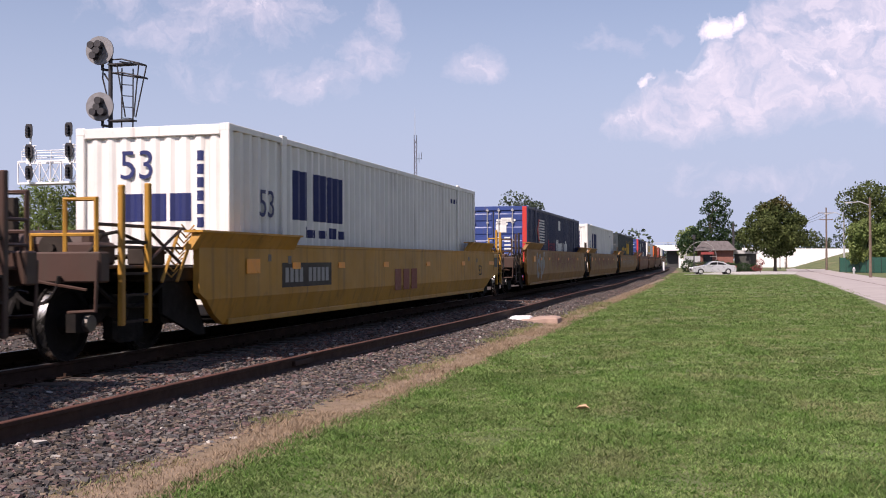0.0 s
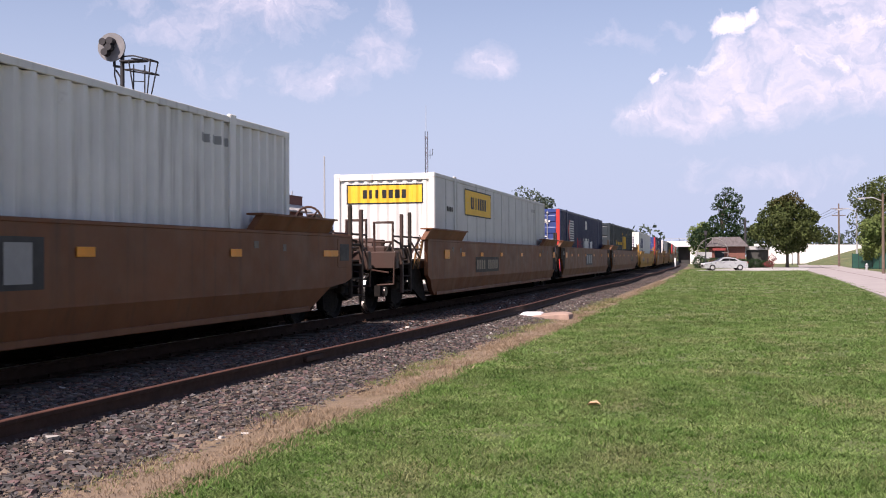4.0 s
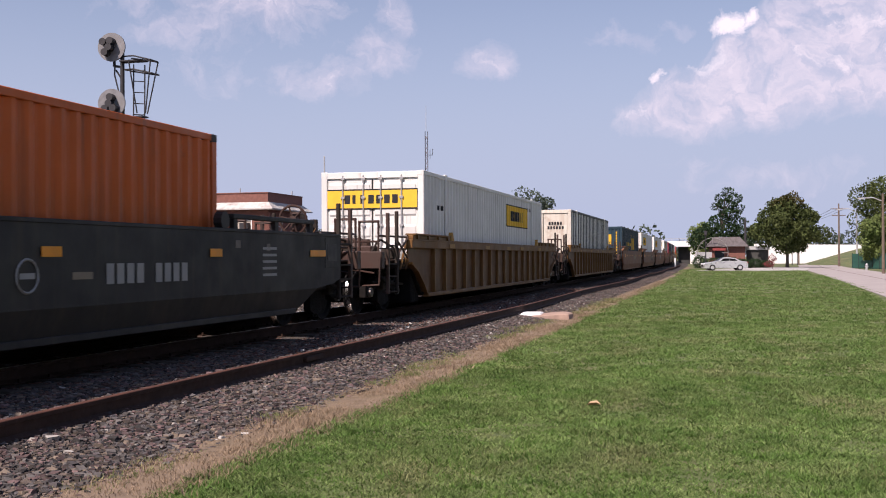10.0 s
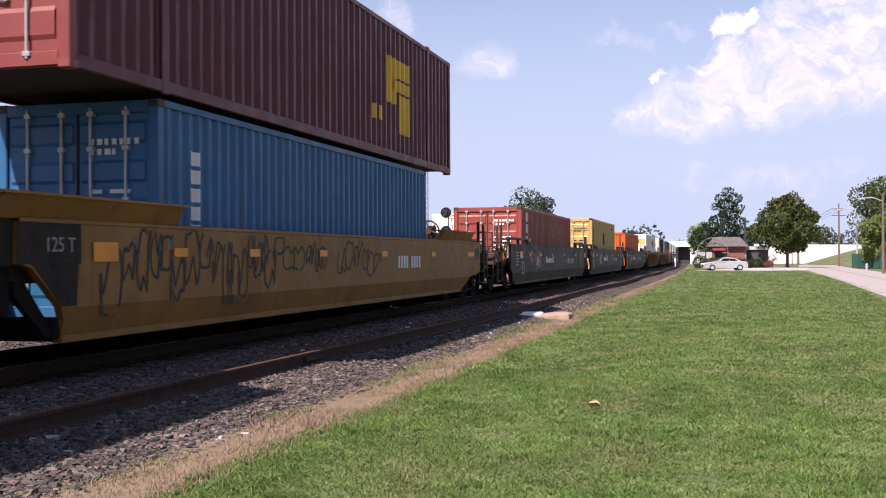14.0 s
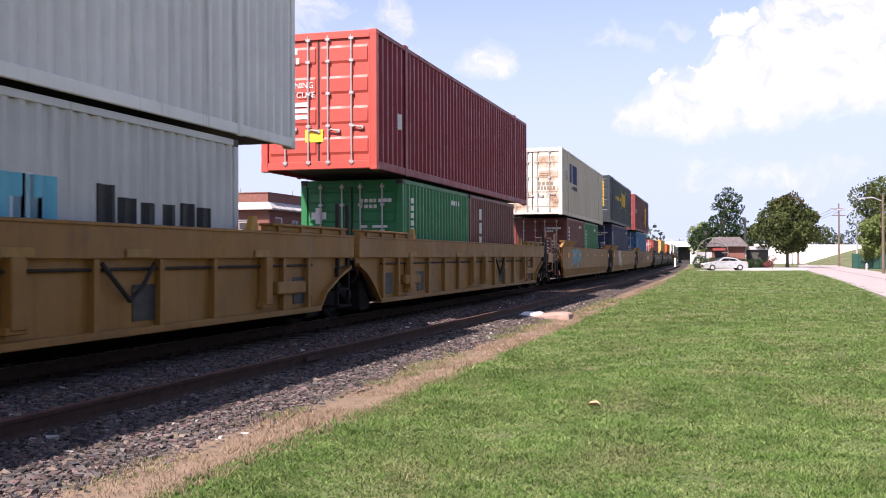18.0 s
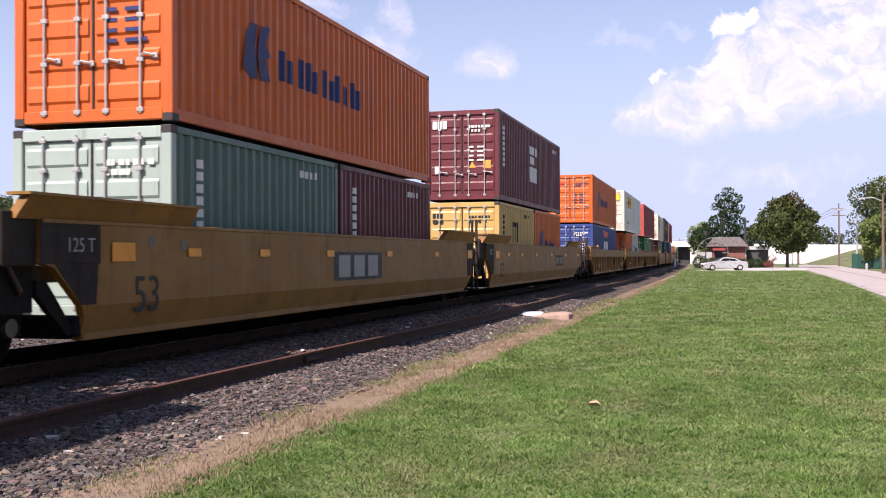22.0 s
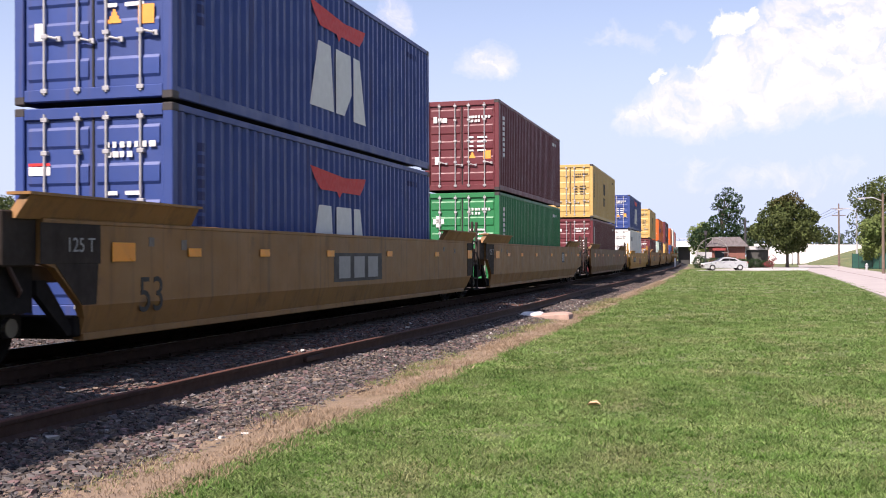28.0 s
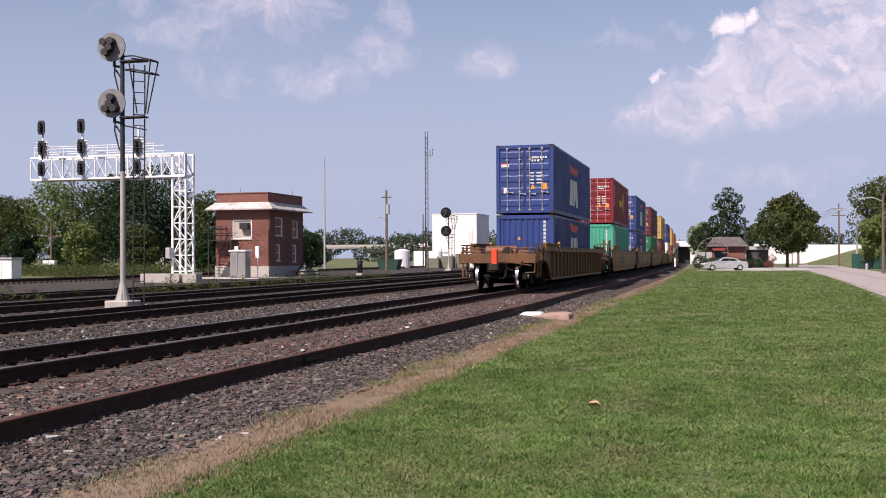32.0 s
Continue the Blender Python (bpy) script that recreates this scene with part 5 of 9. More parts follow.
def overpass():
    t = thing("overpass", "long pale concrete road overpass beyond the trees", "bridge", (0, 600, GROUND), kind="structure")
    part("deck", Geo().box(-700, -8, 0, 12, 7.4, 8.6), M_CONCRETE, t)
    part("parapet", Geo().box(-200, -8, -0.25, 0, 7.3, 10.1), M_WHITEWALL, t, "sunlit white parapet")
    part("far_parapet", Geo().box(-700, -200, -0.25, 0, 8.0, 9.6), M_CONCRETE, t)
    for k in range(24):
        part("pier", Geo().box(-690 + k * 28, -688 + k * 28, 2, 10, 0, 7.4), M_CONCRETE, t)
    part("fence_rail", Geo().box(-70, -18, 0.2, 0.3, 11.4, 11.6), M_GALV, t)
    for k in range(27):
        part("fence_post", Geo().box(-70 + k * 2, -69.8 + k * 2, 0.2, 0.3, 10.0, 11.5), M_GALV, t)
    w = thing("retaining_wall", "long white sunlit wall behind the street trees", "wall", (0, 236, GROUND), kind="structure")
    part("wall_run", Geo().prism([(4.0, -0.2), (26, -0.2), (26, 3.9), (11, 4.05), (4.0, 4.25)], 1, 0, 0.5), M_WHITEWALL, w)
    part("wall_run", Geo().prism([(26.02, -0.2), (70, -0.2), (70, 3.0), (26.02, 3.85)], 1, 0.02, 0.5), M_WHITEWALL, w)
    a = thing("white_shed", "white shed wall beside the line under the overpass", "building", (-9.8, 232, GROUND))
    part("shed_wall", Geo().box(0.6, 2.6, 0, 6, 0, 4.4, 0.03), M_WHITEWALL, a)
    part("shed_roof", Geo().box(-2.6, 2.8, -0.3, 6.3, 3.7, 4.6, 0.03), M_WHITEPAINT, a)
    # solid dark panel stands in for the shade inside the shed
    part("dark_opening", Geo().box(-2.0, 0.6, 2.0, 2.2, 0, 3.7), M_UNDERSIDE, a)
    g = Geo()
    g.add([(12, 190, GROUND - 0.05), (60, 150, GROUND - 0.05), (90, 225, GROUND - 0.05), (13.5, 228, GROUND - 0.05), (24, 226, 2.6), (60, 190, 3.0), (88, 224, 3.2)], [(0, 1, 5, 4), (0, 4, 3), (1, 2, 6, 5), (4, 5, 6), (2, 3, 4, 6)])
    solid("embankment", g, M_GROUND, "grassy embankment rising beside the street", "embankment")


overpass()


def little_station():
    t = thing("small_brick_building", "small red brick building with shingled roof and arched porch", "building", (-1.0, 150, GROUND))
    part("wall_block", Geo().box(-2.4, 2.4, 0, 6, 0, 3.0), M_BRICK, t)
    part("roof", Geo().prism([(-2.9, 2.95), (2.9, 2.95), (1.7, 4.25), (-1.7, 4.25)], 1, -0.7, 6.7), material("grey_shingles", (0.17, 0.15, 0.15), 0.9, 0, 0.3, 4, bump=0.02), t, "grey shingled roof")
    part("chimney", Geo().box(2.3, 2.6, 3.5, 4.0, 3.0, 6.8), M_DARKMETAL, t)
    part("porch_wall", Geo().box(-4.2, -2.0, -1.2, -1.0, 1.3, 2.2), M_GALV, t)
    part("arch", Geo().ring((-1.9, -1.3, 2.1), (0, 1, 0), 2.05, 0.035, 28, 6), M_CASE, t, "grey porch arch")
    for k in range(7):
        a = math.pi * k / 6
        part("arch_spoke", Geo().cyl((-1.9 + 1.2 * math.cos(a), -1.3, 2.1 + 1.2 * math.sin(a)), (-1.9 + 2.05 * math.cos(a), -1.3, 2.1 + 2.05 * math.sin(a)), 0.02, n=5), M_CASE, t)
    part("window", Geo().box(-1.6, -0.4, -0.05, 0.02, 1.2, 2.6), M_GLASS, t)
    part("awning", Geo().box(-1.9, -0.2, -0.8, 0, 2.4, 2.75), material("red_awning", (0.26, 0.045, 0.04), 0.7), t)
    s = thing("shed", "dark shed beside the small brick building", "building", (3.3, 152, GROUND))
    part("shed_body", Geo().box(-1.7, 1.2, 0, 4, 0, 2.5), material("dark_shed_boards", (0.06, 0.06, 0.055), 0.8, 0, 0.3, 3), s)
    part("shed_roof", Geo().prism([(-2.0, 2.5), (1.5, 2.5), (1.2, 2.9), (-1.8, 3.0)], 1, -0.3, 4.3), M_GALV, s)
    for i, (x, y, r, h) in enumerate(((-3.0, 147.5, 1.3, 1.4), (-0.9, 147.6, 1.5, 1.5), (0.9, 148, 1.1, 1.2), (2.6, 149.5, 1.2, 1.2), (-4.6, 146, 0.9, 1.7), (4.0, 149.5, 0.9, 1.0))):
        b_ = thing("bush", "dark green clipped bush before the small brick building", "bush", (x, y, GROUND), "bushes")
        crown_part(b_, "foliage", [(0, 0, h * 0.5, r, h * 0.55)], 900, 0.10, 300 + i, M_LEAF_DARK)
        part("stems", Geo().cyl((0, 0, 0), (0.1, 0, h * 0.5), 0.05, n=6).cyl((0, 0, 0), (-0.2, 0.1, h * 0.5), 0.04, n=6), M_BARK, b_)
    b_ = thing("red_shrub", "small red-leaved shrub on a slender stem", "bush", (4.6, 140, GROUND))
    crown_part(b_, "foliage", [(0, 0, 1.3, 0.55, 0.55), (-0.4, 0, 0.6, 0.7, 0.4)], 500, 0.08, 333, material("red_leaf", (0.16, 0.03, 0.03), 0.7, island=0.3))
    part("stem", Geo().cyl((0, 0, 0), (0, 0, 1.2), 0.05, n=6), M_BARK, b_)
    p = pole("sign_post", (-3.6, 140, GROUND), 4.4, 0.09, M_DARKMETAL, "dark lamp post beside the parked car", "lamp post")
    part("lantern", Geo().box(-0.2, 0.2, -0.2, 0.2, 4.3, 4.9, 0.04), M_DARKMETAL, p)
    w = thing("whistle_post", "short white marker post beside the track", "marker post", (-8.0, 150, GROUND))
    part("post", Geo().box(-0.12, 0.12, -0.1, 0.1, 0, 1.4, 0.02), M_WHITEPAINT, w)


little_station()


def sedan():
    t = thing("sedan", "silver four-door sedan parked on the driveway apron", "car", (-1.1, 122.0, GROUND + 0.03), turn=14)
    silver = material("silver_car_paint", (0.48, 0.49, 0.50), 0.3, 0.3, 0.04, 1)
    M_CARGLASS = material("tinted_car_glass", (0.012, 0.013, 0.015), 0.25, 0, 0.1, 1, spec=0.2)
    prof = [(-2.45, 0.35), (-2.5, 0.62), (-2.35, 0.80), (-1.5, 0.93), (-0.95, 1.02), (-0.35, 1.40), (0.35, 1.47), (1.0, 1.38), (1.65, 1.05), (2.25, 0.98), (2.42, 0.75), (2.40, 0.40), (2.3, 0.28), (-2.3, 0.25)]
    vs, n = [], len(prof)
    for y, k in ((-0.9, 0.0), (-0.86, 0.04), (0.86, 0.04), (0.9, 0.0)):
        for x, z in prof:
            tuck = max(0.0, z - 0.95) * 0.45
            yy = y - math.copysign(tuck, y)
            vs.append((x * (1 - (0.0 if abs(y) < 0.88 else 0.015)), yy, z - (0.0 if abs(y) < 0.88 else 0.03 * (z > 0.5))))
    fs = [tuple(range(n)), tuple(range(3 * n, 4 * n))[::-1]] + [(a * n + i, a * n + (i + 1) % n, (a + 1) * n + (i + 1) % n, (a + 1) * n + i) for a in range(3) for i in range(n)]
    part("body", Geo().add(vs, fs), silver, t)
    for s in (-1, 1):
        part("side_window", Geo().prism([(-0.75, 1.02), (-0.28, 1.33), (0.30, 1.36), (0.30, 1.02)], 1, *sorted((s * 0.72, s * 0.835))), M_CARGLASS, t)
        part("side_window", Geo().prism([(0.36, 1.02), (0.36, 1.36), (0.95, 1.28), (1.35, 1.04)], 1, *sorted((s * 0.72, s * 0.835))), M_CARGLASS, t)
        for x in (-1.55, 1.5):
            w = part("wheel", Geo().cyl((x, s * 0.68, 0.33), (x, s * 0.93, 0.33), 0.33, n=20), M_LENS, t, "black tyre")
            part("rim", Geo().cyl((x, s * 0.93, 0.33), (x, s * 0.945, 0.33), 0.21, n=14), M_GALV, w)
        part("headlight", Geo().box(-2.47, -2.2, *sorted((s * 0.55, s * 0.85)), 0.66, 0.80, 0.03), M_WHITEPAINT, t)
        part("tail_light", Geo().box(2.25, 2.43, *sorted((s * 0.6, s * 0.86)), 0.78, 0.95, 0.02), material("red_lamp", (0.35, 0.01, 0.01), 0.3), t)
        part("mirror", Geo().box(-0.72, -0.55, *sorted((s * 0.88, s * 1.02)), 1.0, 1.12, 0.02), silver, t)
    part("windscreen", Geo().add([(-0.93, -0.66, 1.045), (-0.93, 0.66, 1.045), (-0.36, 0.58, 1.415), (-0.36, -0.58, 1.415)], [(0, 1, 2, 3)]), M_CARGLASS, t)
    part("grille", Geo().box(-2.52, -2.44, -0.45, 0.45, 0.42, 0.66, 0.02), M_DARKMETAL, t)


sedan()


def street_things():
    for i in range(12):
        f = thing("fence_panel", "dark green slatted fence panel beside the street", "fence", (14.5 + i * 0.6, 140 - i * 1.6, GROUND), "green fence panels", turn=-69.4)
        for k in range(8):
            part("slat", cached_slat(), M_DARKGREEN, f, at=(-0.8 + k * 0.215, 0, 0.05))
        part("post", Geo().box(-0.9, -0.84, -0.04, 0.04, 0, 1.95), M_DARKMETAL, f)
        for z in (0.3, 1.6):
            part("fence_rail", Geo().box(-0.86, 0.86, 0.02, 0.06, z, z + 0.06), M_DARKGREEN, f)
    p = pole("street_lamp", (12.65, 100, GROUND), 7.1, 0.15, M_WOODPOLE, "wooden pole with a long lamp arm over the street", "street lamp")
    part("lamp_arm", Geo().tube([(0, 0, 6.4), (-0.8, 0, 6.75), (-1.7, 0, 6.7)], 0.04), M_GALV, p)
    part("lamp_head", Geo().box(-2.1, -1.6, -0.12, 0.12, 6.62, 6.76, 0.03), M_GALV, p)
    p = pole("street_lamp", (15.7, 150, GROUND), 8.8, 0.14, M_GALV, "grey steel street lamp with a curved arm", "street lamp")
    part("lamp_arm", Geo().tube([(0, 0, 7.4), (-1.0, 0, 7.9), (-2.0, 0, 7.8)], 0.05), M_GALV, p)
    part("lamp_head", Geo().box(-2.5, -1.9, -0.14, 0.14, 7.7, 7.86, 0.03), M_GALV, p)
    p = pole("utility_pole", (15.0, 167, GROUND), 9.4, 0.16, M_WOODPOLE, "wooden utility pole with two crossarms beside the street", "utility pole", ((8.6, 1.2, 0.2), (7.6, 1.0, 0.2)))
    p = pole("utility_pole", (11.4, 205, GROUND), 8.0, 0.15, M_WOODPOLE, "distant wooden utility pole before the white wall", "utility pole")
    for i, (x, y, h) in enumerate(((8.9, 190, 3.6), (10.6, 195, 3.4), (4.9, 175, 3.4), (9.6, 192, 2.9), (15.6, 175, 3.2))):
        p = pole("sign_post", (x, y, GROUND), h, 0.08, M_DARKMETAL, "thin dark post beside the far street", "post")
    h_ = thing("fire_hydrant", "pale weathered hydrant beside the green fence", "hydrant", (14.2, 126, GROUND))
    part("barrel", Geo().cyl((0, 0, 0), (0, 0, 0.55), 0.13, 0.12, 12).cyl((0, 0, 0.55), (0, 0, 0.75), 0.16, 0.06, 12), M_GALV, h_)
    part("outlet", Geo().cyl((-0.2, 0, 0.42), (0.2, 0, 0.42), 0.06, n=10), M_GALV, h_)
    wires = thing("overhead_wires", "thin black overhead wires along the street", "wires")
    for dx in (-0.9, 0.0, 0.9):
        pts = []
        for k in range(9):
            f = k / 8
            pts.append((15.0 + dx + (11.4 - 15.0) * f, 167 + 38 * f, 8.2 - 0.9 * f - 1.2 * 4 * f * (1 - f) * 0.3))
        part("wire", Geo().tube(pts, 0.025, 4), M_DARKMETAL, wires)


def cached_slat():
    if "slat" not in MATS:
        MATS["slat"] = Geo().box(-0.09, 0.09, -0.012, 0.012, 0, 1.8, 0.004).mesh("slat", M_DARKGREEN)
    return MATS["slat"]


street_things()
# ---------- the train ----------
SPEED = 18.75


def rail_pose(y, z=0.0):
    p = along(y, 0, z)
    return Matrix.Translation(p) @ pose(0, 0, 0, 0, 0, math.degrees(-math.atan(slope(y))))


MOVING = []          # (thing, station of its car at the end, offset along the car, height)
PAINT = {}


def paint(key, rgb, dirt=0.12, streak=0.25, rough=0.5, rust=(0.10, 0.06, 0.04)):
    PAINT[key] = material("container_paint_" + key, tuple(c * 0.73 for c in srgb(*rgb)) if min(rgb) < 190 or dirt > 0.5 else tuple(c * 0.84 for c in srgb(*rgb)), rough, 0, 0.10, 1.2, dirt=dirt, dirt_color=rust, streak=streak, bump=0.002, bump_scale=9, per_object=0.06)
    return PAINT[key]


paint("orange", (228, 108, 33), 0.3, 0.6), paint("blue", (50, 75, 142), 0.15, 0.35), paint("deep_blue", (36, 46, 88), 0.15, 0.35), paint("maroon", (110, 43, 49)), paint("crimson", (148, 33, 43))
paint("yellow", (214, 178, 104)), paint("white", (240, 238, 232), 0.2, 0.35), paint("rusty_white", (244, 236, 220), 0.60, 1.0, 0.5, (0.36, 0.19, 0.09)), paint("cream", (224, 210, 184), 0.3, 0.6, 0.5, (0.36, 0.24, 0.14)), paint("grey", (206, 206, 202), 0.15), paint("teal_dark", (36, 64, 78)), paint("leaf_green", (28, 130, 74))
# Some of these paints are lighter copies for rear ends that face the sun.
paint("mint", (70, 180, 150)), paint("sea_blue", (40, 110, 160)), paint("brick_red", (164, 76, 62)), paint("greygreen", (92, 122, 114)), paint("sunlit_green", (176, 196, 186)), paint("slate", (52, 62, 68)), paint("sunlit_red", (206, 88, 74)), paint("brown", (120, 62, 52))
paint("sunlit_maroon", (150, 68, 64)), paint("red_edge", (214, 62, 52)), paint("pale", (236, 234, 230), 0.05, 0.1)
M_CAST = material("dark_corner_casting", (0.04, 0.035, 0.035), 0.6, 0.2, 0.2, 6)
M_ROD = material("galvanised_lock_rod", (0.46, 0.45, 0.44), 0.45, 0.5, 0.15, 8, dirt=0.3, dirt_color=RUST)
M_SEAL = material("black_door_seal", (0.02, 0.02, 0.02), 0.8)
M_UNDER = material("container_underside", (0.03, 0.025, 0.022), 0.9, 0, 0.3, 3)
DECAL = {k: material("lettering_" + k, srgb(*c), 0.6, 0, 0.08, 5) for k, c in dict(white=(214, 214, 210), navy=(30, 40, 92), yellow=(240, 190, 50), gold=(214, 168, 40), red=(200, 44, 40),
         black=(28, 28, 30), orange=(226, 150, 62), sky=(90, 170, 190), grey=(150, 150, 148), faded=(134, 122, 104), brown=(120, 50, 36)).items()}
CACHE = {}


def cached(key, make, mat):
    if key not in CACHE:
        CACHE[key] = make().mesh(key[0], mat)
    return CACHE[key]


def wave(y, pitch, depth):
    """Depth of the trapezoid corrugation at y, 0 on the crests."""
    f = (y / pitch) % 1.0
    if f < 0.26:
        return 0.0
    if f < 0.5:
        return -depth * (f - 0.26) / 0.24
    if f < 0.76:
        return -depth
    return -depth * (1 - f) / 0.24


def wave_stops(a, b, pitch):
    out = [a]
    for k in range(int(a / pitch) - 2, int(b / pitch) + 2):
        for f in (0, 0.26, 0.5, 0.76):
            y = (k + f) * pitch
            if a + 1e-4 < y < b - 1e-4:
                out.append(y)
    return out + [b]


def wave_sheet(g, a, b, z0, z1, x, sign, pitch, depth, axis="y", lift=0.0):
    """A corrugated sheet from a to b, standing in the plane x (or y for an end wall)."""
    st = wave_stops(a, b, pitch)
    vs, fs = [], []
    for y in st:
        d = x + sign * (wave(y, pitch, depth) + lift)
        for z in (z0, z1):
            vs.append((d, y, z) if axis == "y" else (y, d, z))
    for i in range(len(st) - 1):
        fs.append((2 * i, 2 * i + 2, 2 * i + 3, 2 * i + 1))
    return g.add(vs, fs)


def bars(n, w, h, seed, gap=0.22, holes=True):
    """Plain block shapes that stand for a mark of n signs, w by h: (u0, v0, u1, v1)."""
    q = random.Random(seed)
    step, out = w / n, []
    for i in range(n):
        u0, u1 = i * step, i * step + step * (1 - gap)
        out.append((u0, 0, u1, h if n < 6 or i == 0 else h * q.choice((0.72, 0.72, 0.78, 1.0))))
    return out


def rivets(z0, z1):
    g = Geo()
    for k in range(int((z1 - z0) / 0.16)):
        for y in (-0.03, 0.03):
            g.box(0, 0.004, y - 0.008, y + 0.008, z0 + 0.08 + k * 0.16, z0 + 0.096 + k * 0.16)
    return g


class Box:
    """A shipping container as a thing with its parts; its origin is the middle of its base."""

    def __init__(self, label, length, height, color, end="door", style="iso", width=2.438, post=None, ribs=None, end_color=None):
        self.l, self.h, self.w, self.style, self.end = length, height, width, style, end
        self.t = thing("shipping_container", label, "container", group="containers on the train")
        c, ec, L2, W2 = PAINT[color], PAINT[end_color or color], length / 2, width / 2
        self.c = c
        dom = length > 13
        self.pitch, self.depth = {"iso": (0.278, 0.044), "dom": (0.32, 0.064), "fine": (0.30, 0.070), "plate": (1.2, 0.0), "post": (0.61, 0.0)}[style]
        key = (length, height, width, style)
        zb, zt = 0.16, height - 0.10
        self.zb, self.zt = zb, zt

        def side(s):
            g = Geo()
            if style == "plate":
                g.add([(s * (W2 - 0.02), y, z) for y in (-L2 + 0.1, L2 - 0.1) for z in (zb, zt)], [(0, 1, 3, 2)])
            elif style == "post":
                g.add([(s * (W2 - 0.05), y, z) for y in (-L2 + 0.1, L2 - 0.1) for z in (zb, zt)], [(0, 1, 3, 2)])
            else:
                wave_sheet(g, -L2 + 0.08, L2 - 0.08, zb, zt, s * (W2 - 0.012), s, self.pitch, self.depth)
            return g

        for s in (-1, 1):
            part("side_wall", cached(("side_wall", key, s), lambda: side(s), c), c, self.t)
        part("roof", cached(("roof", key), lambda: Geo().box(-W2 + 0.05, W2 - 0.05, -L2 + 0.08, L2 - 0.08, height - 0.05, height - 0.02), c), c, self.t)
        part("floor", cached(("floor", key), lambda: Geo().box(-W2 + 0.05, W2 - 0.05, -L2 + 0.05, L2 - 0.05, 0.10, 0.16), M_UNDER), M_UNDER, self.t)
        rail_m = PAINT["slate"] if style == "post" else c if style != "plate" else PAINT["grey"]
        for s in (-1, 1):
            part("top_rail", cached(("top_rail", key, s), lambda: Geo().box(s * W2 - 0.035, s * W2 + 0.035 * (s < 0) * 0 + 0.0 if s > 0 else -W2 + 0.035, -L2 + 0.1, L2 - 0.1, zt, height - 0.005, 0.008)
                                           if s > 0 else Geo().box(-W2, -W2 + 0.04, -L2 + 0.1, L2 - 0.1, zt, height - 0.005, 0.008), c), rail_m, self.t)
            part("bottom_rail", cached(("bottom_rail", key, s), lambda: Geo().box(min(s * W2, s * (W2 - 0.06)), max(s * W2, s * (W2 - 0.06)), -L2 + 0.1, L2 - 0.1, 0.02, zb + 0.02, 0.01), c), c, self.t)
        for sx in (-1, 1):
            for sy in (-1, 1):
                part("corner_post", cached(("corner_post", height, dom), lambda: Geo().box(-0.075, 0.075, -0.07, 0.07, 0.1, height - 0.1, 0.012), c), ec if sy < 0 else c, self.t, at=(sx * (W2 - 0.076), sy * (L2 - 0.071), 0))
                for z in (0.0, height - 0.118):
                    part("corner_casting", cached(("corner_casting",), lambda: Geo().box(-0.081, 0.081, -0.089, 0.089, 0, 0.118, 0.012).box(-0.03, 0.03, -0.0895, 0.0895, 0.03, 0.09), M_CAST),
                         M_CAST if not dom else ec, self.t, at=(sx * (W2 - 0.080), sy * (L2 - 0.088), z))
        if dom:
            for sx in (-1, 1):
                for y in (-6.04, 6.04):
                    part("lift_post", cached(("lift_post", height), lambda: Geo().box(-0.03, 0.012, -0.09, 0.09, 0.0, height + 0.02, 0.01).box(-0.04, 0.016, -0.10, 0.10, height - 0.14, height + 0.03, 0.01), c),
                         c, self.t, at=(sx * (W2 - 0.004) - (0.0 if sx > 0 else -0.0), y, 0))
        if style == "plate":
            for k in range(1, int(length / 1.15)):
                part("seam_strip", cached(("seam_strip", height), lambda: Geo().box(-0.006, 0.006, -0.05, 0.05, zb, zt), c), c, self.t, at=(W2 - 0.016, -L2 + k * 1.15, 0))
                tagged(part("rivet_row", cached(("rivet_row", height), lambda: rivets(zb, zt), M_ROD), M_ROD, self.t, at=(W2 - 0.010, -L2 + k * 1.15, 0)), kind="stuff")
        if style == "post":
            for sx in (-1, 1):
                for k in range(int(length / 0.61)):
                    part("side_post", cached(("side_post", height), lambda: Geo().box(-0.008, 0.022, -0.032, 0.032, zb, zt, 0.006), c), PAINT["slate"], self.t, at=(sx * (W2 - 0.045), -L2 + 0.4 + k * 0.61, 0))
        # far end wall
        part("front_wall", cached(("front_wall", key), lambda: wave_sheet(Geo(), -W2 + 0.12, W2 - 0.12, zb, zt, L2 - 0.03, 1, 0.25, 0.03, "x"), c), c, self.t)
        # end towards the rear of the train
        for nm, z0, z1 in (("sill", 0.03, 0.20), ("header", height - 0.17, height - 0.01)):
            part(nm, cached((nm, width, height, length), lambda: Geo().box(-W2 + 0.15, W2 - 0.15, -L2 + 0.005, -L2 + 0.11, z0, z1, 0.012), c), ec, self.t)
        dz0, dz1 = 0.20, height - 0.17
        if end == "nose":
            part("end_wall", cached(("end_wall", key), lambda: wave_sheet(Geo(), -W2 + 0.14, W2 - 0.14, dz0, dz1, -L2 + 0.03, -1, 0.25, 0.032, "x"), c), ec, self.t)
        else:
            nr = ribs or 5

            def door(s):
                g = Geo()
                x0, x1 = (0.015, W2 - 0.16)
                lo, hi = (x0, x1) if s > 0 else (-x1, -x0)
                g.box(lo, hi, -L2 + 0.045, -L2 + 0.085, dz0, dz1, 0.008)
                return g

            def swage(s):
                """One raised horizontal swage of a door leaf."""
                x0, x1 = (0.065, W2 - 0.21)
                lo, hi = (x0, x1) if s > 0 else (-x1, -x0)
                hh = 0.30 * (dz1 - dz0) / nr
                return Geo().prism([(-L2 + 0.046, -hh), (-L2 + 0.022, -hh * 0.7), (-L2 + 0.022, hh * 0.7), (-L2 + 0.046, hh)], 0, lo, hi)

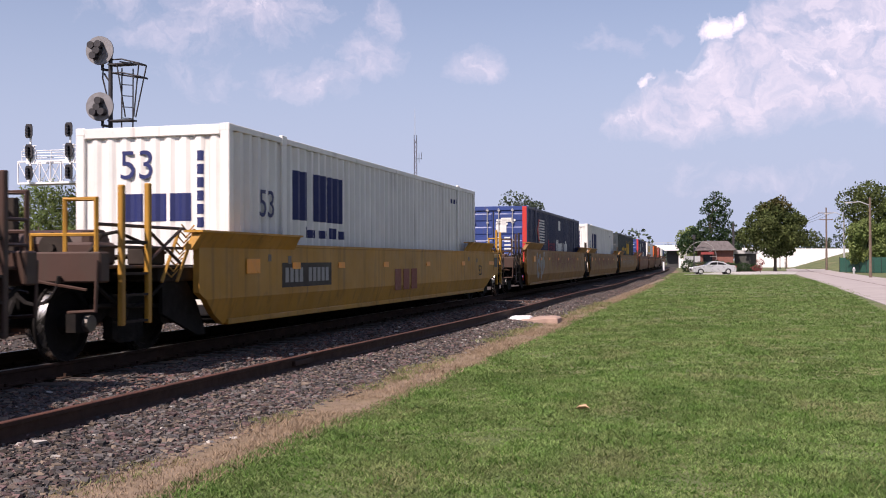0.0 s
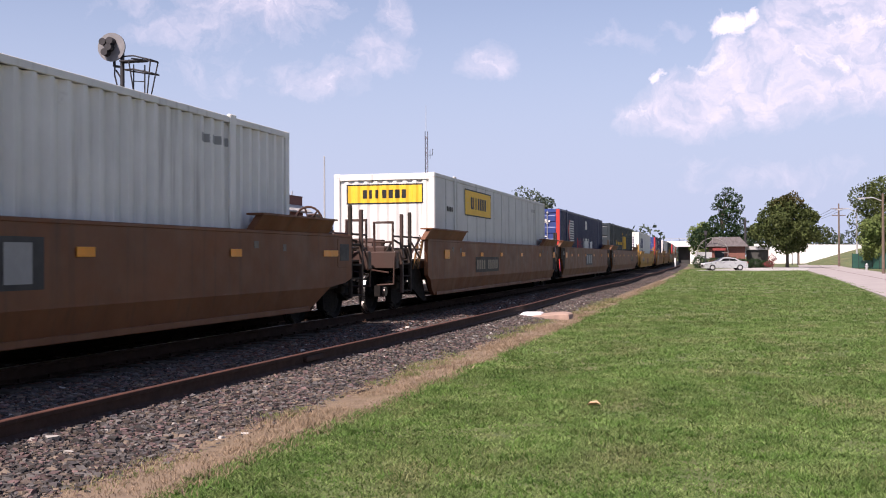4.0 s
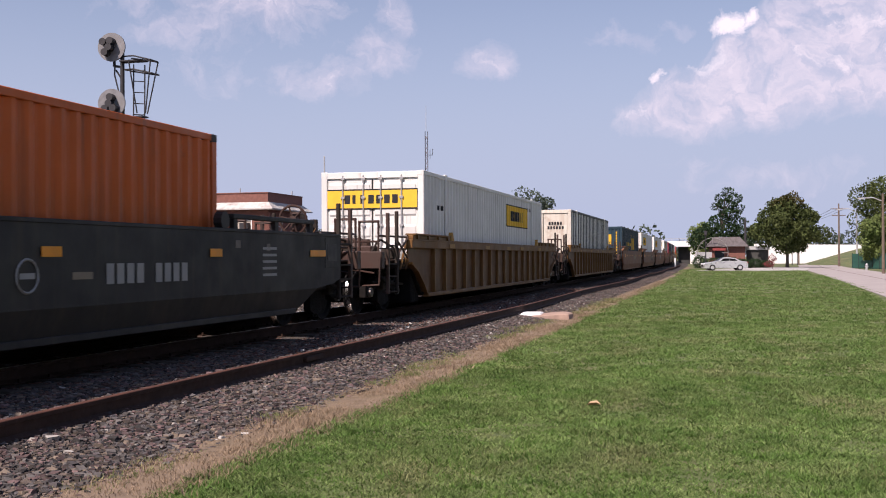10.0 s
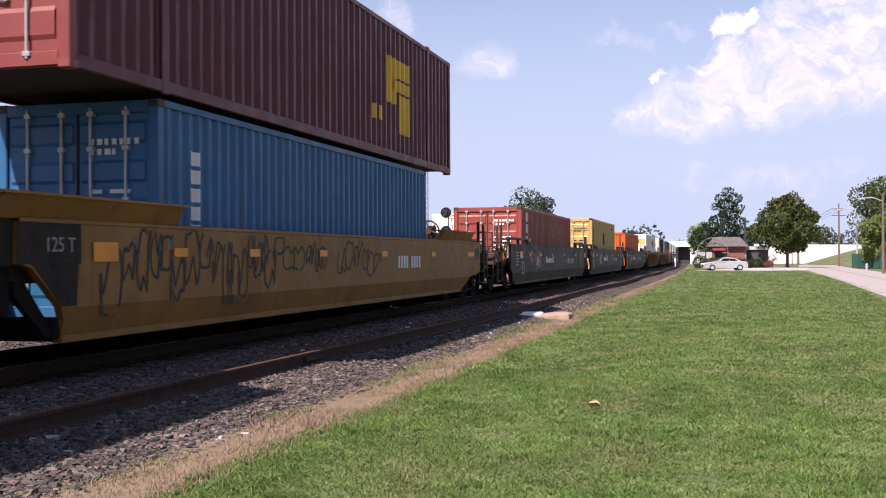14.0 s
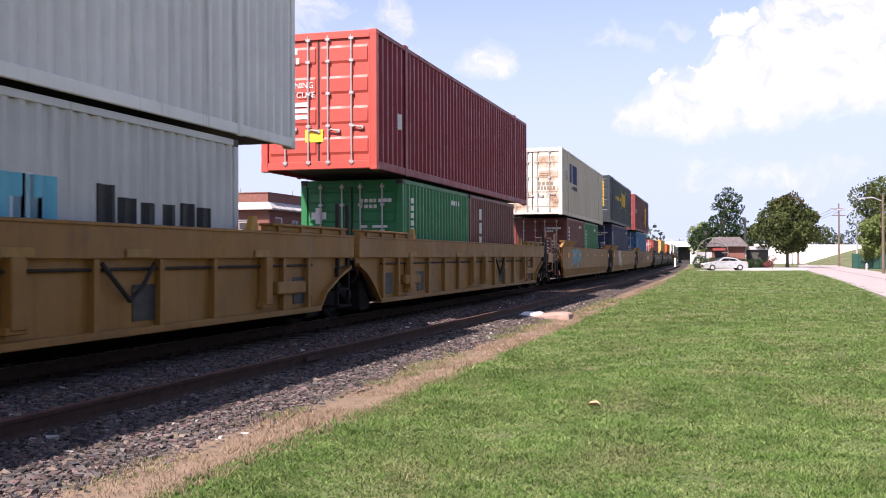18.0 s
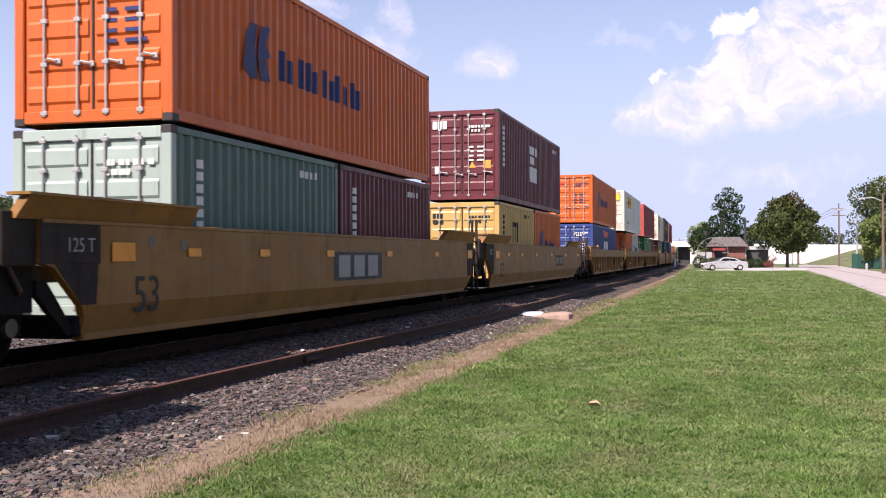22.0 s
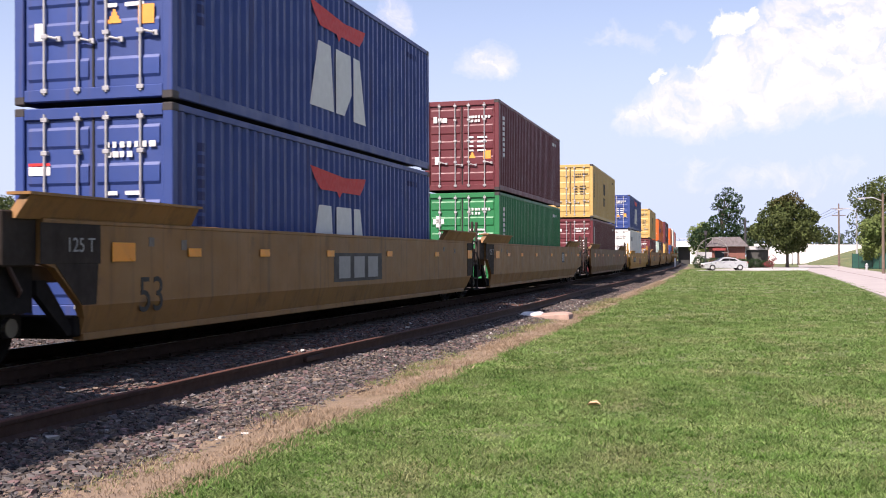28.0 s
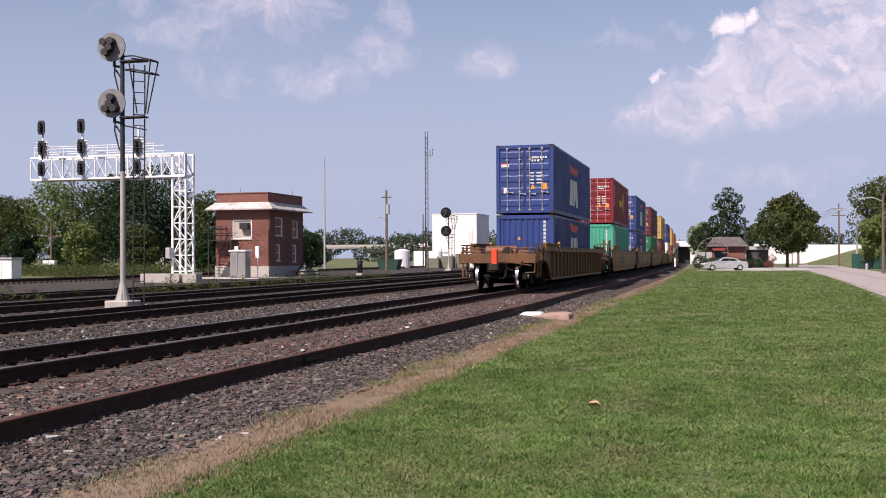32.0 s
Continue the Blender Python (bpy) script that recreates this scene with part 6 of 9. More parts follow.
            if end == "ribdoor" and nr > 1:
                pl = part("end_panel", cached(("end_panel", width, height, length), lambda: Geo().box(-W2 + 0.15, W2 - 0.15, -L2 + 0.045, -L2 + 0.085, dz0, dz1, 0.008), c), ec, self.t)
                hh = 0.455 * (dz1 - dz0) / nr
                for k in range(nr):
                    part("slat", cached(("slat", width, height, length, nr), lambda: Geo().prism([(-L2 + 0.046, -hh), (-L2 + 0.022, -hh * 0.86), (-L2 + 0.022, hh * 0.86), (-L2 + 0.046, hh)], 0, -W2 + 0.17, W2 - 0.17), c), ec, pl, at=(0, 0, dz0 + (dz1 - dz0) * (k + 0.5) / nr))
                    part("slat_joint", cached(("slat_joint", width, height, length, nr), lambda: Geo().box(-W2 + 0.17, W2 - 0.17, -L2 + 0.040, -L2 + 0.046, -0.012, 0.012), M_SEAL), M_SEAL, pl, at=(0, 0, dz0 + (dz1 - dz0) * k / nr + 0.012))
            for s in (-1, 1) if end != "ribdoor" or nr == 1 else ():
                dr = part("door", cached(("door", width, height, length, s, nr), lambda: door(s), c), ec, self.t)
                for k in range(nr):
                    part("swage", cached(("swage", width, height, length, s, nr), lambda: swage(s), c), ec, dr, at=(0, 0, dz0 + (dz1 - dz0) * (k + 0.5) / nr))
                part("door_seal", cached(("door_seal", width, height, length, s), lambda: Geo().box(*((0.0, 0.014) if s > 0 else (-0.014, 0.0)), -L2 + 0.03, -L2 + 0.08, dz0, dz1), M_SEAL), M_SEAL, dr)
                if end == "door":
                    for x in (0.22, 0.74):
                        rod = part("lock_rod", cached(("lock_rod", height), lambda: self.rod(dz1 - dz0 + 0.16), M_ROD), M_ROD, dr, at=(s * x, -L2 + 0.0, dz0 - 0.08))
                        part("handle", cached(("handle",), lambda: Geo().tube([(0, 0, 0), (0.07, -0.02, 0.035), (0.21, -0.02, 0.0)], 0.016, 6).box(0.19, 0.26, -0.01, 0.03, -0.035, 0.035), M_ROD), M_ROD, dr,
                             at=(s * x - (0.0 if s > 0 else 0.0), -L2 + 0.0, dz0 + 0.62 + (0.06 if x > 0.5 else 0)))

    def rod(self, h):
        g = Geo().cyl((0, 0, 0), (0, 0, h), 0.019, n=8)
        for f in (0.02, 0.3, 0.55, 0.8, 0.97):
            g.box(-0.05, 0.05, -0.02, 0.05, h * f - 0.03, h * f + 0.03, 0.006)
        return g

    def mark(self, rects, u, v, color, name="logo", face="side", slant=0.0, label=""):
        """Painted block shapes on the right-hand side wall (u along the train from the rear, v up) or on the rear end (u from its left edge)."""
        g = Geo()
        L2, W2 = self.l / 2, self.w / 2
        for u0, v0, u1, v1 in rects:
            if face == "side":
                a, b = -L2 + u + u0, -L2 + u + u1
                if self.depth > 0:
                    wave_sheet(g, a, b, v + v0, v + v1, W2 - 0.012, 1, self.pitch, self.depth, lift=0.005)
                else:
                    x = W2 - (0.006 if self.style == "plate" else 0.045)
                    g.add([(x, a, v + v0), (x, b, v + v0), (x, b, v + v1), (x, a, v + v1)], [(0, 1, 2, 3)])
            else:
                a, b = -W2 + u + u0, -W2 + u + u1
                y = -L2 + 0.016
                if self.end == "nose":
                    wave_sheet(g, a, b, v + v0, v + v1, -L2 + 0.03, -1, 0.25, 0.032, "x", lift=0.005)
                else:
                    g.box(a, b, y - 0.003, y, v + v0, v + v1)
        ob = part(name, g, DECAL[color], self.t, label)
        if len(rects) > 1:
            ob["kind"] = "stuff"
        return self

    def small_print(self, seed, color="white", left=True):
        """Rows of unreadable small print on the doors or end wall."""
        q = random.Random(seed)
        rr = []
        h = self.h
        for k in range(2):
            rr += [(x, -0.13 * k, x + q.uniform(0.05, 0.1), -0.13 * k + 0.08) for x in [1.42 + 0.11 * i for i in range(7 if k == 0 else 4)]]
        self.mark([(a, b, c, d) for a, b, c, d in rr], 0, h * 0.80, color, "registration_mark", "end")
        if left:
            rr = []
            for k in range(4):
                rr += [(1.42 + 0.0, -0.14 * k, 1.60, -0.14 * k + 0.055), (1.72, -0.14 * k, 1.72 + q.uniform(0.2, 0.36), -0.14 * k + 0.055)]
            self.mark(rr, 0, h * 0.58, color, "data_panel_mark", "end")
        return self


def put_box(b, car_s, off, z):
    MOVING.append((b.t, car_s, off, z))


HW = 1.50


def text_mesh(s, size):
    cu = bpy.data.curves.new("text", "FONT")
    cu.body, cu.size, cu.extrude, cu.align_x = s, size, 0.002, "CENTER"
    ob = bpy.data.objects.new("text", cu)
    scene.collection.objects.link(ob)
    me = bpy.data.meshes.new_from_object(ob.evaluated_get(bpy.context.evaluated_depsgraph_get()))
    bpy.data.objects.remove(ob)
    bpy.data.curves.remove(cu)
    return me


TEXT = {}


def lettering(parent, s, size, mat, y, z, x=HW + 0.004):
    """Readable figures on a car's right-hand side."""
    if (s, size) not in TEXT:
        me = text_mesh(s, size)
        me.materials.clear()
        me.materials.append(mat)
        TEXT[s, size] = me
    ob = part("lettering", TEXT[s, size], mat, parent)
    ob.matrix_basis = pose(x, y, z, 90, 0, 90)
    return ob


# ----- container liveries -----
L40, L20, L45, L53 = 12.19, 6.06, 13.41, 16.15
HC, STD, W53 = 2.896, 2.591, 2.59
N_ = [0]


def nx():
    N_[0] += 1
    return N_[0]


def block_mark(b, n, u, v, w, h, color, face="side", name="logo", gap=0.16):
    rr = bars(n, w, h, nx(), gap)
    if n > 4:
        return b.mark(rr, u, v, color, name, face)
    for q_ in rr:
        b.mark([q_], u, v, color, name, face)
    return b


def poly_mark(b, polys, u, v, color, name="logo"):
    """Solid outline shapes on the right-hand side, lying just over the crests."""
    for poly in polys:
        g = Geo()
        x = b.w / 2 - 0.012 + 0.004
        n = len(poly)
        g.add([(x, -b.l / 2 + u + p, v + q) for p, q in poly], [tuple(range(n))])
        part(name, g, DECAL[color], b.t)
    return b


def side_numbers(b, color="white"):
    """Upright column of registration bars near the rear post and a small row near the front."""
    b.mark([(0, -0.17 * k, 0.14, -0.17 * k + 0.12) for k in range(8)], 0.75, b.h * 0.80, color, "registration_mark")
    b.mark([(0.12 * k, 0, 0.12 * k + 0.08, 0.12) for k in range(6)], b.l - 1.7, b.h * 0.85, color, "registration_mark")
    return b


def warn(b):
    """Yellow warning triangle and plates on the doors."""
    b.mark([(0, 0, 0.2, 0.05), (0.03, 0.05, 0.17, 0.10), (0.06, 0.10, 0.14, 0.15), (0.08, 0.15, 0.12, 0.19)], 1.46, b.h * 0.36, "orange", "warning_triangle", "end")
    b.mark([(0, 0, 0.24, 0.26)], 1.92, b.h * 0.35, "orange", "warning_plate", "end")
    b.mark([(0, 0, 0.16, 0.24)], 0.32, b.h * 0.30, "white", "data_plate", "end")
    return b


def blue_box(h=HC, end="door", length=L40):
    b = Box("blue corrugated steel shipping container with white block logo", length, h, "blue", end, "iso")
    u = 4.7 + (length - L40) / 2
    poly_mark(b, [[(0, 0), (0.40, 1.2), (1.0, 1.2), (1.16, 0)], [(1.26, 0), (1.26, 1.2), (2.05, 1.2), (2.1, 0.45), (1.7, 0)], [(2.2, -0.05), (2.2, 1.2), (2.55, 1.2), (2.90, -0.05)]], u, h * 0.20, "white")
    poly_mark(b, [[(0, 0.52), (0.22, 0.30), (0.5, 0.12), (1.3, 0.12), (1.42, 0.0), (1.56, 0.12), (2.55, 0.12), (2.75, 0.28), (2.9, 0.46), (1.7, 0.40), (1.46, 0.42)]], u, h * 0.20 + 1.36, "red", "swoosh_stripe")
    side_numbers(b, "navy")
    if end == "door":
        b.small_print(nx())
        b.mark([(0, 0, 0.34, 0.12)], 0.22, h * 0.68, "white", "logo", "end").mark([(0, 0.13, 0.34, 0.17)], 0.22, h * 0.68, "red", "swoosh_stripe", "end")
        warn(b)
    else:
        b.mark([(0, -0.16 * k, 0.1, -0.16 * k + 0.12) for k in range(10)], 2.0, h * 0.86, "white", "registration_mark", "end")
        b.mark([(0, 0, 0.12, 0.05), (0.03, 0.05, 0.09, 0.12)], 0.9, h * 0.6, "orange", "warning_triangle", "end")
    return b


def orange_box(length=L40, h=HC, end="door"):
    b = Box("orange corrugated steel shipping container with dark blue logo", length, h, "orange", end, "iso", ribs=5)
    k = 0.50 if length > 7 else 0.40
    u = 2.1 + (length - L40) / 2 if length > 7 else 1.0
    poly_mark(b, [[(0, 0.12), (0.1, 0.7), (0.34, 0.86), (0.5, 0.86), (0.42, 0.5), (0.5, 0.0), (0.2, 0.0)], [(0.5, 0.42), (0.62, 0.86), (0.98, 0.9), (0.8, 0.6), (0.98, 0.44), (0.8, 0.36), (0.96, 0.04), (0.62, 0.0)]], u, h * 0.37, "navy")
    block_mark(b, 11, u + 1.35, h * 0.42, 4.0 if length > 7 else 2.6, k, "navy", gap=0.3)
    if end == "door":
        b.small_print(nx(), "navy")
        b.mark([(0, 0, 0.7, 0.08)], 0.22, h * 0.80, "red", "logo", "end")
    else:
        b.mark([(0, -0.16 * i, 0.1, -0.16 * i + 0.12) for i in range(8)], 2.0, h * 0.86, "black", "registration_mark", "end")
        b.mark([(0, 0, 0.2, 0.05), (0.03, 0.05, 0.17, 0.10), (0.06, 0.10, 0.14, 0.15)], 1.1, h * 0.72, "yellow", "warning_triangle", "end")
    return b


def yellow_box(length=L40, h=HC):
    b = Box("yellow corrugated steel shipping container with black block logo", length, h, "yellow", "door", "iso", ribs=4)
    u = length * (0.44 if length > 7 else 0.36)
    b.mark([(0, 0, 0.20, 0.62), (0.34, 0, 0.54, 0.62), (0.68, 0, 0.88, 0.62), (0, 0.5, 0.88, 0.66)], u, h * 0.52, "black", "logo")
    b.mark([(0, 0, 0.4, 0.5), (0.5, 0, 0.9, 0.5)], u, h * 0.29, "black", "logo")
    side_numbers(b, "black").small_print(nx(), "black")
    b.mark([(0, 0, 0.10, 0.16), (0.13, 0, 0.22, 0.16), (0.25, 0, 0.34, 0.16), (0, -0.16, 0.15, -0.04), (0.19, -0.16, 0.34, -0.04)], 0.25, h * 0.80, "black", "logo", "end")
    return b


def plain_iso(color, lab, length=L40, h=HC, end="door", num="white", ribs=5, end_color=None):
    b = Box(lab, length, h, color, end, "iso", ribs=ribs, end_color=end_color)
    if num:
        side_numbers(b, num)
    if end == "door":
        b.small_print(nx(), num or "white")
    return b


def stain_material():
    """Thin rust wash with a ragged edge that fades out towards the rim of its patch."""
    mt = bpy.data.materials.new("rust_stain")
    mt.use_nodes = True
    nt = mt.node_tree
    N, Lk = nt.nodes.new, nt.links.new
    bs = nt.nodes["Principled BSDF"]
    bs.inputs["Base Color"].default_value = (0.36, 0.18, 0.075, 1)
    bs.inputs["Roughness"].default_value = 0.85
    tc, sep, nz = N("ShaderNodeTexCoord"), N("ShaderNodeSeparateXYZ"), N("ShaderNodeTexNoise")
    nz.inputs["Scale"].default_value, nz.inputs["Detail"].default_value, nz.inputs["Roughness"].default_value = 4.5, 7, 0.7
    Lk(tc.outputs["Object"], nz.inputs["Vector"]), Lk(tc.outputs["Generated"], sep.inputs[0])

    def calc(op, a, b):
        n = N("ShaderNodeMath")
        n.operation = op
        for k, v in enumerate((a, b)):
            if isinstance(v, (int, float)):
                n.inputs[k].default_value = v
            else:
                Lk(v, n.inputs[k])
        n.use_clamp = op == "MULTIPLY"
        return n.outputs[0]
    fade = lambda o: calc("SUBTRACT", 1.0, calc("MULTIPLY", calc("POWER", calc("SUBTRACT", o, 0.5), 2.0), 4.0))
    soft = calc("MULTIPLY", fade(sep.outputs[0]), fade(sep.outputs[2]))
    grain = calc("MULTIPLY", calc("SUBTRACT", nz.outputs["Fac"], 0.27), 1.75)
    Lk(calc("MULTIPLY", soft, grain), bs.inputs["Alpha"])
    return mt


M_STAIN = stain_material()


def stains(b, patches):
    """Rust washes on the rear end wall: (left, bottom, width, height)."""
    for u, v, w, h in patches:
        x, y = -b.w / 2 + u, -b.l / 2 + 0.010
        part("rust_stain", Geo().add([(x, y, v), (x + w, y, v), (x + w, y, v + h), (x, y, v + h)], [(0, 1, 2, 3)]), M_STAIN, b.t, "brown rust stain run down the end wall")


def panel_box(style="fine", end="ribdoor", rusty=False):
    b = Box("white domestic container with yellow name panel", L53, HC, "white" if style != "plate" else "grey", end, style, W53, ribs=8 if end == "ribdoor" else 5, end_color="rusty_white" if rusty else "white")
    for face, u, v, w, h in (("side", 9.6 if end == "door" else 3.15 if style == "plate" else 2.75, 2.0 if style == "plate" else 1.86, 3.2 if style == "plate" else 3.7, 0.66), ("end", 0.14, 2.02, 2.28, 0.42) if end == "door" else ("end", 0.36, 2.18, 1.9, 0.42)):
        b.mark([(0, 0, w, h)], u, v, "yellow", "name_panel", face)
        k = 0.035
        b.mark([(-k, -k, w + k, 0.0), (-k, h, w + k, h + k), (-k, 0, 0, h), (w, 0, w + k, h)], u, v, "black", "panel_border", face)
        g = Geo()
        n, L2, W2 = 7, b.l / 2, b.w / 2
        for i in range(n):
            a, c = u + w * (0.20 + i * 0.088), u + w * (0.20 + i * 0.088 + (0.035 if i in (1, 2) else 0.062))
            if face == "side":
                if b.depth > 0:
                    wave_sheet(g, -L2 + a, -L2 + c, v + h * 0.25, v + h * 0.75, W2 - 0.012, 1, b.pitch, b.depth, lift=0.010)
                else:
                    g.add([(W2 - 0.001, -L2 + a, v + h * 0.25), (W2 - 0.001, -L2 + c, v + h * 0.25), (W2 - 0.001, -L2 + c, v + h * 0.75), (W2 - 0.001, -L2 + a, v + h * 0.75)], [(0, 1, 2, 3)])
            elif end == "nose":
                wave_sheet(g, -W2 + a, -W2 + c, v + h * 0.25, v + h * 0.75, -L2 + 0.03, -1, 0.25, 0.032, "x", lift=0.010)
            else:
                g.box(-W2 + a, -W2 + c, -L2 + 0.009, -L2 + 0.012, v + h * 0.25, v + h * 0.75)
        tagged(part("name_mark", g, DECAL["black"], b.t), kind="stuff")
    if rusty:
        stains(b, [(1.90, 0.80, 0.20, 1.35), (1.92, 0.9, 0.16, 0.60), (1.92, 1.3, 0.16, 0.70), (0.10, 0.05, 2.35, 0.80)])
        b.mark([(0, 0, 0.24, 0.36)], 2.08, 0.52, "white", "document_holder", "end").mark([(0, 0, 0.18, 0.11)], 1.22, 0.60, "yellow", "warning_plate", "end").mark([(0, 0, 0.16, 0.24)], 1.86, 0.60, "grey", "data_plate", "end")
        b.mark([(0.11 * k, 0, 0.11 * k + 0.07, 0.09) for k in range(8)], 0.78, 1.96, "grey", "registration_mark", "end")
        b.mark([(0.16 * k, 0, 0.16 * k + 0.1, 0.14) for k in range(6)], 2.9, 0.62, "black", "registration_mark")
    b.mark([(0.16 * k, 0, 0.16 * k + 0.1, 0.12) for k in range(6)], 13.2, 2.45, "grey", "registration_mark")
    b.mark([(0.16 * k, 0, 0.16 * k + 0.1, 0.12) for k in range(4)], 1.2, 2.0, "black", "registration_mark")
    return b


def logo_box(color="teal_dark", end="nose", logo="gold", post=False, endlogo=True):
    lab = {"teal_dark": "dark teal domestic container with yellow block logo", "white": "white domestic container with navy block logo", "slate": "dark slate domestic container with yellow block logo"}[color]
    b = Box(lab, L53, HC if not post else 3.0, "cream" if color == "white" and end == "door" else color, end, "dom" if not post else "post", W53, ribs=4 if not post else 1, end_color="rusty_white" if color == "white" and end != "nose" else None)
    if post:
        return b
    if color == "white":
        block_mark(b, 3, 2.5, 1.55, 2.5, 0.85, "navy")
        block_mark(b, 10, 3.0, 1.25, 2.0, 0.20, "navy", gap=0.3)
        lettering(b.t, "53", 0.62, DECAL["navy"], -L53 / 2 + 1.35, 1.55, W53 / 2 - 0.002)
        if end == "nose":
            o = part("lettering", TEXT["53", 0.62], DECAL["navy"], b.t, at=(-0.25, -L53 / 2 + 0.024, 2.1))
            o.rotation_euler = (radians(90), 0, 0)
    else:
        block_mark(b, 3, 8.6, 1.36, 2.5, 0.86, "gold")
        b.mark([(0, 0, 0.10, 1.3), (3.3, 0.0, 3.4, 1.3), (0, 1.2, 0.32, 1.3), (3.08, 1.2, 3.4, 1.3), (0, 0, 0.32, 0.1), (3.08, 0, 3.4, 0.1)], 8.1, 1.14, "gold", "logo_frame")
        block_mark(b, 14, 4.1, 1.62, 3.8, 0.26, "gold", gap=0.35, name="slogan_mark")
    b.mark([(0.16 * k, 0, 0.16 * k + 0.1, 0.12) for k in range(6)], 13.4, 2.4, "grey" if color != "white" else "navy", "registration_mark")
    mk = "gold" if color != "white" else "navy"
    if color == "white" and end == "nose":
        block_mark(b, 3, 0.8, 1.45, 1.2, 0.42, mk, "end")
        return b.mark([(0, -0.2 * k, 0.1, -0.2 * k + 0.15) for k in range(9)], 2.05, 2.35, mk, "registration_mark", "end")
    if not endlogo:
        return b
    if color == "white" and end == "door":
        block_mark(b, 3, 0.19, 2.26, 0.87, 0.30, mk, "end")
        b.mark([(0.085 * k, 0, 0.085 * k + 0.055, 0.09) for k in range(10)], 0.22, 2.13, "faded", "small_print_mark", "end")
        for i, word in enumerate(("WARNING", "HIGH CUBE")):
            me = text_mesh(word, 0.15)
            me.materials.clear(), me.materials.append(DECAL["faded"])
            o = part("lettering", me, DECAL["faded"], b.t)
            o.matrix_basis = pose(-W53 / 2 + 0.67, -L53 / 2 + 0.014, 1.26 - 0.19 * i, 90, 0, 0)
        b.mark([(0.18 * k, 0, 0.18 * k + 0.12, 0.15) for k in range(4)], 1.53, 1.27, "faded", "registration_mark", "end")
        b.mark([(0.13 * k, 0, 0.13 * k + 0.09, 0.15) for k in range(6)], 1.53, 1.08, "faded", "registration_mark", "end")
        b.mark([(0.0, -0.08 * k, 0.5, -0.08 * k + 0.03) for k in range(2)], 1.58, 1.76, "faded", "small_print_mark", "end")
        b.mark([(0.0, 0, 0.16, 0.24)], 0.21, 0.58, "grey", "data_plate", "end").mark([(0.0, -0.07 * k, 0.34, -0.07 * k + 0.03) for k in range(3)], 0.21, 0.48, "grey", "small_print_mark", "end")
        stains(b, [(1.85, 0.10, 0.68, 1.25), (0.10, 0.80, 0.75, 1.15), (1.40, 1.35, 1.12, 0.75), (0.12, 0.08, 1.0, 0.85), (1.98, 0.42, 0.52, 0.50), (1.3, 1.95, 1.2, 0.8)])
        return b
    block_mark(b, 3, 0.72, 1.85 if end == "nose" else 2.25, 1.2, 0.5 if end == "nose" else 0.26, mk, "end")
    b.mark([(0.12 * k, 0, 0.12 * k + 0.08, 0.13) for k in range(9)], 0.8, 1.68 if end == "nose" else 2.12, mk, "small_print_mark", "end")
    b.mark([(0, -0.2 * k, 0.09, -0.2 * k + 0.14) for k in range(8)], 2.15, 2.4, mk, "registration_mark", "end")
    if end == "nose":
        b.mark([(0, -0.24 * k, 0.13, -0.24 * k + 0.18) for k in range(6)], 0.42, 2.3, mk, "registration_mark", "end")
    return b


def striped_box():
    # Side blue is darkened for shade; the sunlit rear end keeps a lighter blue.
    b = Box("blue domestic container with white striped emblem and red edges", L53, HC, "deep_blue", "door", "dom", W53, end_color="blue")
    for k in range(9):
        b.mark([(0, 0, 1.5 - 0.05 * abs(4 - k), 0.06)], 3.0, 1.55 + k * 0.11, "white", "striped_emblem")
    poly_mark(b, [[(0, 0.45), (0.45, 0.9), (0.62, 0.9), (0.62, 0), (0.45, 0)]], 2.4, 1.6, "red", "emblem_diamond")
    poly_mark(b, [[(0.22, 0.5), (0.45, 0.82), (0.6, 0.82), (0.6, 0.12), (0.45, 0.12)]], 2.42, 1.58, "white", "emblem_disc")
    block_mark(b, 6, 5.5, 1.25, 2.0, 0.46, "red", gap=0.3, name="name_mark")
    block_mark(b, 10, 7.8, 1.25, 3.7, 0.50, "white", gap=0.28, name="name_mark")
    b.mark([(0, 0, 0.5, 0.42)], 8.6, 2.2, "white", "size_plate")
    for x in (-1.2, 1.2):
        part("red_corner_trim", Geo().box(x - 0.085, x + 0.085, -L53 / 2 - 0.004, -L53 / 2 + 0.14, 0.1, HC - 0.02, 0.01), PAINT["red_edge"], b.t, "bright red corner post trim")
    b.mark([(0.3, 0.0, 0.7, 0.4), (0.5, 0.4, 0.9, 0.55)], 1.1, 1.9, "white", "emblem_disc", "end")
    return b.small_print(nx())


def crimson_box():
    b = plain_iso("crimson", "dark red corrugated steel shipping container with gold mark")
    block_mark(b, 4, 4.35, 1.28, 2.2, 0.42, "gold", gap=0.2)
    poly_mark(b, [[(0, 0), (0, 0.7), (0.2, 1.0), (0.45, 1.15), (0.42, 0.5), (0.25, 0.3), (0.3, 0)], [(0.55, 0.5), (0.6, 1.2), (0.95, 1.1), (1.0, 0.3), (0.7, -0.1), (0.3, -0.2), (0.6, 0.2)]], 6.75, 1.15, "gold")
    return warn(b)


def green_box(length=L40, h=HC):
    b = plain_iso("leaf_green", "green corrugated steel shipping container with white name bars", length, h)
    block_mark(b, 9, length * 0.3, h * 0.22, 5.6 if length > 7 else 3.6, 0.55, "white", gap=0.2, name="name_mark")
    b.mark([(0, 0.1, 0.36, 0.26), (0.1, 0, 0.26, 0.36)], 0.25, h * 0.62, "white", "round_emblem", "end")
    return b


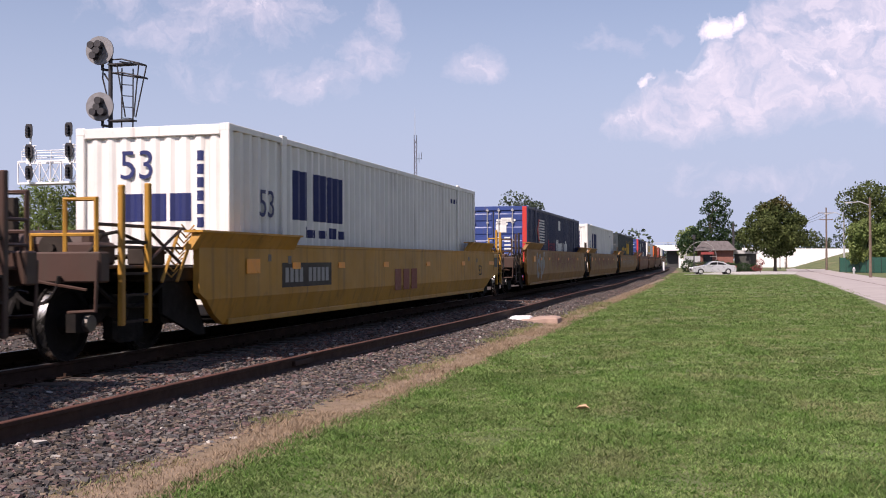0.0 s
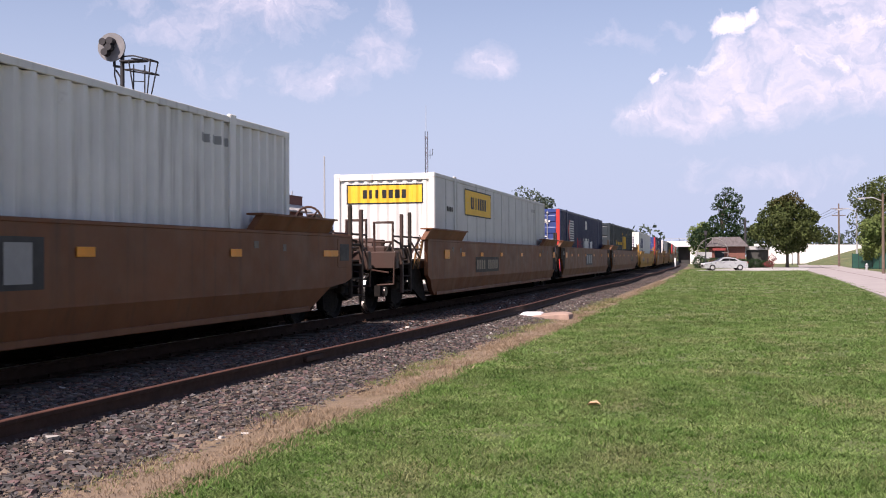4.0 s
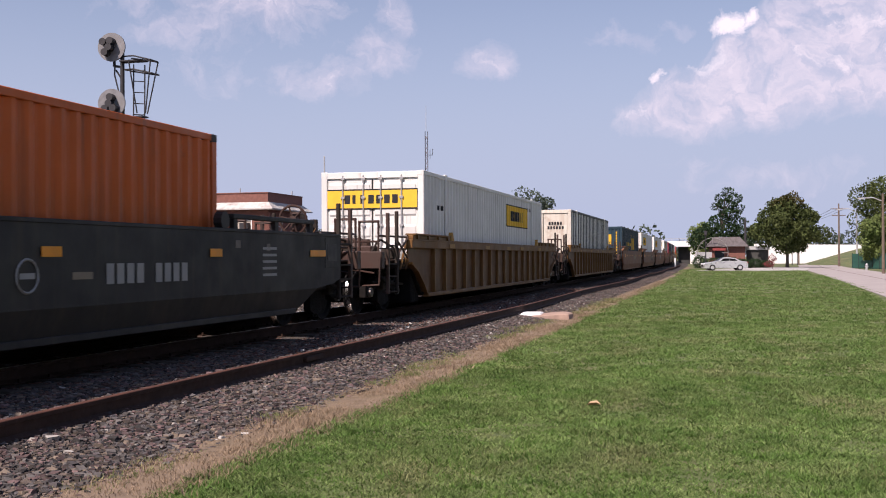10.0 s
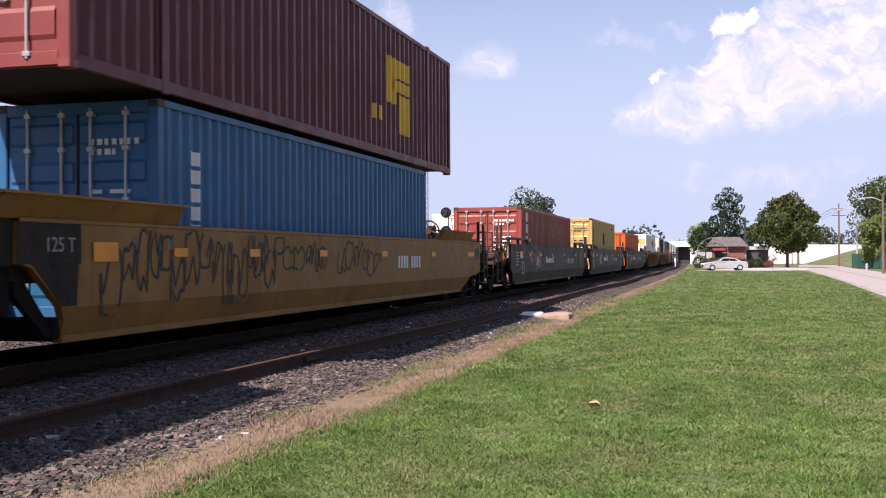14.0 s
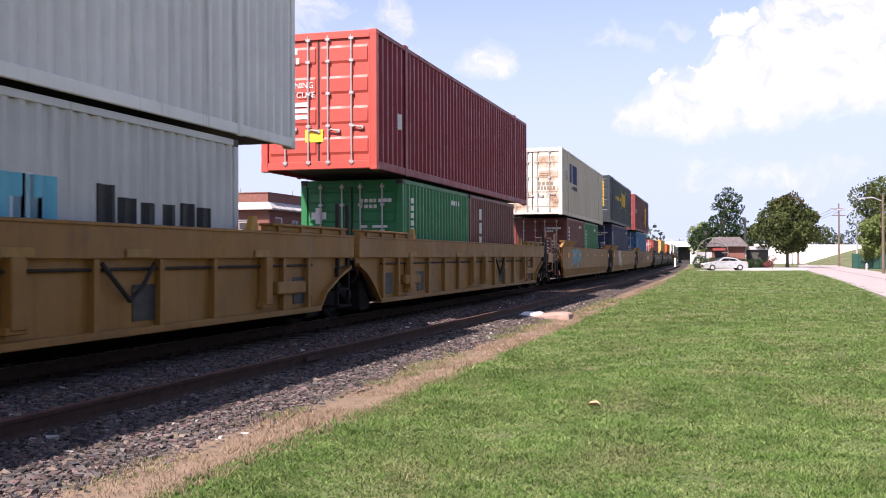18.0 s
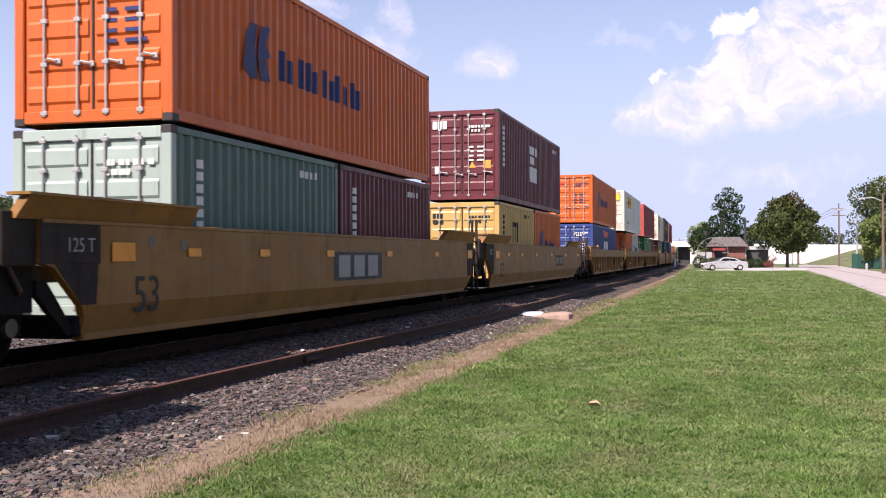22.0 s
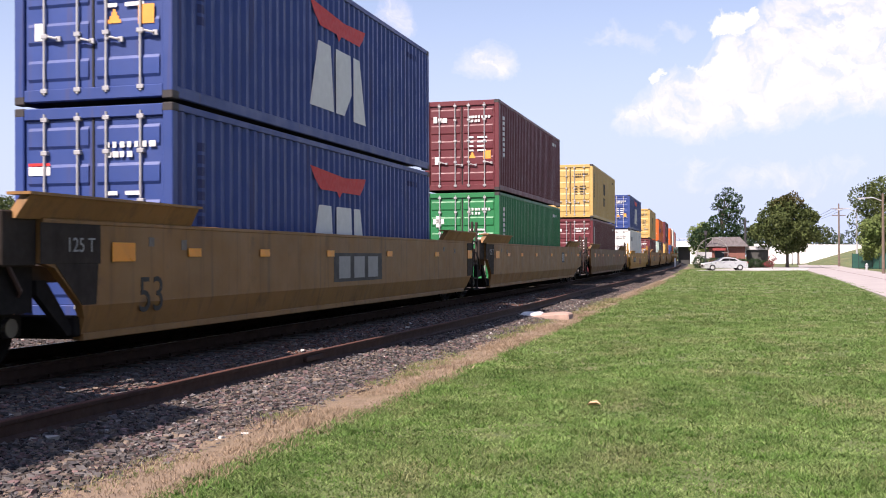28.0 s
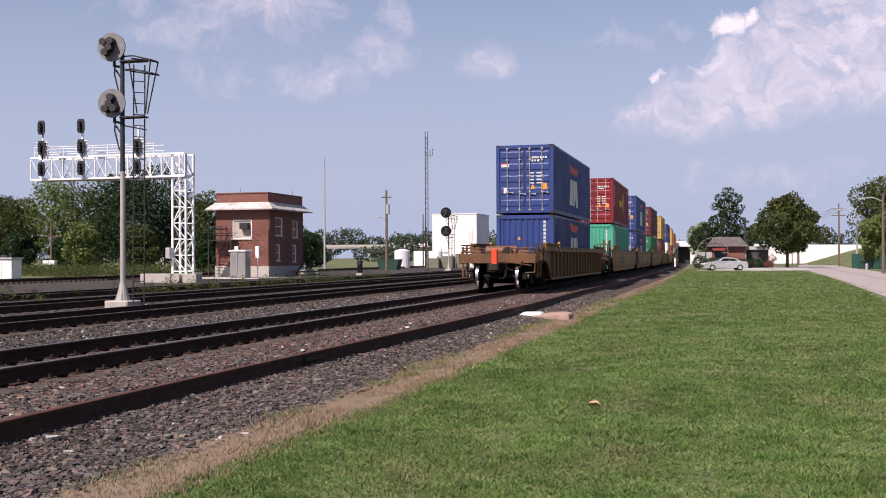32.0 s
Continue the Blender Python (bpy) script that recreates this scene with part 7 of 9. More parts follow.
def grey_box(length=L20, h=STD):
    b = Box("light grey corrugated steel shipping container with blue square emblem", length, h, "grey", "door", "iso")
    b.mark([(0, 0, 0.95, 0.95)], 0.75, h * 0.30, "sky", "emblem_square").mark([(0.0, 0, 0.5, 0.24), (0.14, -0.2, 0.36, 0.5)], 0.97, h * 0.48, "white", "star_emblem")
    block_mark(b, 6, 2.45, h * 0.42, 2.9, 0.62, "black", gap=0.25, name="name_mark")
    block_mark(b, 7, 2.45, h * 0.16, 2.9, 0.3, "black", gap=0.3, name="name_mark")
    return b


# ----- well cars -----


def carpaint(name, rgb, dirt, streak=0.5, rust=(0.045, 0.033, 0.022)):
    return material("car_paint_" + name, tuple(c * 0.85 for c in srgb(*rgb)), 0.6, 0, 0.22, 0.8, dirt=dirt, dirt_color=rust, streak=min(1.0, streak + 0.35), bump=0.002, bump_scale=7)


CP = {"yellow": carpaint("yellow", (188, 138, 48), 0.35), "ochre": carpaint("ochre", (152, 106, 42), 0.66, 0.4, (0.12, 0.053, 0.017)), "umber": carpaint("umber", (146, 106, 56), 0.5, 0.4), "brown": carpaint("brown", (122, 74, 42), 0.4, 0.35), "grey": carpaint("dark_grey", (29, 30, 33), 0.4), "dusk": carpaint("sooty_ochre", (114, 78, 36), 0.66, 0.5, (0.075, 0.034, 0.012)),
      "tail": carpaint("rust_orange", (118, 79, 50), 0.65, 0.85), "rust": carpaint("rust", (72, 49, 40), 0.65, 0.8), "shaded_sheet": carpaint("shade_darkened_brown_sheet", (106, 68, 30), 0.66, 0.7, (0.050, 0.024, 0.010)), "old": carpaint("old_yellow", (124, 85, 36), 0.66, 0.5, (0.085, 0.038, 0.014))}
M_REFL = material("orange_reflector", srgb(236, 150, 30), 0.35)
M_OLDREFL = material("faded_reflector", (0.30, 0.16, 0.03), 0.6, 0, 0.3, 6, dirt=0.5)
M_GRIME = material("oily_brown_grime", (0.036, 0.028, 0.023), 0.8, 0.0, 0.35, 4, dirt=0.5, dirt_color=(0.016, 0.012, 0.011), streak=0.5, bump=0.003, spec=0.2)
M_NOTICE = material("faded_notice", (0.16, 0.14, 0.12), 0.7, 0, 0.3, 9, dirt=0.4)
M_OLDPLATE = material("faded_number_panel", (0.040, 0.032, 0.026), 0.7, 0, 0.25, 3, dirt=0.5, dirt_color=(0.09, 0.06, 0.035))
M_PLATE = material("dark_number_panel", (0.03, 0.03, 0.032), 0.6)


WHEEL_R = 0.457


def wheelset(parent, y, which):
    """Two wheels on an axle, turning as the train rolls."""
    key = ("wheelset", which)
    if key not in CACHE:
        ws = new("wheelset")
        g = Geo()
        for s in (-1, 1):
            g.lathe([(s * 0.64, 0.10), (s * 0.68, 0.12), (s * 0.68, 0.37), (s * 0.66, 0.40), (s * 0.665, WHEEL_R + 0.028), (s * 0.69, WHEEL_R + 0.026), (s * 0.70, WHEEL_R - 0.001)], (0, 0, 0), 28)
            g.lathe([(s * 0.80, WHEEL_R - 0.006), (s * 0.80, 0.39), (s * 0.75, 0.36), (s * 0.75, 0.14), (s * 0.83, 0.11), (s * 0.83, 0.0)], (0, 0, 0), 28)
        g.cyl((-1.02, 0, 0), (1.02, 0, 0), 0.075, n=12)
        me = g.mesh("axle", M_BLACK)
        CACHE[key] = me
        for s in (-1, 1):
            CACHE["tread", s] = Geo().lathe([(s * 0.70, WHEEL_R), (s * 0.80, WHEEL_R - 0.004)], (0, 0, 0), 28).mesh("tread", M_TREAD, True)
        bpy.data.objects.remove(ws)
    ws = new("wheelset", CACHE[key])
    ws.parent = parent
    for s in (-1, 1):
        tr = new("tread", CACHE["tread", s])
        tr.parent = ws
        tagged(tr, "bright polished wheel tread")
    ws.location = (0, y, WHEEL_R)
    if ("roll", which) in CACHE:
        ws.rotation_mode = "QUATERNION"
        src = CACHE["roll", which]
        ROLLERS.append((ws, src))
    else:
        CACHE["roll", which] = ws
        ROLL_MASTERS.append((ws, y))
    return ws


ROLLERS, ROLL_MASTERS = [], []


def sideframe(s):
    g = Geo()
    if True:
        x0, x1 = s * 0.93, s * 1.06
        lo, hi = min(x0, x1), max(x0, x1)
        g.prism([(-1.12, 0.36), (-1.12, 0.58), (-0.75, 0.62), (-0.42, 0.76), (0.42, 0.76), (0.75, 0.62), (1.12, 0.58), (1.12, 0.36), (0.85, 0.34), (0.5, 0.52), (0.36, 0.52), (0.36, 0.24), (0.2, 0.17), (-0.2, 0.17), (-0.36, 0.24), (-0.36, 0.52), (-0.5, 0.52), (-0.85, 0.34)], 0, lo, hi)
    return g


def truck(parent, y, big=True):
    """A two-axle truck with side frames, springs and bolster."""
    tk = part("truck", cached(("truck",), lambda: Geo().box(-0.95, 0.95, -0.2, 0.2, 0.5, 0.72, 0.03), M_BLACK), M_BLACK, parent, "grimy black truck", at=(0, y, 0))
    for s in (-1, 1):
        part("side_frame", cached(("side_frame", s), lambda: sideframe(s), M_BLACK), M_BLACK, tk)
    g = cached(("springs",), spring_geo, M_BLACK)
    tagged(part("springs", g, M_BLACK, tk), kind="stuff")
    for s in (-1, 1):
        for yy in (-0.89, 0.89):
            part("bearing_cap", cached(("bearing_cap",), lambda: Geo().cyl((-0.06, 0, 0), (0.06, 0, 0), 0.11, 0.10, 14), M_STEEL), M_STEEL, tk, at=(s * 1.06, yy, WHEEL_R))
    for k, dy in (("f", 0.89), ("r", -0.89)):
        wheelset(tk, dy, k)
    return tk


def spring_geo():
    g = Geo()
    for s in (-1, 1):
        for yy in (-0.23, -0.08, 0.07, 0.22):
            for k in range(5):
                g.ring((s * 1.0, yy, 0.24 + k * 0.055), (0, 0.15, 1), 0.055, 0.016, 10, 5)
    return g


def smooth_side(s, z_top, rear, front):
    """Plate side of a well: upright above the crease, drawn in below it, ends cut back at the trucks."""
    th, zc = 0.09, 0.66
    ends = {"inner_rear": [(-9.2, z_top), (-9.2, 1.13), (-9.0, 1.08), (-8.52, zc), (-8.42, 0.52), (-8.40, 0.29)], "outer_rear": [(-9.4, z_top), (-9.4, 0.76), (-9.25, 0.68), (-9.2, zc), (-8.85, 0.44), (-8.5, 0.29)],
            "inner_front": [(9.22, z_top), (9.22, 1.0), (9.2, 0.8), (9.12, zc), (8.95, 0.45), (8.7, 0.29)], "outer_front": [(10.42, z_top), (10.42, 0.80), (10.1, 0.72), (9.35, zc), (8.95, 0.44), (8.6, 0.29)]}
    outer = lambda z: HW if z >= zc else HW - 0.11 * (zc - z) / 0.37
    a, b = ends[rear], ends[front]
    pts = a + b[::-1]
    n = len(pts)
    vs = [(s * outer(z), y, z) for y, z in pts] + [(s * (outer(z) - th), y, z) for y, z in pts]
    fs = []
    for face in ((0, 1, 2, 3, 8, 9, 10, 11), (3, 4, 5, 6, 7, 8)):
        fs += [face, tuple(n + i for i in face)[::-1]]
    fs += [(i, (i + 1) % n, n + (i + 1) % n, n + i) for i in range(n)]
    return Geo().add(vs, fs)


def rib_poly(zc):
    """Outline of a ribbed side, drawn up in curves over the trucks."""
    return [(-9.7, zc), (-9.65, 1.02), (-9.2, 0.86), (-8.75, 0.58), (-8.4, 0.30), (8.7, 0.30), (9.0, 0.56), (9.6, 0.80), (10.2, 0.98), (10.3, zc)]


def well_unit(car, yc, kind, paint_key, marks=(), rear="outer_rear", front="outer_front"):
    """One container well: two sides, floor, bulkheads, guides, reflectors."""
    c = CP[paint_key]
    R_ = lambda nm, key, mk, mat, lab="", at=(0, 0, 0): part(nm, cached((nm, kind) + key, mk, mat), mat, car, lab, (at[0], at[1] + yc, at[2]))
    zt = 1.44 if kind == "smooth_low" else 1.58
    smooth = kind.startswith("smooth")
    y0, y1 = ({"inner_rear": -9.2, "outer_rear": -9.4}[rear], {"inner_front": 9.22, "outer_front": 10.42}[front]) if smooth else (-9.7, 10.3)
    if smooth:
        for s in (-1, 1):
            R_("side_sill", (s, rear, front), lambda: smooth_side(s, zt, rear, front), c)
            R_("top_chord", (s, rear, front), lambda: Geo().box(*sorted((s * (HW - 0.16), s * (HW + 0.012))), y0, y1, zt - 0.035, zt + 0.015, 0.008), c)
            R_("weld_seam", (s,), lambda: Geo().box(*sorted((s * (HW - 0.01), s * (HW + 0.004))), -8.5, 9.1, 0.655, 0.667), c)
            R_("bottom_flange", (s,), lambda: Geo().box(*sorted((s * (HW - 0.20), s * (HW - 0.065))), -8.4, 8.6, 0.272, 0.355, 0.008), c)
        if rear == "outer_rear":
            # black plates added to keep the gap beside the truck dark
            for s in (-1, 1):
                R_("truck_apron", (s,), lambda: Geo().prism([(-9.95, 0.50), (-8.98, 0.16), (-8.74, 0.16), (-9.02, 0.62), (-9.3, 0.92), (-9.95, 0.92)], 0, *sorted((s * (HW - 0.30), s * (HW - 0.24)))), M_BLACK)
        if rear == "inner_rear":
            R_("end_plate", (-1,), lambda: Geo().box(HW + 0.001, HW + 0.012, -9.24, -8.18, 1.12, 1.55, 0.003), M_GRIME, "grimy dark end plate")
            R_("end_gusset_plate", (-1,), lambda: Geo().prism([(-9.0, 1.12), (-8.52, 0.67), (-8.26, 0.67), (-8.22, 1.12)], 0, HW + 0.001, HW + 0.008), M_GRIME)
            for s in (-1, 1):
                R_("end_wall", (s,), lambda: Geo().box(*sorted((s * (HW - 0.16), s * (HW - 0.06))), -9.75, -9.21, 1.10, 1.66, 0.015), M_GRIME, "grimy end wall over the truck")
                R_("truck_shroud", (s,), lambda: Geo().prism([(-9.75, 0.62), (-9.12, 0.62), (-9.12, 1.09), (-9.75, 1.09)], 0, *sorted((s * (HW - 0.24), s * (HW - 0.18)))), M_BLACK)
            lettering(car, "125 T", 0.22, DECAL["grey"], yc - 8.55, 1.25, HW + 0.014)
        if front == "inner_front":
            R_("end_plate", (1,), lambda: Geo().box(HW + 0.001, HW + 0.012, 8.70, 9.235, 0.68, 1.56, 0.003), M_GRIME, "grimy dark end plate")
        elif paint_key != "old":
            R_("hatch_plate", (), lambda: Geo().box(HW + 0.001, HW + 0.012, 9.80, 10.25, zt - 0.46, zt - 0.16, 0.003), M_PLATE)
            R_("hatch_frame", (), lambda: Geo().box(HW + 0.001, HW + 0.008, 9.70, 10.36, zt - 0.58, zt - 0.06, 0.003), c)
    else:
        deep = kind == "ribbed_deep"
        zc = 1.17 if deep else 1.38
        for s in (-1, 1):
            # on old cars the recessed sheet is coloured darker for shade between ribs
            R_("side_sheet", (s,), lambda: Geo().prism(rib_poly(zc), 0, *sorted((s * (HW - 0.13), s * (HW - 0.10)))), CP["shaded_sheet"] if paint_key == "old" else c)
            R_("end_flange", (s,), lambda: arch_flange(s), c)
            R_("top_chord", (s,), lambda: Geo().box(*sorted((s * (HW - 0.18), s * HW)), y0, y1, zc, 1.57, 0.012).box(*sorted((s * (HW - 0.16), s * (HW + 0.02))), y0, y1, 1.545, 1.585, 0.006), c)
            R_("bottom_chord", (s,), lambda: Geo().box(*sorted((s * (HW - 0.16), s * (HW - 0.0))), -8.4, 8.7, 0.26, 0.35, 0.01), c)
            for y in ((-8.2, -7.2, -4.9, -3.5, -2.1, 2.1, 3.5, 4.9, 7.2, 8.2) if deep else [k * 1.02 + 0.4 for k in range(-8, 9) if -8.3 < k * 1.02 + 0.4 < 8.7]):
                R_("rib", (s,), lambda: Geo().prism([(-0.06, 0.35), (0.06, 0.35), (0.05, zc), (-0.05, zc)], 0, *sorted((s * (HW - 0.10), s * (HW - 0.015)))), c, at=(0, y, 0))
            if deep:
                for y in (-6.5, -0.7, 0.7, 6.5):
                    R_("long_post", (s,), lambda: Geo().box(*sorted((s * (HW - 0.10), s * (HW + 0.05))), -0.11, 0.11, 0.46, zc + 0.02, 0.015).box(*sorted((s * (HW - 0.10), s * (HW + 0.02))), -0.17, 0.17, 0.42, 0.50, 0.01), c, at=(0, y, 0))
                for y in (-6.3, 7.4):
                    R_("step_box", (s,), lambda: Geo().box(*sorted((s * (HW - 0.1), s * (HW + 0.03))), -0.55, 0.55, 0.60, 0.80, 0.02), c, at=(0, y, 0))
                R_("side_pipe", (s,), lambda: Geo().tube([(s * (HW - 0.06), -8.3, 1.05), (s * (HW - 0.06), 8.4, 1.05)], 0.02, 6), M_GRIME)
                for y in (-7.7, -5.4, 3.2, 7.95):
                    R_("dark_panel", (s,), lambda: Geo().box(*sorted((s * (HW - 0.10), s * (HW - 0.088))), -0.26, 0.26, 0.42, 0.86), M_PLATE, at=(0, y, 0))
                R_("hanging_hose", (s,), lambda: Geo().tube([(s * (HW - 0.02), 2.2, 1.12), (s * (HW - 0.02), 2.45, 0.92), (s * (HW - 0.02), 2.77, 0.68), (s * (HW - 0.02), 3.05, 0.84), (s * (HW - 0.02), 3.32, 1.12)], 0.028, 6), M_GRIME)
        # black blocks added behind the arches to hide lit ground and keep them dark
        for e in (-1, 1):
            R_("truck_bay", (e,), lambda: Geo().box(-HW + 0.22, HW - 0.22, *sorted((e * 8.52, e * 9.08)), 0.14, 1.0, 0.03), M_BLACK)
    R_("well_floor", (), lambda: Geo().box(-1.38, 1.38, -8.4, 8.4, 0.285, 0.335), M_UNDER)
    for e in (-1, 1):
        low = 0.36 if smooth and rear == "outer_rear" else 0.55
        R_("bulkhead", (e, low), lambda: Geo().box(-1.40, 1.40, *sorted((e * 8.35, e * 8.50)), 0.32, low, 0.02), M_BLACK)
        if e < 0 and rear == "outer_rear":
            R_("end_bulkhead", (smooth,), lambda: Geo().box(-1.38, 1.38, -8.62, -8.52, 0.64 if smooth else 0.50, 1.14, 0.01), M_BLACK)
        R_("end_deck", (e,), lambda: Geo().box(-1.30, 1.30, *sorted((e * 8.5, e * 10.1)), 0.92, 1.12, 0.02).box(-0.35, 0.35, *sorted((e * 8.6, e * 10.2)), 0.62, 0.95, 0.03), M_GRIME)
        for s in (-1, 1):
            R_("container_guide", (e, s, paint_key == "grey"), lambda: guide(e, s, zt - (0.10 if kind == "smooth_low" and e < 0 else 0), paint_key == "grey") if smooth else low_guide(e, s, zt), c)
            R_("end_gusset", (e, s), lambda: Geo().prism([(e * 8.42, 0.34), (e * 8.58, 0.34), (e * 9.1, 0.80), (e * 9.1, 0.95), (e * 8.95, 0.95)], 0, *sorted((s * (HW - 0.22), s * (HW - 0.14)))), M_BLACK)
            if not smooth:
                R_("guide_bracket", (e, s), lambda: Geo().prism([(e * 5.95, 1.585), (e * 6.25, 1.585), (e * 6.2, 1.80), (e * 6.08, 1.80)], 0, *sorted((s * (HW - 0.10), s * (HW - 0.02)))), CP["yellow"], "yellow corner bracket")
    if smooth:
        spots = [(-7.72, 0.24, 0.11), (8.95 if front == "inner_front" else 9.35, 0.24 if front == "inner_front" else 0.34, 0.11 if front == "inner_front" else 0.055)] + [(y, 0.17, 0.055) for y in (-6.05, -3.9, -1.2, 2.1, 5.7)]
    else:
        spots = [(y, 0.26, 0.05) for y in (-6.3, -2.3, 0.7, 2.9, 6.3)]
    for y, w, h in spots:
        part("reflector", cached(("reflector", w, h), lambda: Geo().box(0, 0.006, -w, w, -h, h, 0.002), M_REFL), M_REFL if smooth else M_OLDREFL, car, "", (HW + (0.013 if smooth else 0.02), yc + y, (zt - 0.33) if smooth else zc + 0.07))
    if smooth:
        for k, y in enumerate((-7.1, -6.3, 6.4, 7.4)):
            part("notice_plate", cached(("notice_plate", k % 3), lambda: Geo().box(0, 0.004, -0.06 - 0.02 * (k % 3), 0.06, -0.06, 0.05 + 0.02 * (k % 2)), M_NOTICE), M_NOTICE, car, "", (HW + 0.001, yc + y, zt - 0.2 - 0.04 * (k % 2)))
        if kind == "smooth_low":
            lettering(car, "53", 0.42, DECAL["black"], yc + 7.82, 0.76)
    for m_ in marks:
        m_(car, yc)


def arch_flange(s):
    """Turned-out edge that follows the curves of a ribbed side over the trucks."""
    g = Geo()
    x0, x1 = sorted((s * (HW - 0.14), s * (HW - 0.01)))
    p = rib_poly(1.17)
    for run in (p[1:5], p[5:9]):
        for (a, b), (c_, d) in zip(run, run[1:]):
            g.add([(x, y, z) for x in (x0, x1) for y, z in ((a, b), (c_, d), (c_, d + 0.05), (a, b + 0.05))], [(0, 1, 2, 3), (4, 7, 6, 5), (0, 4, 5, 1), (3, 2, 6, 7), (0, 3, 7, 4), (1, 5, 6, 2)])
    return g


def low_guide(e, s, zt):
    """Low stepped guide plate on the chord of a ribbed well."""
    y0, y1 = (6.6, 9.9) if e > 0 else (-9.6, -6.4)
    x = s * (HW - 0.01)
    g = Geo().box(*sorted((x - s * 0.14, x)), y0, y1, zt + 0.005, zt + 0.09, 0.01).box(*sorted((x - s * 0.20, x + s * 0.05)), y0 + 0.05, y1 - 0.05, zt + 0.09, zt + 0.13, 0.01)
    for k in range(4):
        y = y0 + 0.3 + k * (y1 - y0 - 0.6) / 3
        g.box(*sorted((x - s * 0.1, x + s * 0.04)), y - 0.05, y + 0.05, zt, zt + 0.11)
    return g


def guide(e, s, zt, thin=False):
    """Sloped loading guide that stands up along the top of the well near its end."""
    g = Geo()
    y0, y1 = (6.3, 9.3) if e > 0 else (-9.6, -6.1)
    x = s * (HW - 0.02)
    if thin:
        g.box(*sorted((x - s * 0.12, x)), y0, y1, zt + 0.16, zt + 0.23, 0.01)
        for y in (y0 + 0.1, (y0 + y1) / 2, y1 - 0.1):
            g.box(*sorted((x - s * 0.10, x - s * 0.02)), y - 0.06, y + 0.06, zt, zt + 0.17)
        return g.cyl((x - s * 0.10, -e * 0.3 + (y1 if e < 0 else y0), zt + 0.12), (x + s * 0.02, -e * 0.3 + (y1 if e < 0 else y0), zt + 0.12), 0.13, n=12)
    vs = [(x, y0, zt), (x, y1, zt), (x + s * 0.15, y1 - 0.05, zt + 0.24), (x + s * 0.15, y0 + 0.05, zt + 0.24)]
    vs += [(v[0] - s * 0.12, v[1], v[2]) for v in vs]
    g.add(vs, [(0, 1, 2, 3), (4, 7, 6, 5), (0, 3, 7, 4), (1, 5, 6, 2), (3, 2, 6, 7), (0, 4, 5, 1)])
    g.box(*sorted((x - s * 0.10, x + s * 0.18)), y0, y1, zt + 0.235, zt + 0.265)
    return g


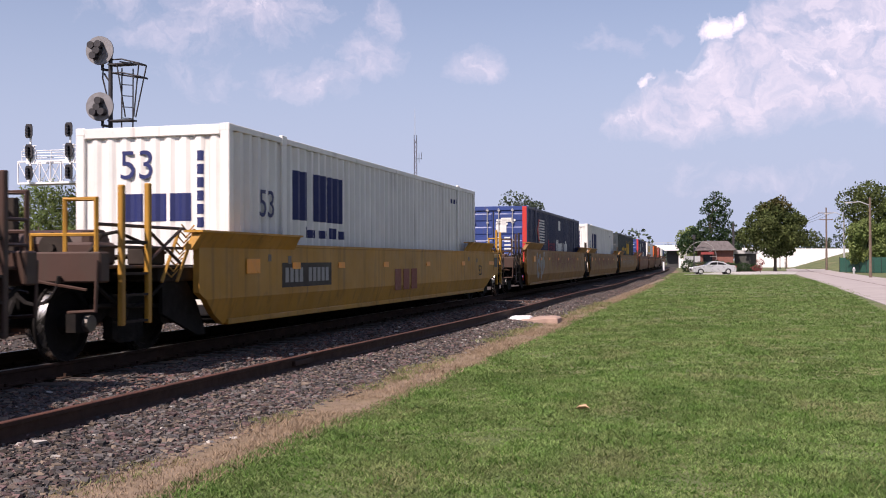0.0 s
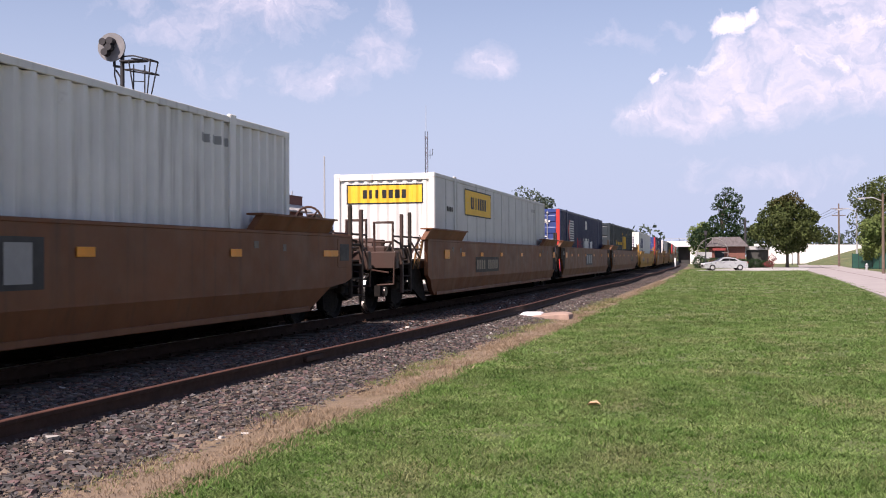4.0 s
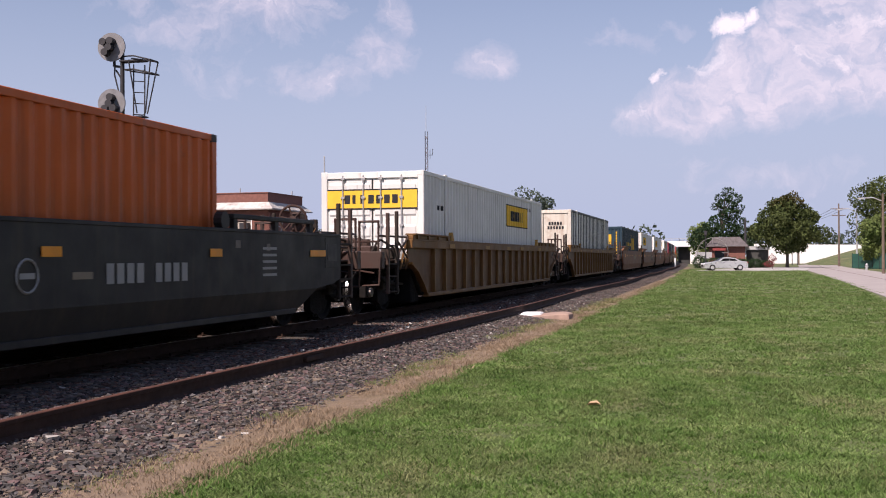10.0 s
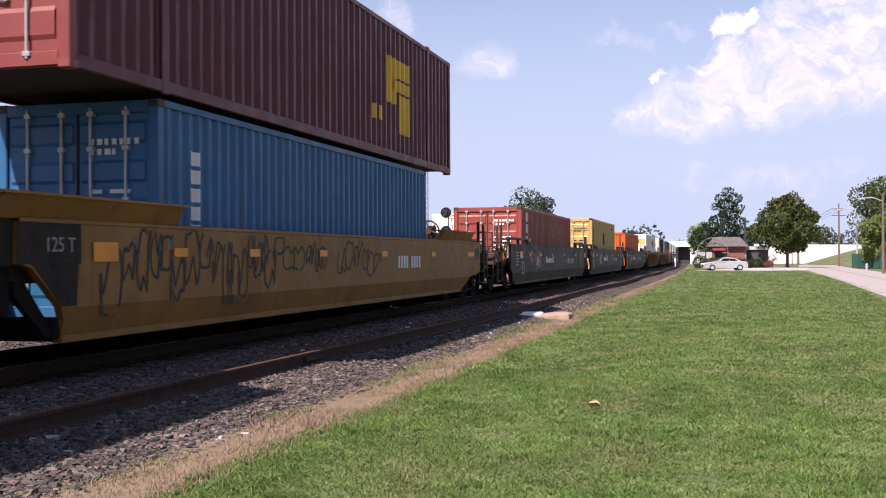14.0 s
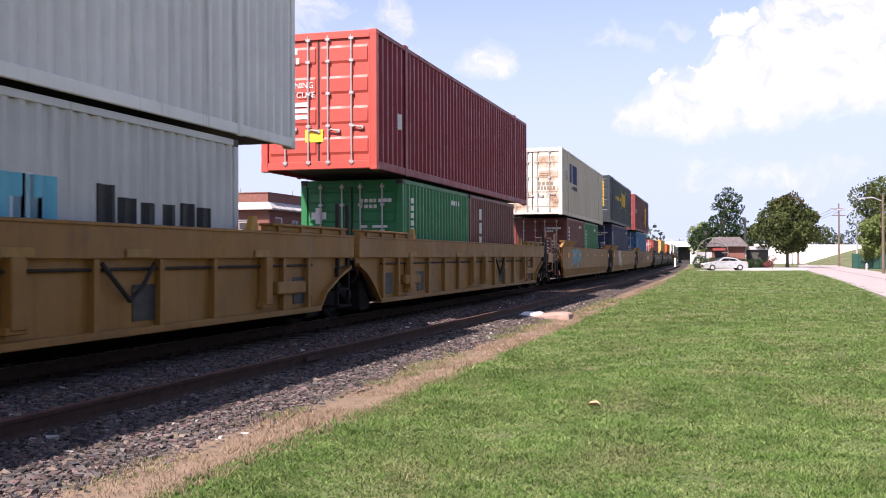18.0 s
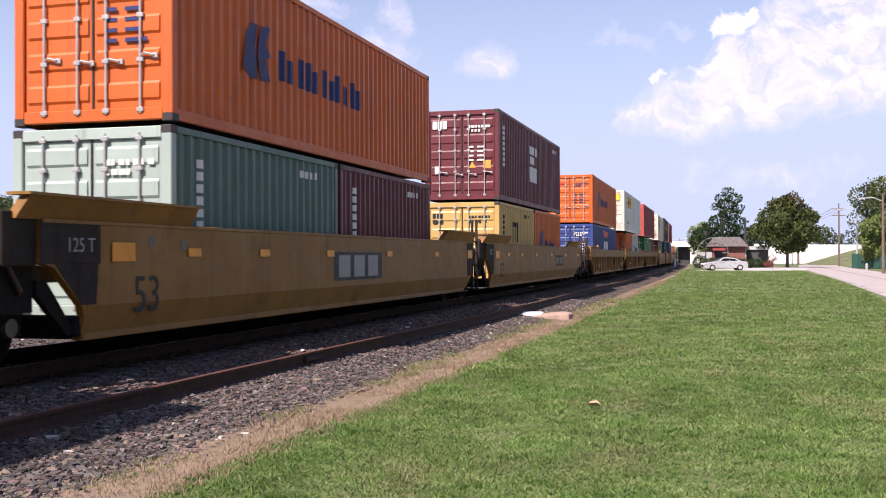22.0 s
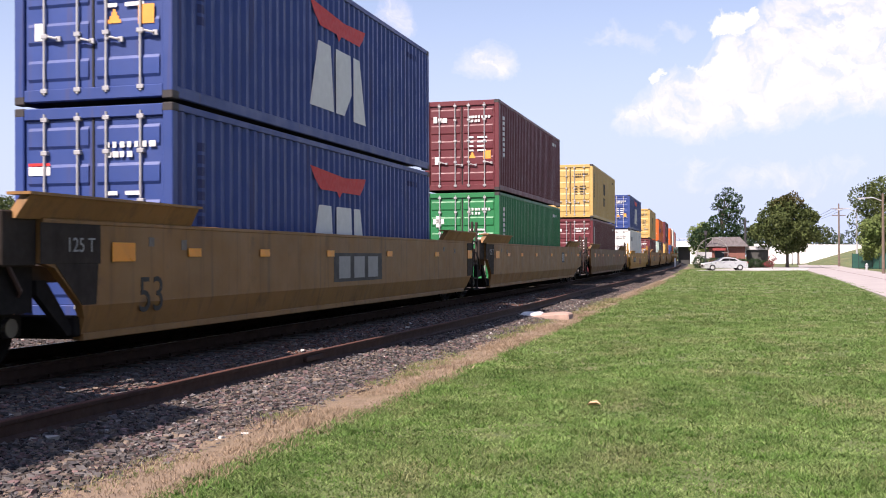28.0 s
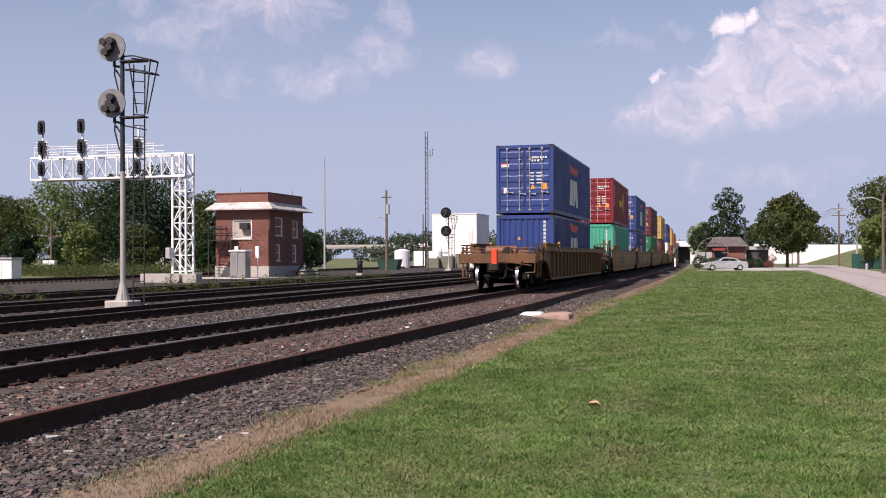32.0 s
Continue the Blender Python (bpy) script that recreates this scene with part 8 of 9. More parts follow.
def end_platform(car, y, e, paint_key, wheel=True, bright=None, tall=True):
    """Walkway, ladders, hand brake, coupler and hoses at the outer end of a car; e is -1 at the rear."""
    c = CP[bright or "rust"]
    dirty = CP["tail"] if bright == "tail" else CP["rust"]
    P = lambda nm, g, mat, lab="": part(nm, cached((nm, e, tall, bright, "end"), lambda: g, mat), mat, car, lab, (0, y, 0))
    zr = 2.16 if tall else 1.62
    B = lambda g, x0, x1, a, b, z0, z1, k=0.0: g.box(min(x0, x1), max(x0, x1), *sorted((e * a, e * b)), z0, z1, k)
    P("end_sill", B(B(Geo(), -1.45, 1.45, 1.02, 1.22, 0.94, 1.30, 0.02), -1.35, 1.35, -0.9, 1.05, 1.10, 1.14, 0.01), dirty)
    P("draft_sill", B(Geo(), -0.38, 0.38, -1.2, 1.25, 0.60, 0.95, 0.03), M_BLACK)
    P("coupler", B(B(Geo(), -0.10, 0.10, 1.2, 1.62, 0.70, 0.92, 0.03), -0.20, 0.16, 1.50, 1.82, 0.66, 0.96, 0.05), M_GRIME)
    for s in (-1, 1):
        # two upright stanchions with a step ladder between them
        for k, yy in enumerate((0.12, 0.72)):
            P(("stanchion", "grab_post")[k] if s > 0 else ("far_stanchion", "far_grab_post")[k], B(Geo(), s * 1.38, s * 1.45, yy - 0.04, yy + 0.04, 0.42, zr - 0.06 * k, 0.012), c if k or bright else M_GRIME)
        g = Geo()
        for z in (0.46, 0.78, 1.04):
            B(g, s * 1.30, s * 1.44, 0.10, 0.74, z - 0.015, z + 0.015)
        P("step_ladder" if s > 0 else "far_step_ladder", g.tube([(s * 1.41, e * 0.12, 1.42), (s * 1.41, e * 0.72, 1.42)], 0.022, 6), M_GRIME)
        g = Geo()
        g.tube([(s * 1.36, e * 1.16, 1.15), (s * 1.36, e * 1.16, zr - 0.25), (s * 0.95, e * 1.16, zr - 0.25), (s * 0.95, e * 1.16, 1.15)], 0.026, 6)
        g.tube([(s * 1.36, e * 1.16, 1.5), (s * 0.5, e * 1.16, 1.5), (s * 0.5, e * 1.16, 1.15)], 0.022, 6)
        P("handrail" if s > 0 else "end_handrail", g, c)
        P("side_rail" if s > 0 else "far_side_rail", Geo().tube([(s * 1.36, e * 1.16, 1.62), (s * 1.36, e * -0.9, 1.62)], 0.022, 6).tube([(s * 1.36, e * 1.16, 1.36), (s * 1.36, e * -0.9, 1.36)], 0.02, 6), dirty)
        P("valve_box" if s > 0 else "relay_box", B(Geo(), s * 0.68, s * 1.08, 0.3, 0.8, 1.14, 1.42, 0.03).cyl((s * 0.88, e * 0.55, 1.42), (s * 0.88, e * 0.55, 1.56), 0.10, n=10), dirty)
        P("step_box" if s > 0 else "tool_box", B(Geo(), s * 0.98, s * 1.28, -0.55, -0.1, 1.14, 1.36, 0.02), M_GRIME)
    # slanting diamond-mesh step beside the well's end
    g = Geo()
    for k in range(9):
        a = k * 0.075
        for d in (1, -1):
            g.cyl((1.36, e * (-0.55 - 0.45 * (a / 0.6)), 0.98 + a), (1.36, e * (-0.55 - 0.45 * (a / 0.6)) - e * 0.0 + d * 0.18, 0.98 + a + 0.10), 0.010, n=4)
    for u in (-0.2, 0.2):
        g.tube([(1.36, e * -0.50 + u, 0.92), (1.36, e * -0.98 + u, 1.62)], 0.024, 5)
    P("step_grating", g, CP["yellow"] if bright == "yellow" else CP["old"], "worn diamond-mesh step")
    P("air_reservoir", Geo().cyl((-0.75, e * -0.35, 1.40), (0.45, e * -0.35, 1.40), 0.21, n=14).box(-0.5, -0.3, e * -0.35 - 0.22, e * -0.35 + 0.22, 1.12, 1.3), dirty)
    P("brake_pipe", Geo().tube([(-1.2, e * 0.6, 1.2), (-0.4, e * 0.62, 1.26), (0.5, e * 0.5, 1.2), (0.9, e * -0.5, 1.26)], 0.035, 6).tube([(1.1, e * 1.0, 1.2), (1.25, e * 0.9, 1.5), (1.15, e * 0.4, 1.55), (1.25, e * -0.6, 1.3)], 0.022, 6), M_GRIME)
    P("air_hose", Geo().tube([(0.3, e * 1.2, 0.75), (0.36, e * 1.42, 0.52), (0.30, e * 1.6, 0.38), (0.2, e * 1.75, 0.40)], 0.035, 6), M_BLACK)
    P("cut_lever", Geo().tube([(1.30, e * 1.26, 0.86), (0.5, e * 1.28, 0.98), (0.1, e * 1.45, 0.98)], 0.018, 5), dirty)
    P("brake_drum", Geo().cyl((0.20, e * 0.18, 1.36), (0.20, e * 0.34, 1.36), 0.20, n=16).cyl((0.20, e * 0.14, 1.36), (0.20, e * 0.40, 1.36), 0.06, n=8), M_GRIME)
    P("hose_loop", Geo().tube([(0.62 + 0.32 * math.cos(a), e * 1.26, 1.02 - 0.34 * math.sin(a)) for a in [k * math.pi / 8 for k in range(9)]], 0.026, 6), M_BLACK)
    P("rigging_hose", Geo().tube([(1.30, e * (1.10 - 0.26 * k), 0.92 - 0.30 * math.sin(k * math.pi / 6)) for k in range(7)], 0.024, 6), M_BLACK)
    P("uncoupling_bar", Geo().tube([(1.42, e * 1.24, 1.20), (1.40, e * 1.24, 0.62), (1.05, e * 1.26, 0.60)], 0.02, 6), dirty)
    P("cross_brace", Geo().cyl((1.40, e * 0.14, 1.16), (1.40, e * -0.72, 1.60), 0.022, n=6).cyl((1.40, e * 0.14, 1.60), (1.40, e * -0.72, 1.16), 0.022, n=6), dirty)
    P("brake_rod", Geo().tube([(1.12, e * 0.9, 0.66), (1.12, e * -1.2, 0.58)], 0.03, 6).box(1.04, 1.20, *sorted((e * 0.2, e * 0.42)), 0.50, 0.78, 0.02), M_GRIME)
    if wheel:
        P("brake_stand", B(B(Geo(), -0.85, -0.55, 0.25, 0.55, 1.12, 1.95, 0.03), -0.80, -0.60, 0.2, 0.6, 1.75, 2.15, 0.03), dirty)
        P("brake_wheel", Geo().ring((-0.70, e * 0.72, 1.98), (0, 1, 0.12), 0.31, 0.026, 22, 6, 6).cyl((-0.70, e * 0.5, 1.98), (-0.70, e * 0.76, 1.98), 0.09), CP["yellow"] if bright == "yellow" else dirty, "spoked hand-brake wheel")
        P("chain_guard", B(Geo(), -0.45, -0.30, 0.3, 0.42, 1.12, 2.0, 0.01), M_GRIME)


def block_logo(y, z=0.92, w=1.5, h=0.42, panel=True, color="grey"):
    def put(car, yc):
        if panel:
            part("name_panel", Geo().box(HW + 0.001, HW + 0.004, yc + y - w * 0.66, yc + y + w * 0.66, z - 0.06, z + h + 0.06), M_PLATE, car)
        g = Geo()
        for i in range(3):
            a = yc + y - w * 0.58 + i * w * 0.39
            g.box(HW + 0.006, HW + 0.009, a + w * 0.04, a + w * 0.33, z, z + h)
        part("logo", g, DECAL[color], car)
    return put


def number_bars(y, z=0.95, n=10, size=0.30, panel=True, color="faded", pitch=0.0):
    def put(car, yc):
        step = pitch or size * 0.72
        w = n * step
        if panel:
            part("number_panel", Geo().box(HW + 0.001, HW + 0.004, yc + y - 0.12, yc + y + w + 0.1, z - 0.08, z + size + 0.08), M_OLDPLATE, car)
        g = Geo()
        for i in range(n):
            if i != 4:
                a = yc + y + i * step
                g.box(HW + 0.006, HW + 0.009, a, a + step * 0.70, z, z + size)
        tagged(part("number_mark", g, DECAL[color], car), kind="stuff")
    return put


def round_emblem(y, z=1.0, r=0.17):
    """A ring with a bar through it and a dash beside it."""
    def put(car, yc):
        part("round_emblem", Geo().ring((HW + 0.006, yc + y, z), (1, 0, 0), r, 0.014, 20, 4), DECAL["grey"], car)
        part("emblem_bar", Geo().box(HW + 0.003, HW + 0.007, yc + y - r * 0.7, yc + y + r * 0.7, z - 0.03, z + 0.03), DECAL["grey"], car)
        part("dash_mark", Geo().box(HW + 0.003, HW + 0.007, yc + y + 0.75, yc + y + 1.12, z - 0.05, z + 0.03), DECAL["faded"], car)
    return put


def diamond_emblem(car, yc):
    """A diamond outline beside a block of stripes."""
    x = HW + 0.006
    for nm, k, col in (("diamond", 1.0, "red"), ("diamond_centre", 0.78, "white"), ("diamond_core", 0.45, "black")):
        a, h = 0.30 * k, 0.26 * k
        part(nm, Geo().add([(x, yc - 4.5 - a, 1.02), (x, yc - 4.5, 1.02 - h), (x, yc - 4.5 + a, 1.02), (x, yc - 4.5, 1.02 + h)], [(0, 1, 2, 3)]), DECAL[col], car)
        x += 0.003
    for k in range(8):
        part("stripe", Geo().box(HW + 0.002, HW + 0.005, yc - 4.4 + 0.05 * abs(3.5 - k), yc - 3.82, 0.78 + 0.063 * k, 0.81 + 0.063 * k), DECAL["grey"], car)
    for k in range(6):
        part("name_block", Geo().box(HW + 0.002, HW + 0.005, yc - 3.7 + 0.17 * k, yc - 3.58 + 0.17 * k, 0.96, 1.16), DECAL["brown"], car)


def size53(y, z=0.85, size=0.62, color="black"):
    return lambda car, yc: lettering(car, "53", size, DECAL[color], yc + y, z)


def scrawl(y0, y1, color, seed, z0=0.85, z1=1.45, r=0.018):
    """Loops of spray paint without words on a car's side."""
    def put(car, yc):
        q = random.Random(seed)
        g = Geo()
        y = y0
        while y < y1:
            n, ph, w, hh = 14, q.uniform(0, 6), q.uniform(0.2, 0.45), q.uniform(0.25, 0.5) * (z1 - z0)
            zc = q.uniform(z0 + hh * 0.6, z1 - hh * 0.6)
            pts = [(yc + y + w * 0.5 * math.cos(ph + k * 0.45), zc + hh * math.sin(ph + k * q.choice((0.45, 0.6)))) for k in range(n)]
            for (a, b), (c_, d) in zip(pts, pts[1:]):
                L = math.hypot(c_ - a, d - b) or 1
                px, pz = -(d - b) / L * r, (c_ - a) / L * r
                x = HW + 0.005
                b2 = lambda v: max(z0 - 0.1, min(z1 + 0.05, v))
                g.add([(x, a + px, b2(b + pz)), (x, a - px, b2(b - pz)), (x, c_ - px, b2(d - pz)), (x, c_ + px, b2(d + pz))], [(0, 1, 2, 3)])
            y += w * 0.9
        tagged(part("spray_paint", g, DECAL[color], car, "looping spray-paint scrawl without words"), kind="stuff")
    return put


def pivot_ladder(sx):
    g = Geo()
    for yy in (-0.52, -0.02):
        g.box(*sorted((sx * 1.40, sx * 1.46)), yy - 0.045, yy + 0.045, 0.95, 2.15, 0.01)
    for z in (1.0, 1.3, 1.6):
        g.tube([(sx * 1.43, -0.52, z), (sx * 1.43, -0.02, z)], 0.022, 6)
    return g


def well_car(label, s_center, offsets, kind, paint_key, marks=None, ends=("", ""), bright=None, tailbox=False):
    """A well car of one or three wells on shared trucks; offsets: places of its wells."""
    car = thing("well_car", label, "freight car", group="well cars of the train")
    marks = marks or {}
    for i, o in enumerate(offsets):
        well_unit(car, o, kind, paint_key, marks.get(i, ()), "inner_rear" if o > min(offsets) else "outer_rear", "inner_front" if o < max(offsets) else "outer_front")
    lo, hi = min(offsets), max(offsets)
    ty = [(a + b) / 2 for a, b in zip(sorted(offsets), sorted(offsets)[1:])]
    for y in [lo - 10.45] + ty + [hi + 10.45]:
        truck(car, y)
    for y in ty:
        part("pivot_deck", cached(("pivot_deck",), lambda: Geo().box(-1.25, 1.25, -1.0, 1.0, 0.95, 1.08, 0.02).box(-0.3, 0.3, -1.3, 1.3, 0.70, 0.96, 0.03).cyl((0, 0, 0.72), (0, 0, 1.16), 0.32, n=16), M_BLACK), M_BLACK, car, "", (0, y, 0))
        for sx in (1, -1):
            part("side_ladder", cached(("side_ladder", sx), lambda: pivot_ladder(sx), M_GRIME), M_GRIME, car, "grimy ladder over the shared truck", (0, y, 0))
            part("ladder_step", cached(("ladder_step", sx), lambda: Geo().box(*sorted((sx * 1.05, sx * 1.50)), -0.60, 0.02, 0.28, 0.32).box(*sorted((sx * 1.05, sx * 1.48)), -0.56, -0.02, 0.58, 0.62).box(*sorted((sx * 1.40, sx * 1.46)), -0.60, -0.54, 0.28, 0.98).box(*sorted((sx * 1.40, sx * 1.46)), -0.04, 0.02, 0.28, 0.98), M_BLACK), M_BLACK, car, "", (0, y, 0))
            part("valve_bracket", cached(("valve_bracket", sx), lambda: Geo().box(*sorted((sx * 0.85, sx * 1.3)), 0.1, 0.55, 1.08, 1.42, 0.03).cyl((sx * 0.9, -0.8, 1.25), (sx * 0.9, -0.1, 1.25), 0.13, n=10).tube([(sx * 1.34, 0.2, 1.3), (sx * 1.38, 0.45, 1.15), (sx * 1.36, 0.7, 0.85), (sx * 1.2, 0.8, 0.7)], 0.03), CP["rust"]), CP["rust"], car, "", (0, y, 0))
    end_platform(car, lo - 10.45, -1, paint_key, not tailbox, bright, not tailbox)
    end_platform(car, hi + 10.45, 1, paint_key, False, bright)
    if tailbox:
        part("tail_marker", Geo().box(-0.10, 0.12, lo - 10.45 - 1.80, lo - 10.45 - 1.62, 0.80, 1.48, 0.03), material("red_orange_marker", srgb(226, 78, 40), 0.5), car, "red-orange end-of-train marker box")
    MOVING.append((car, s_center, 0.0, 0.0))
    return car


FLOOR = 0.345


def load(s_center, off, low, high=None, low2=None, dy=0.0):
    """Sets containers in the well at off: one or two below, one above."""
    if low2:
        put_box(low, s_center, off - 3.10 + dy, FLOOR)
        put_box(low2, s_center, off + 3.10 + dy, FLOOR)
    else:
        put_box(low, s_center, off + dy, FLOOR)
    if high:
        put_box(high, s_center, off + dy, FLOOR + low.h + 0.05)


# from the rear of the train forwards
P3 = 20.15


def build_train():
    yellow_w, brown_w = "yellow steel", "grimy brown steel"
    # last car
    well_car("single brown-yellow ribbed well car with red tail marker", 49.5, [0], "ribbed", "old", bright="tail", tailbox=True)
    load(49.5, 0, blue_box(STD, "nose"), blue_box(HC))
    # three wells: red over mint, blue over blue, maroon over green
    sc = 93.5
    well_car("brown three-well car with smooth plate sides", sc, [-P3, 0, P3], "smooth", "umber",
             {0: (number_bars(-4.4, 0.83, 10, 0.27, True, "faded", 0.30),), 1: (block_logo(0.3, 0.80, 2.0, 0.40), size53(-7.1, 0.54, 0.6)), 2: (block_logo(5.0, 1.0, 0.5, 0.3, True),)})
    m = Box("mint green corrugated steel shipping container", L40, HC, "mint", "nose", "iso")
    m.mark([(0, 0, 0.62, 1.6)], 0.75, 0.95, "white", "name_panel").mark([(0, -0.30 * i, 0.24, -0.30 * i + 0.22) for i in range(4)], 0.94, 1.95, "black", "name_mark").mark([(0, -0.16 * i, 0.1, -0.16 * i + 0.12) for i in range(9)], 1.95, 2.4, "white", "registration_mark", "end")
    load(sc, -P3, m, crimson_box())
    load(sc, 0, blue_box(HC), blue_box(HC))
    tx = plain_iso("maroon", "maroon corrugated steel shipping container with white mark")
    tx.mark([(0, 0, 0.12, 0.2), (0.15, 0, 0.27, 0.15), (0.3, 0, 0.45, 0.15)], 0.28, 2.2, "white", "logo", "end")
    load(sc, P3, green_box(), warn(tx))
    # single car, yellow container over maroon
    sc = 138.0
    well_car("single yellow-brown well car with smooth sides and faded spray paint", sc, [0], "smooth", "dusk", {0: (scrawl(3.2, 5.5, "brown", 5, 0.75, 1.4, 0.014), scrawl(-6, -3, "brown", 6, 0.75, 1.4, 0.012))})
    tx = plain_iso("maroon", "maroon corrugated steel shipping container with white mark", L40, HC)
    tx.mark([(0, -0.5 * i, 0.34, -0.5 * i + 0.36) for i in range(3)], 0.7, 2.1, "white", "logo").mark([(0, 0, 0.12, 0.2), (0.15, 0, 0.27, 0.15), (0.3, 0, 0.45, 0.15)], 0.28, 2.2, "white", "logo", "end")
    load(sc, 0, tx, yellow_box(L40, HC))
    # bright yellow single
    sc = 162.0
    well_car("bright yellow single well car with tall yellow handrails", sc, [0], "smooth_low", "yellow", {0: (block_logo(0.3, 0.55, 1.6, 0.46, False, "brown"), number_bars(-6.5, 0.84, 10, 0.24, True, "grey", 0.20))}, bright="yellow")
    w = plain_iso("white", "dirty white steel shipping container with rust marks", num="grey", ribs=4)
    w.mark([(0, 0, 1.5, 0.3)], 1.0, 2.05, "grey", "name_mark").mark([(0.1 * k, 0, 0.1 * k + 0.06, 0.1 + 0.03 * k) for k in range(8)], 0.25, 2.1, "grey", "emblem", "end")
    load(sc, 0, w, blue_box(STD))
    # yellow three-well
    sc = 206.0
    well_car("yellow three-well car with smooth plate sides", sc, [-P3, 0, P3], "smooth", "ochre",
             {0: (number_bars(-4.4, 0.82, 10, 0.27, True, "faded", 0.30), size53(-7.2, 0.54, 0.62), scrawl(1.0, 3.0, "brown", 9)), 1: (block_logo(0.3, 0.82, 2.0, 0.40), size53(-7.2, 0.54, 0.62)), 2: (number_bars(3.2, 0.9, 9, 0.26), size53(-7.0, 0.56, 0.62))})
    load(sc, -P3 + 0.3, plain_iso("maroon", "dull maroon corrugated steel shipping container", L40, STD), yellow_box())
    # doors take a lighter green that has the sunlight painted in
    gg = plain_iso("greygreen", "grey-green short steel container with doors lightened as in sun", L20, HC - 0.3, end_color="sunlit_green")
    load(sc, 0, gg, orange_box(L40, STD), plain_iso("maroon", "maroon short steel container", L20, HC - 0.3))
    z = plain_iso("maroon", "maroon corrugated steel container with white block logo", num="white")
    block_mark(z, 3, 5.25, 0.95, 1.5, 0.55, "white"), block_mark(z, 4, 5.25, 1.95, 1.5, 0.3, "white"), block_mark(z, 3, 5.45, 1.6, 0.9, 0.28, "white"), block_mark(z, 3, 0.25, 2.3, 0.5, 0.26, "white", "end"), warn(z)
    load(sc, P3, yellow_box(L20, STD), z, orange_box(L20, STD, "nose"))
    # ribbed yellow three-well
    sc = 270.7
    well_car("dirty yellow three-well car with ribbed sides", sc, [-20.6, 0, 20.3], "ribbed_deep", "ochre", {0: (size53(3.0, 0.55, 0.45),), 1: (size53(-3.4, 0.55, 0.45),), 2: (size53(3.3, 0.5, 0.45),)})
    load(sc, -20.6, blue_box(STD, length=L45), orange_box(L45, STD), dy=0.3)
    load(sc, 0, orange_box(L20, STD, "nose"), panel_box("fine", "ribdoor", True), grey_box())
    # rear end in a brighter red, painted as the sun would light it
    r = Box("bright red domestic container with white lettering", L53, HC, "crimson", "door", "dom", W53, ribs=4, end_color="sunlit_red")
    r.mark([(0.13 * k, 0, 0.13 * k + 0.09, 0.13) for k in range(4)], 0.35, 2.45, "white", "registration_mark", "end").mark([(0.09 * k, 0, 0.09 * k + 0.07, 0.13) for k in range(6)], 0.35, 2.25, "white", "registration_mark", "end")
    for i, word in enumerate(("WARNING", "HIGH CUBE")):
        key = (word, 0.16)
        TEXT[key] = text_mesh(word, 0.17)
        TEXT[key].materials.clear(), TEXT[key].materials.append(DECAL["white"])
        o = part("lettering", TEXT[key], DECAL["white"], r.t)
        o.matrix_basis = pose(-W53 / 2 + 0.78, -L53 / 2 + 0.014, 1.74 - 0.2 * i, 90, 0, 0)
    r.mark([(0, -0.13 * k, 0.22, -0.13 * k + 0.09) for k in range(3)] + [(0.3, -0.13 * k, 0.7, -0.13 * k + 0.09) for k in range(3)], 0.35, 1.35, "white", "data_panel_mark", "end")
    r.mark([(0, 0, 0.4, 0.26)], 1.0, 0.6, "yellow", "warning_plate", "end").mark([(0, 0, 0.3, 0.34)], 1.4, 1.0, "white", "size_mark_mark")
    b = plain_iso("brown", "dark brown short steel container", L20, STD, num=None)
    b.mark([(0, -0.40 * k, 0.34, -0.40 * k + 0.31) for k in range(5)], 1.15, 1.92, "white", "logo")
    load(sc, 20.3, green_box(L20, STD), r, b)
    # yellow three-well with scrawls
    sc = 335.5
    well_car("yellow-brown three-well car covered with spray paint", sc, [-P3, 0, P3], "smooth", "ochre",
             {0: (scrawl(-6.5, -3.4, "sky", 21, 0.75, 1.5, 0.05),), 1: (scrawl(-4.6, -2.6, "white", 22, 0.6, 1.5, 0.07),), 2: (scrawl(-7.6, -3.2, "black", 23, 0.62, 1.5, 0.02), scrawl(-3.0, -1.2, "black", 24, 1.0, 1.45, 0.02), scrawl(-0.3, 2.0, "black", 25, 0.9, 1.45, 0.022), number_bars(3.0, 0.95, 9, 0.26, False, "white"))})
    lb = plain_iso("brown", "red-brown short steel container", L20, STD)
    load(sc, -P3, lb, logo_box("white", "door"), green_box(L20, STD))
    load(sc, 0, plain_iso("deep_blue", "deep blue corrugated steel container"), logo_box("slate", "ribdoor"))
    sea = plain_iso("sea_blue", "bright blue corrugated steel container with white upright name bars", L40, HC, num=None)
    sea.mark([(0, -0.25 * k, 0.26, -0.25 * k + 0.19) for k in range(7)], 0.85, 2.1, "white", "name_mark")
    # rear end lighter than the sides, its sunlight put into the paint
    mb = Box("dull red domestic container with pale yellow emblem", L53, HC, "maroon", "door", "dom", W53, ribs=4, end_color="sunlit_maroon")
    mb.mark([(0, 0, 0.7, 1.0), (0.3, 0.3, 1.8, 0.55), (0.9, -0.6, 1.8, 0.25), (0.8, 0.6, 1.8, 1.0)], 11.0, 1.2, "gold", "emblem").mark([(0.2 * k, 0, 0.2 * k + 0.15, 0.3) for k in range(3)], 10.2, 0.75, "gold", "logo").mark([(0, 0, 0.3, 0.34), (0.36, 0, 0.66, 0.34)], 1.0, 1.4, "white", "size_mark_mark")
    load(sc, P3, sea, mb)
    # dark grey three-well
    sc = 399.7
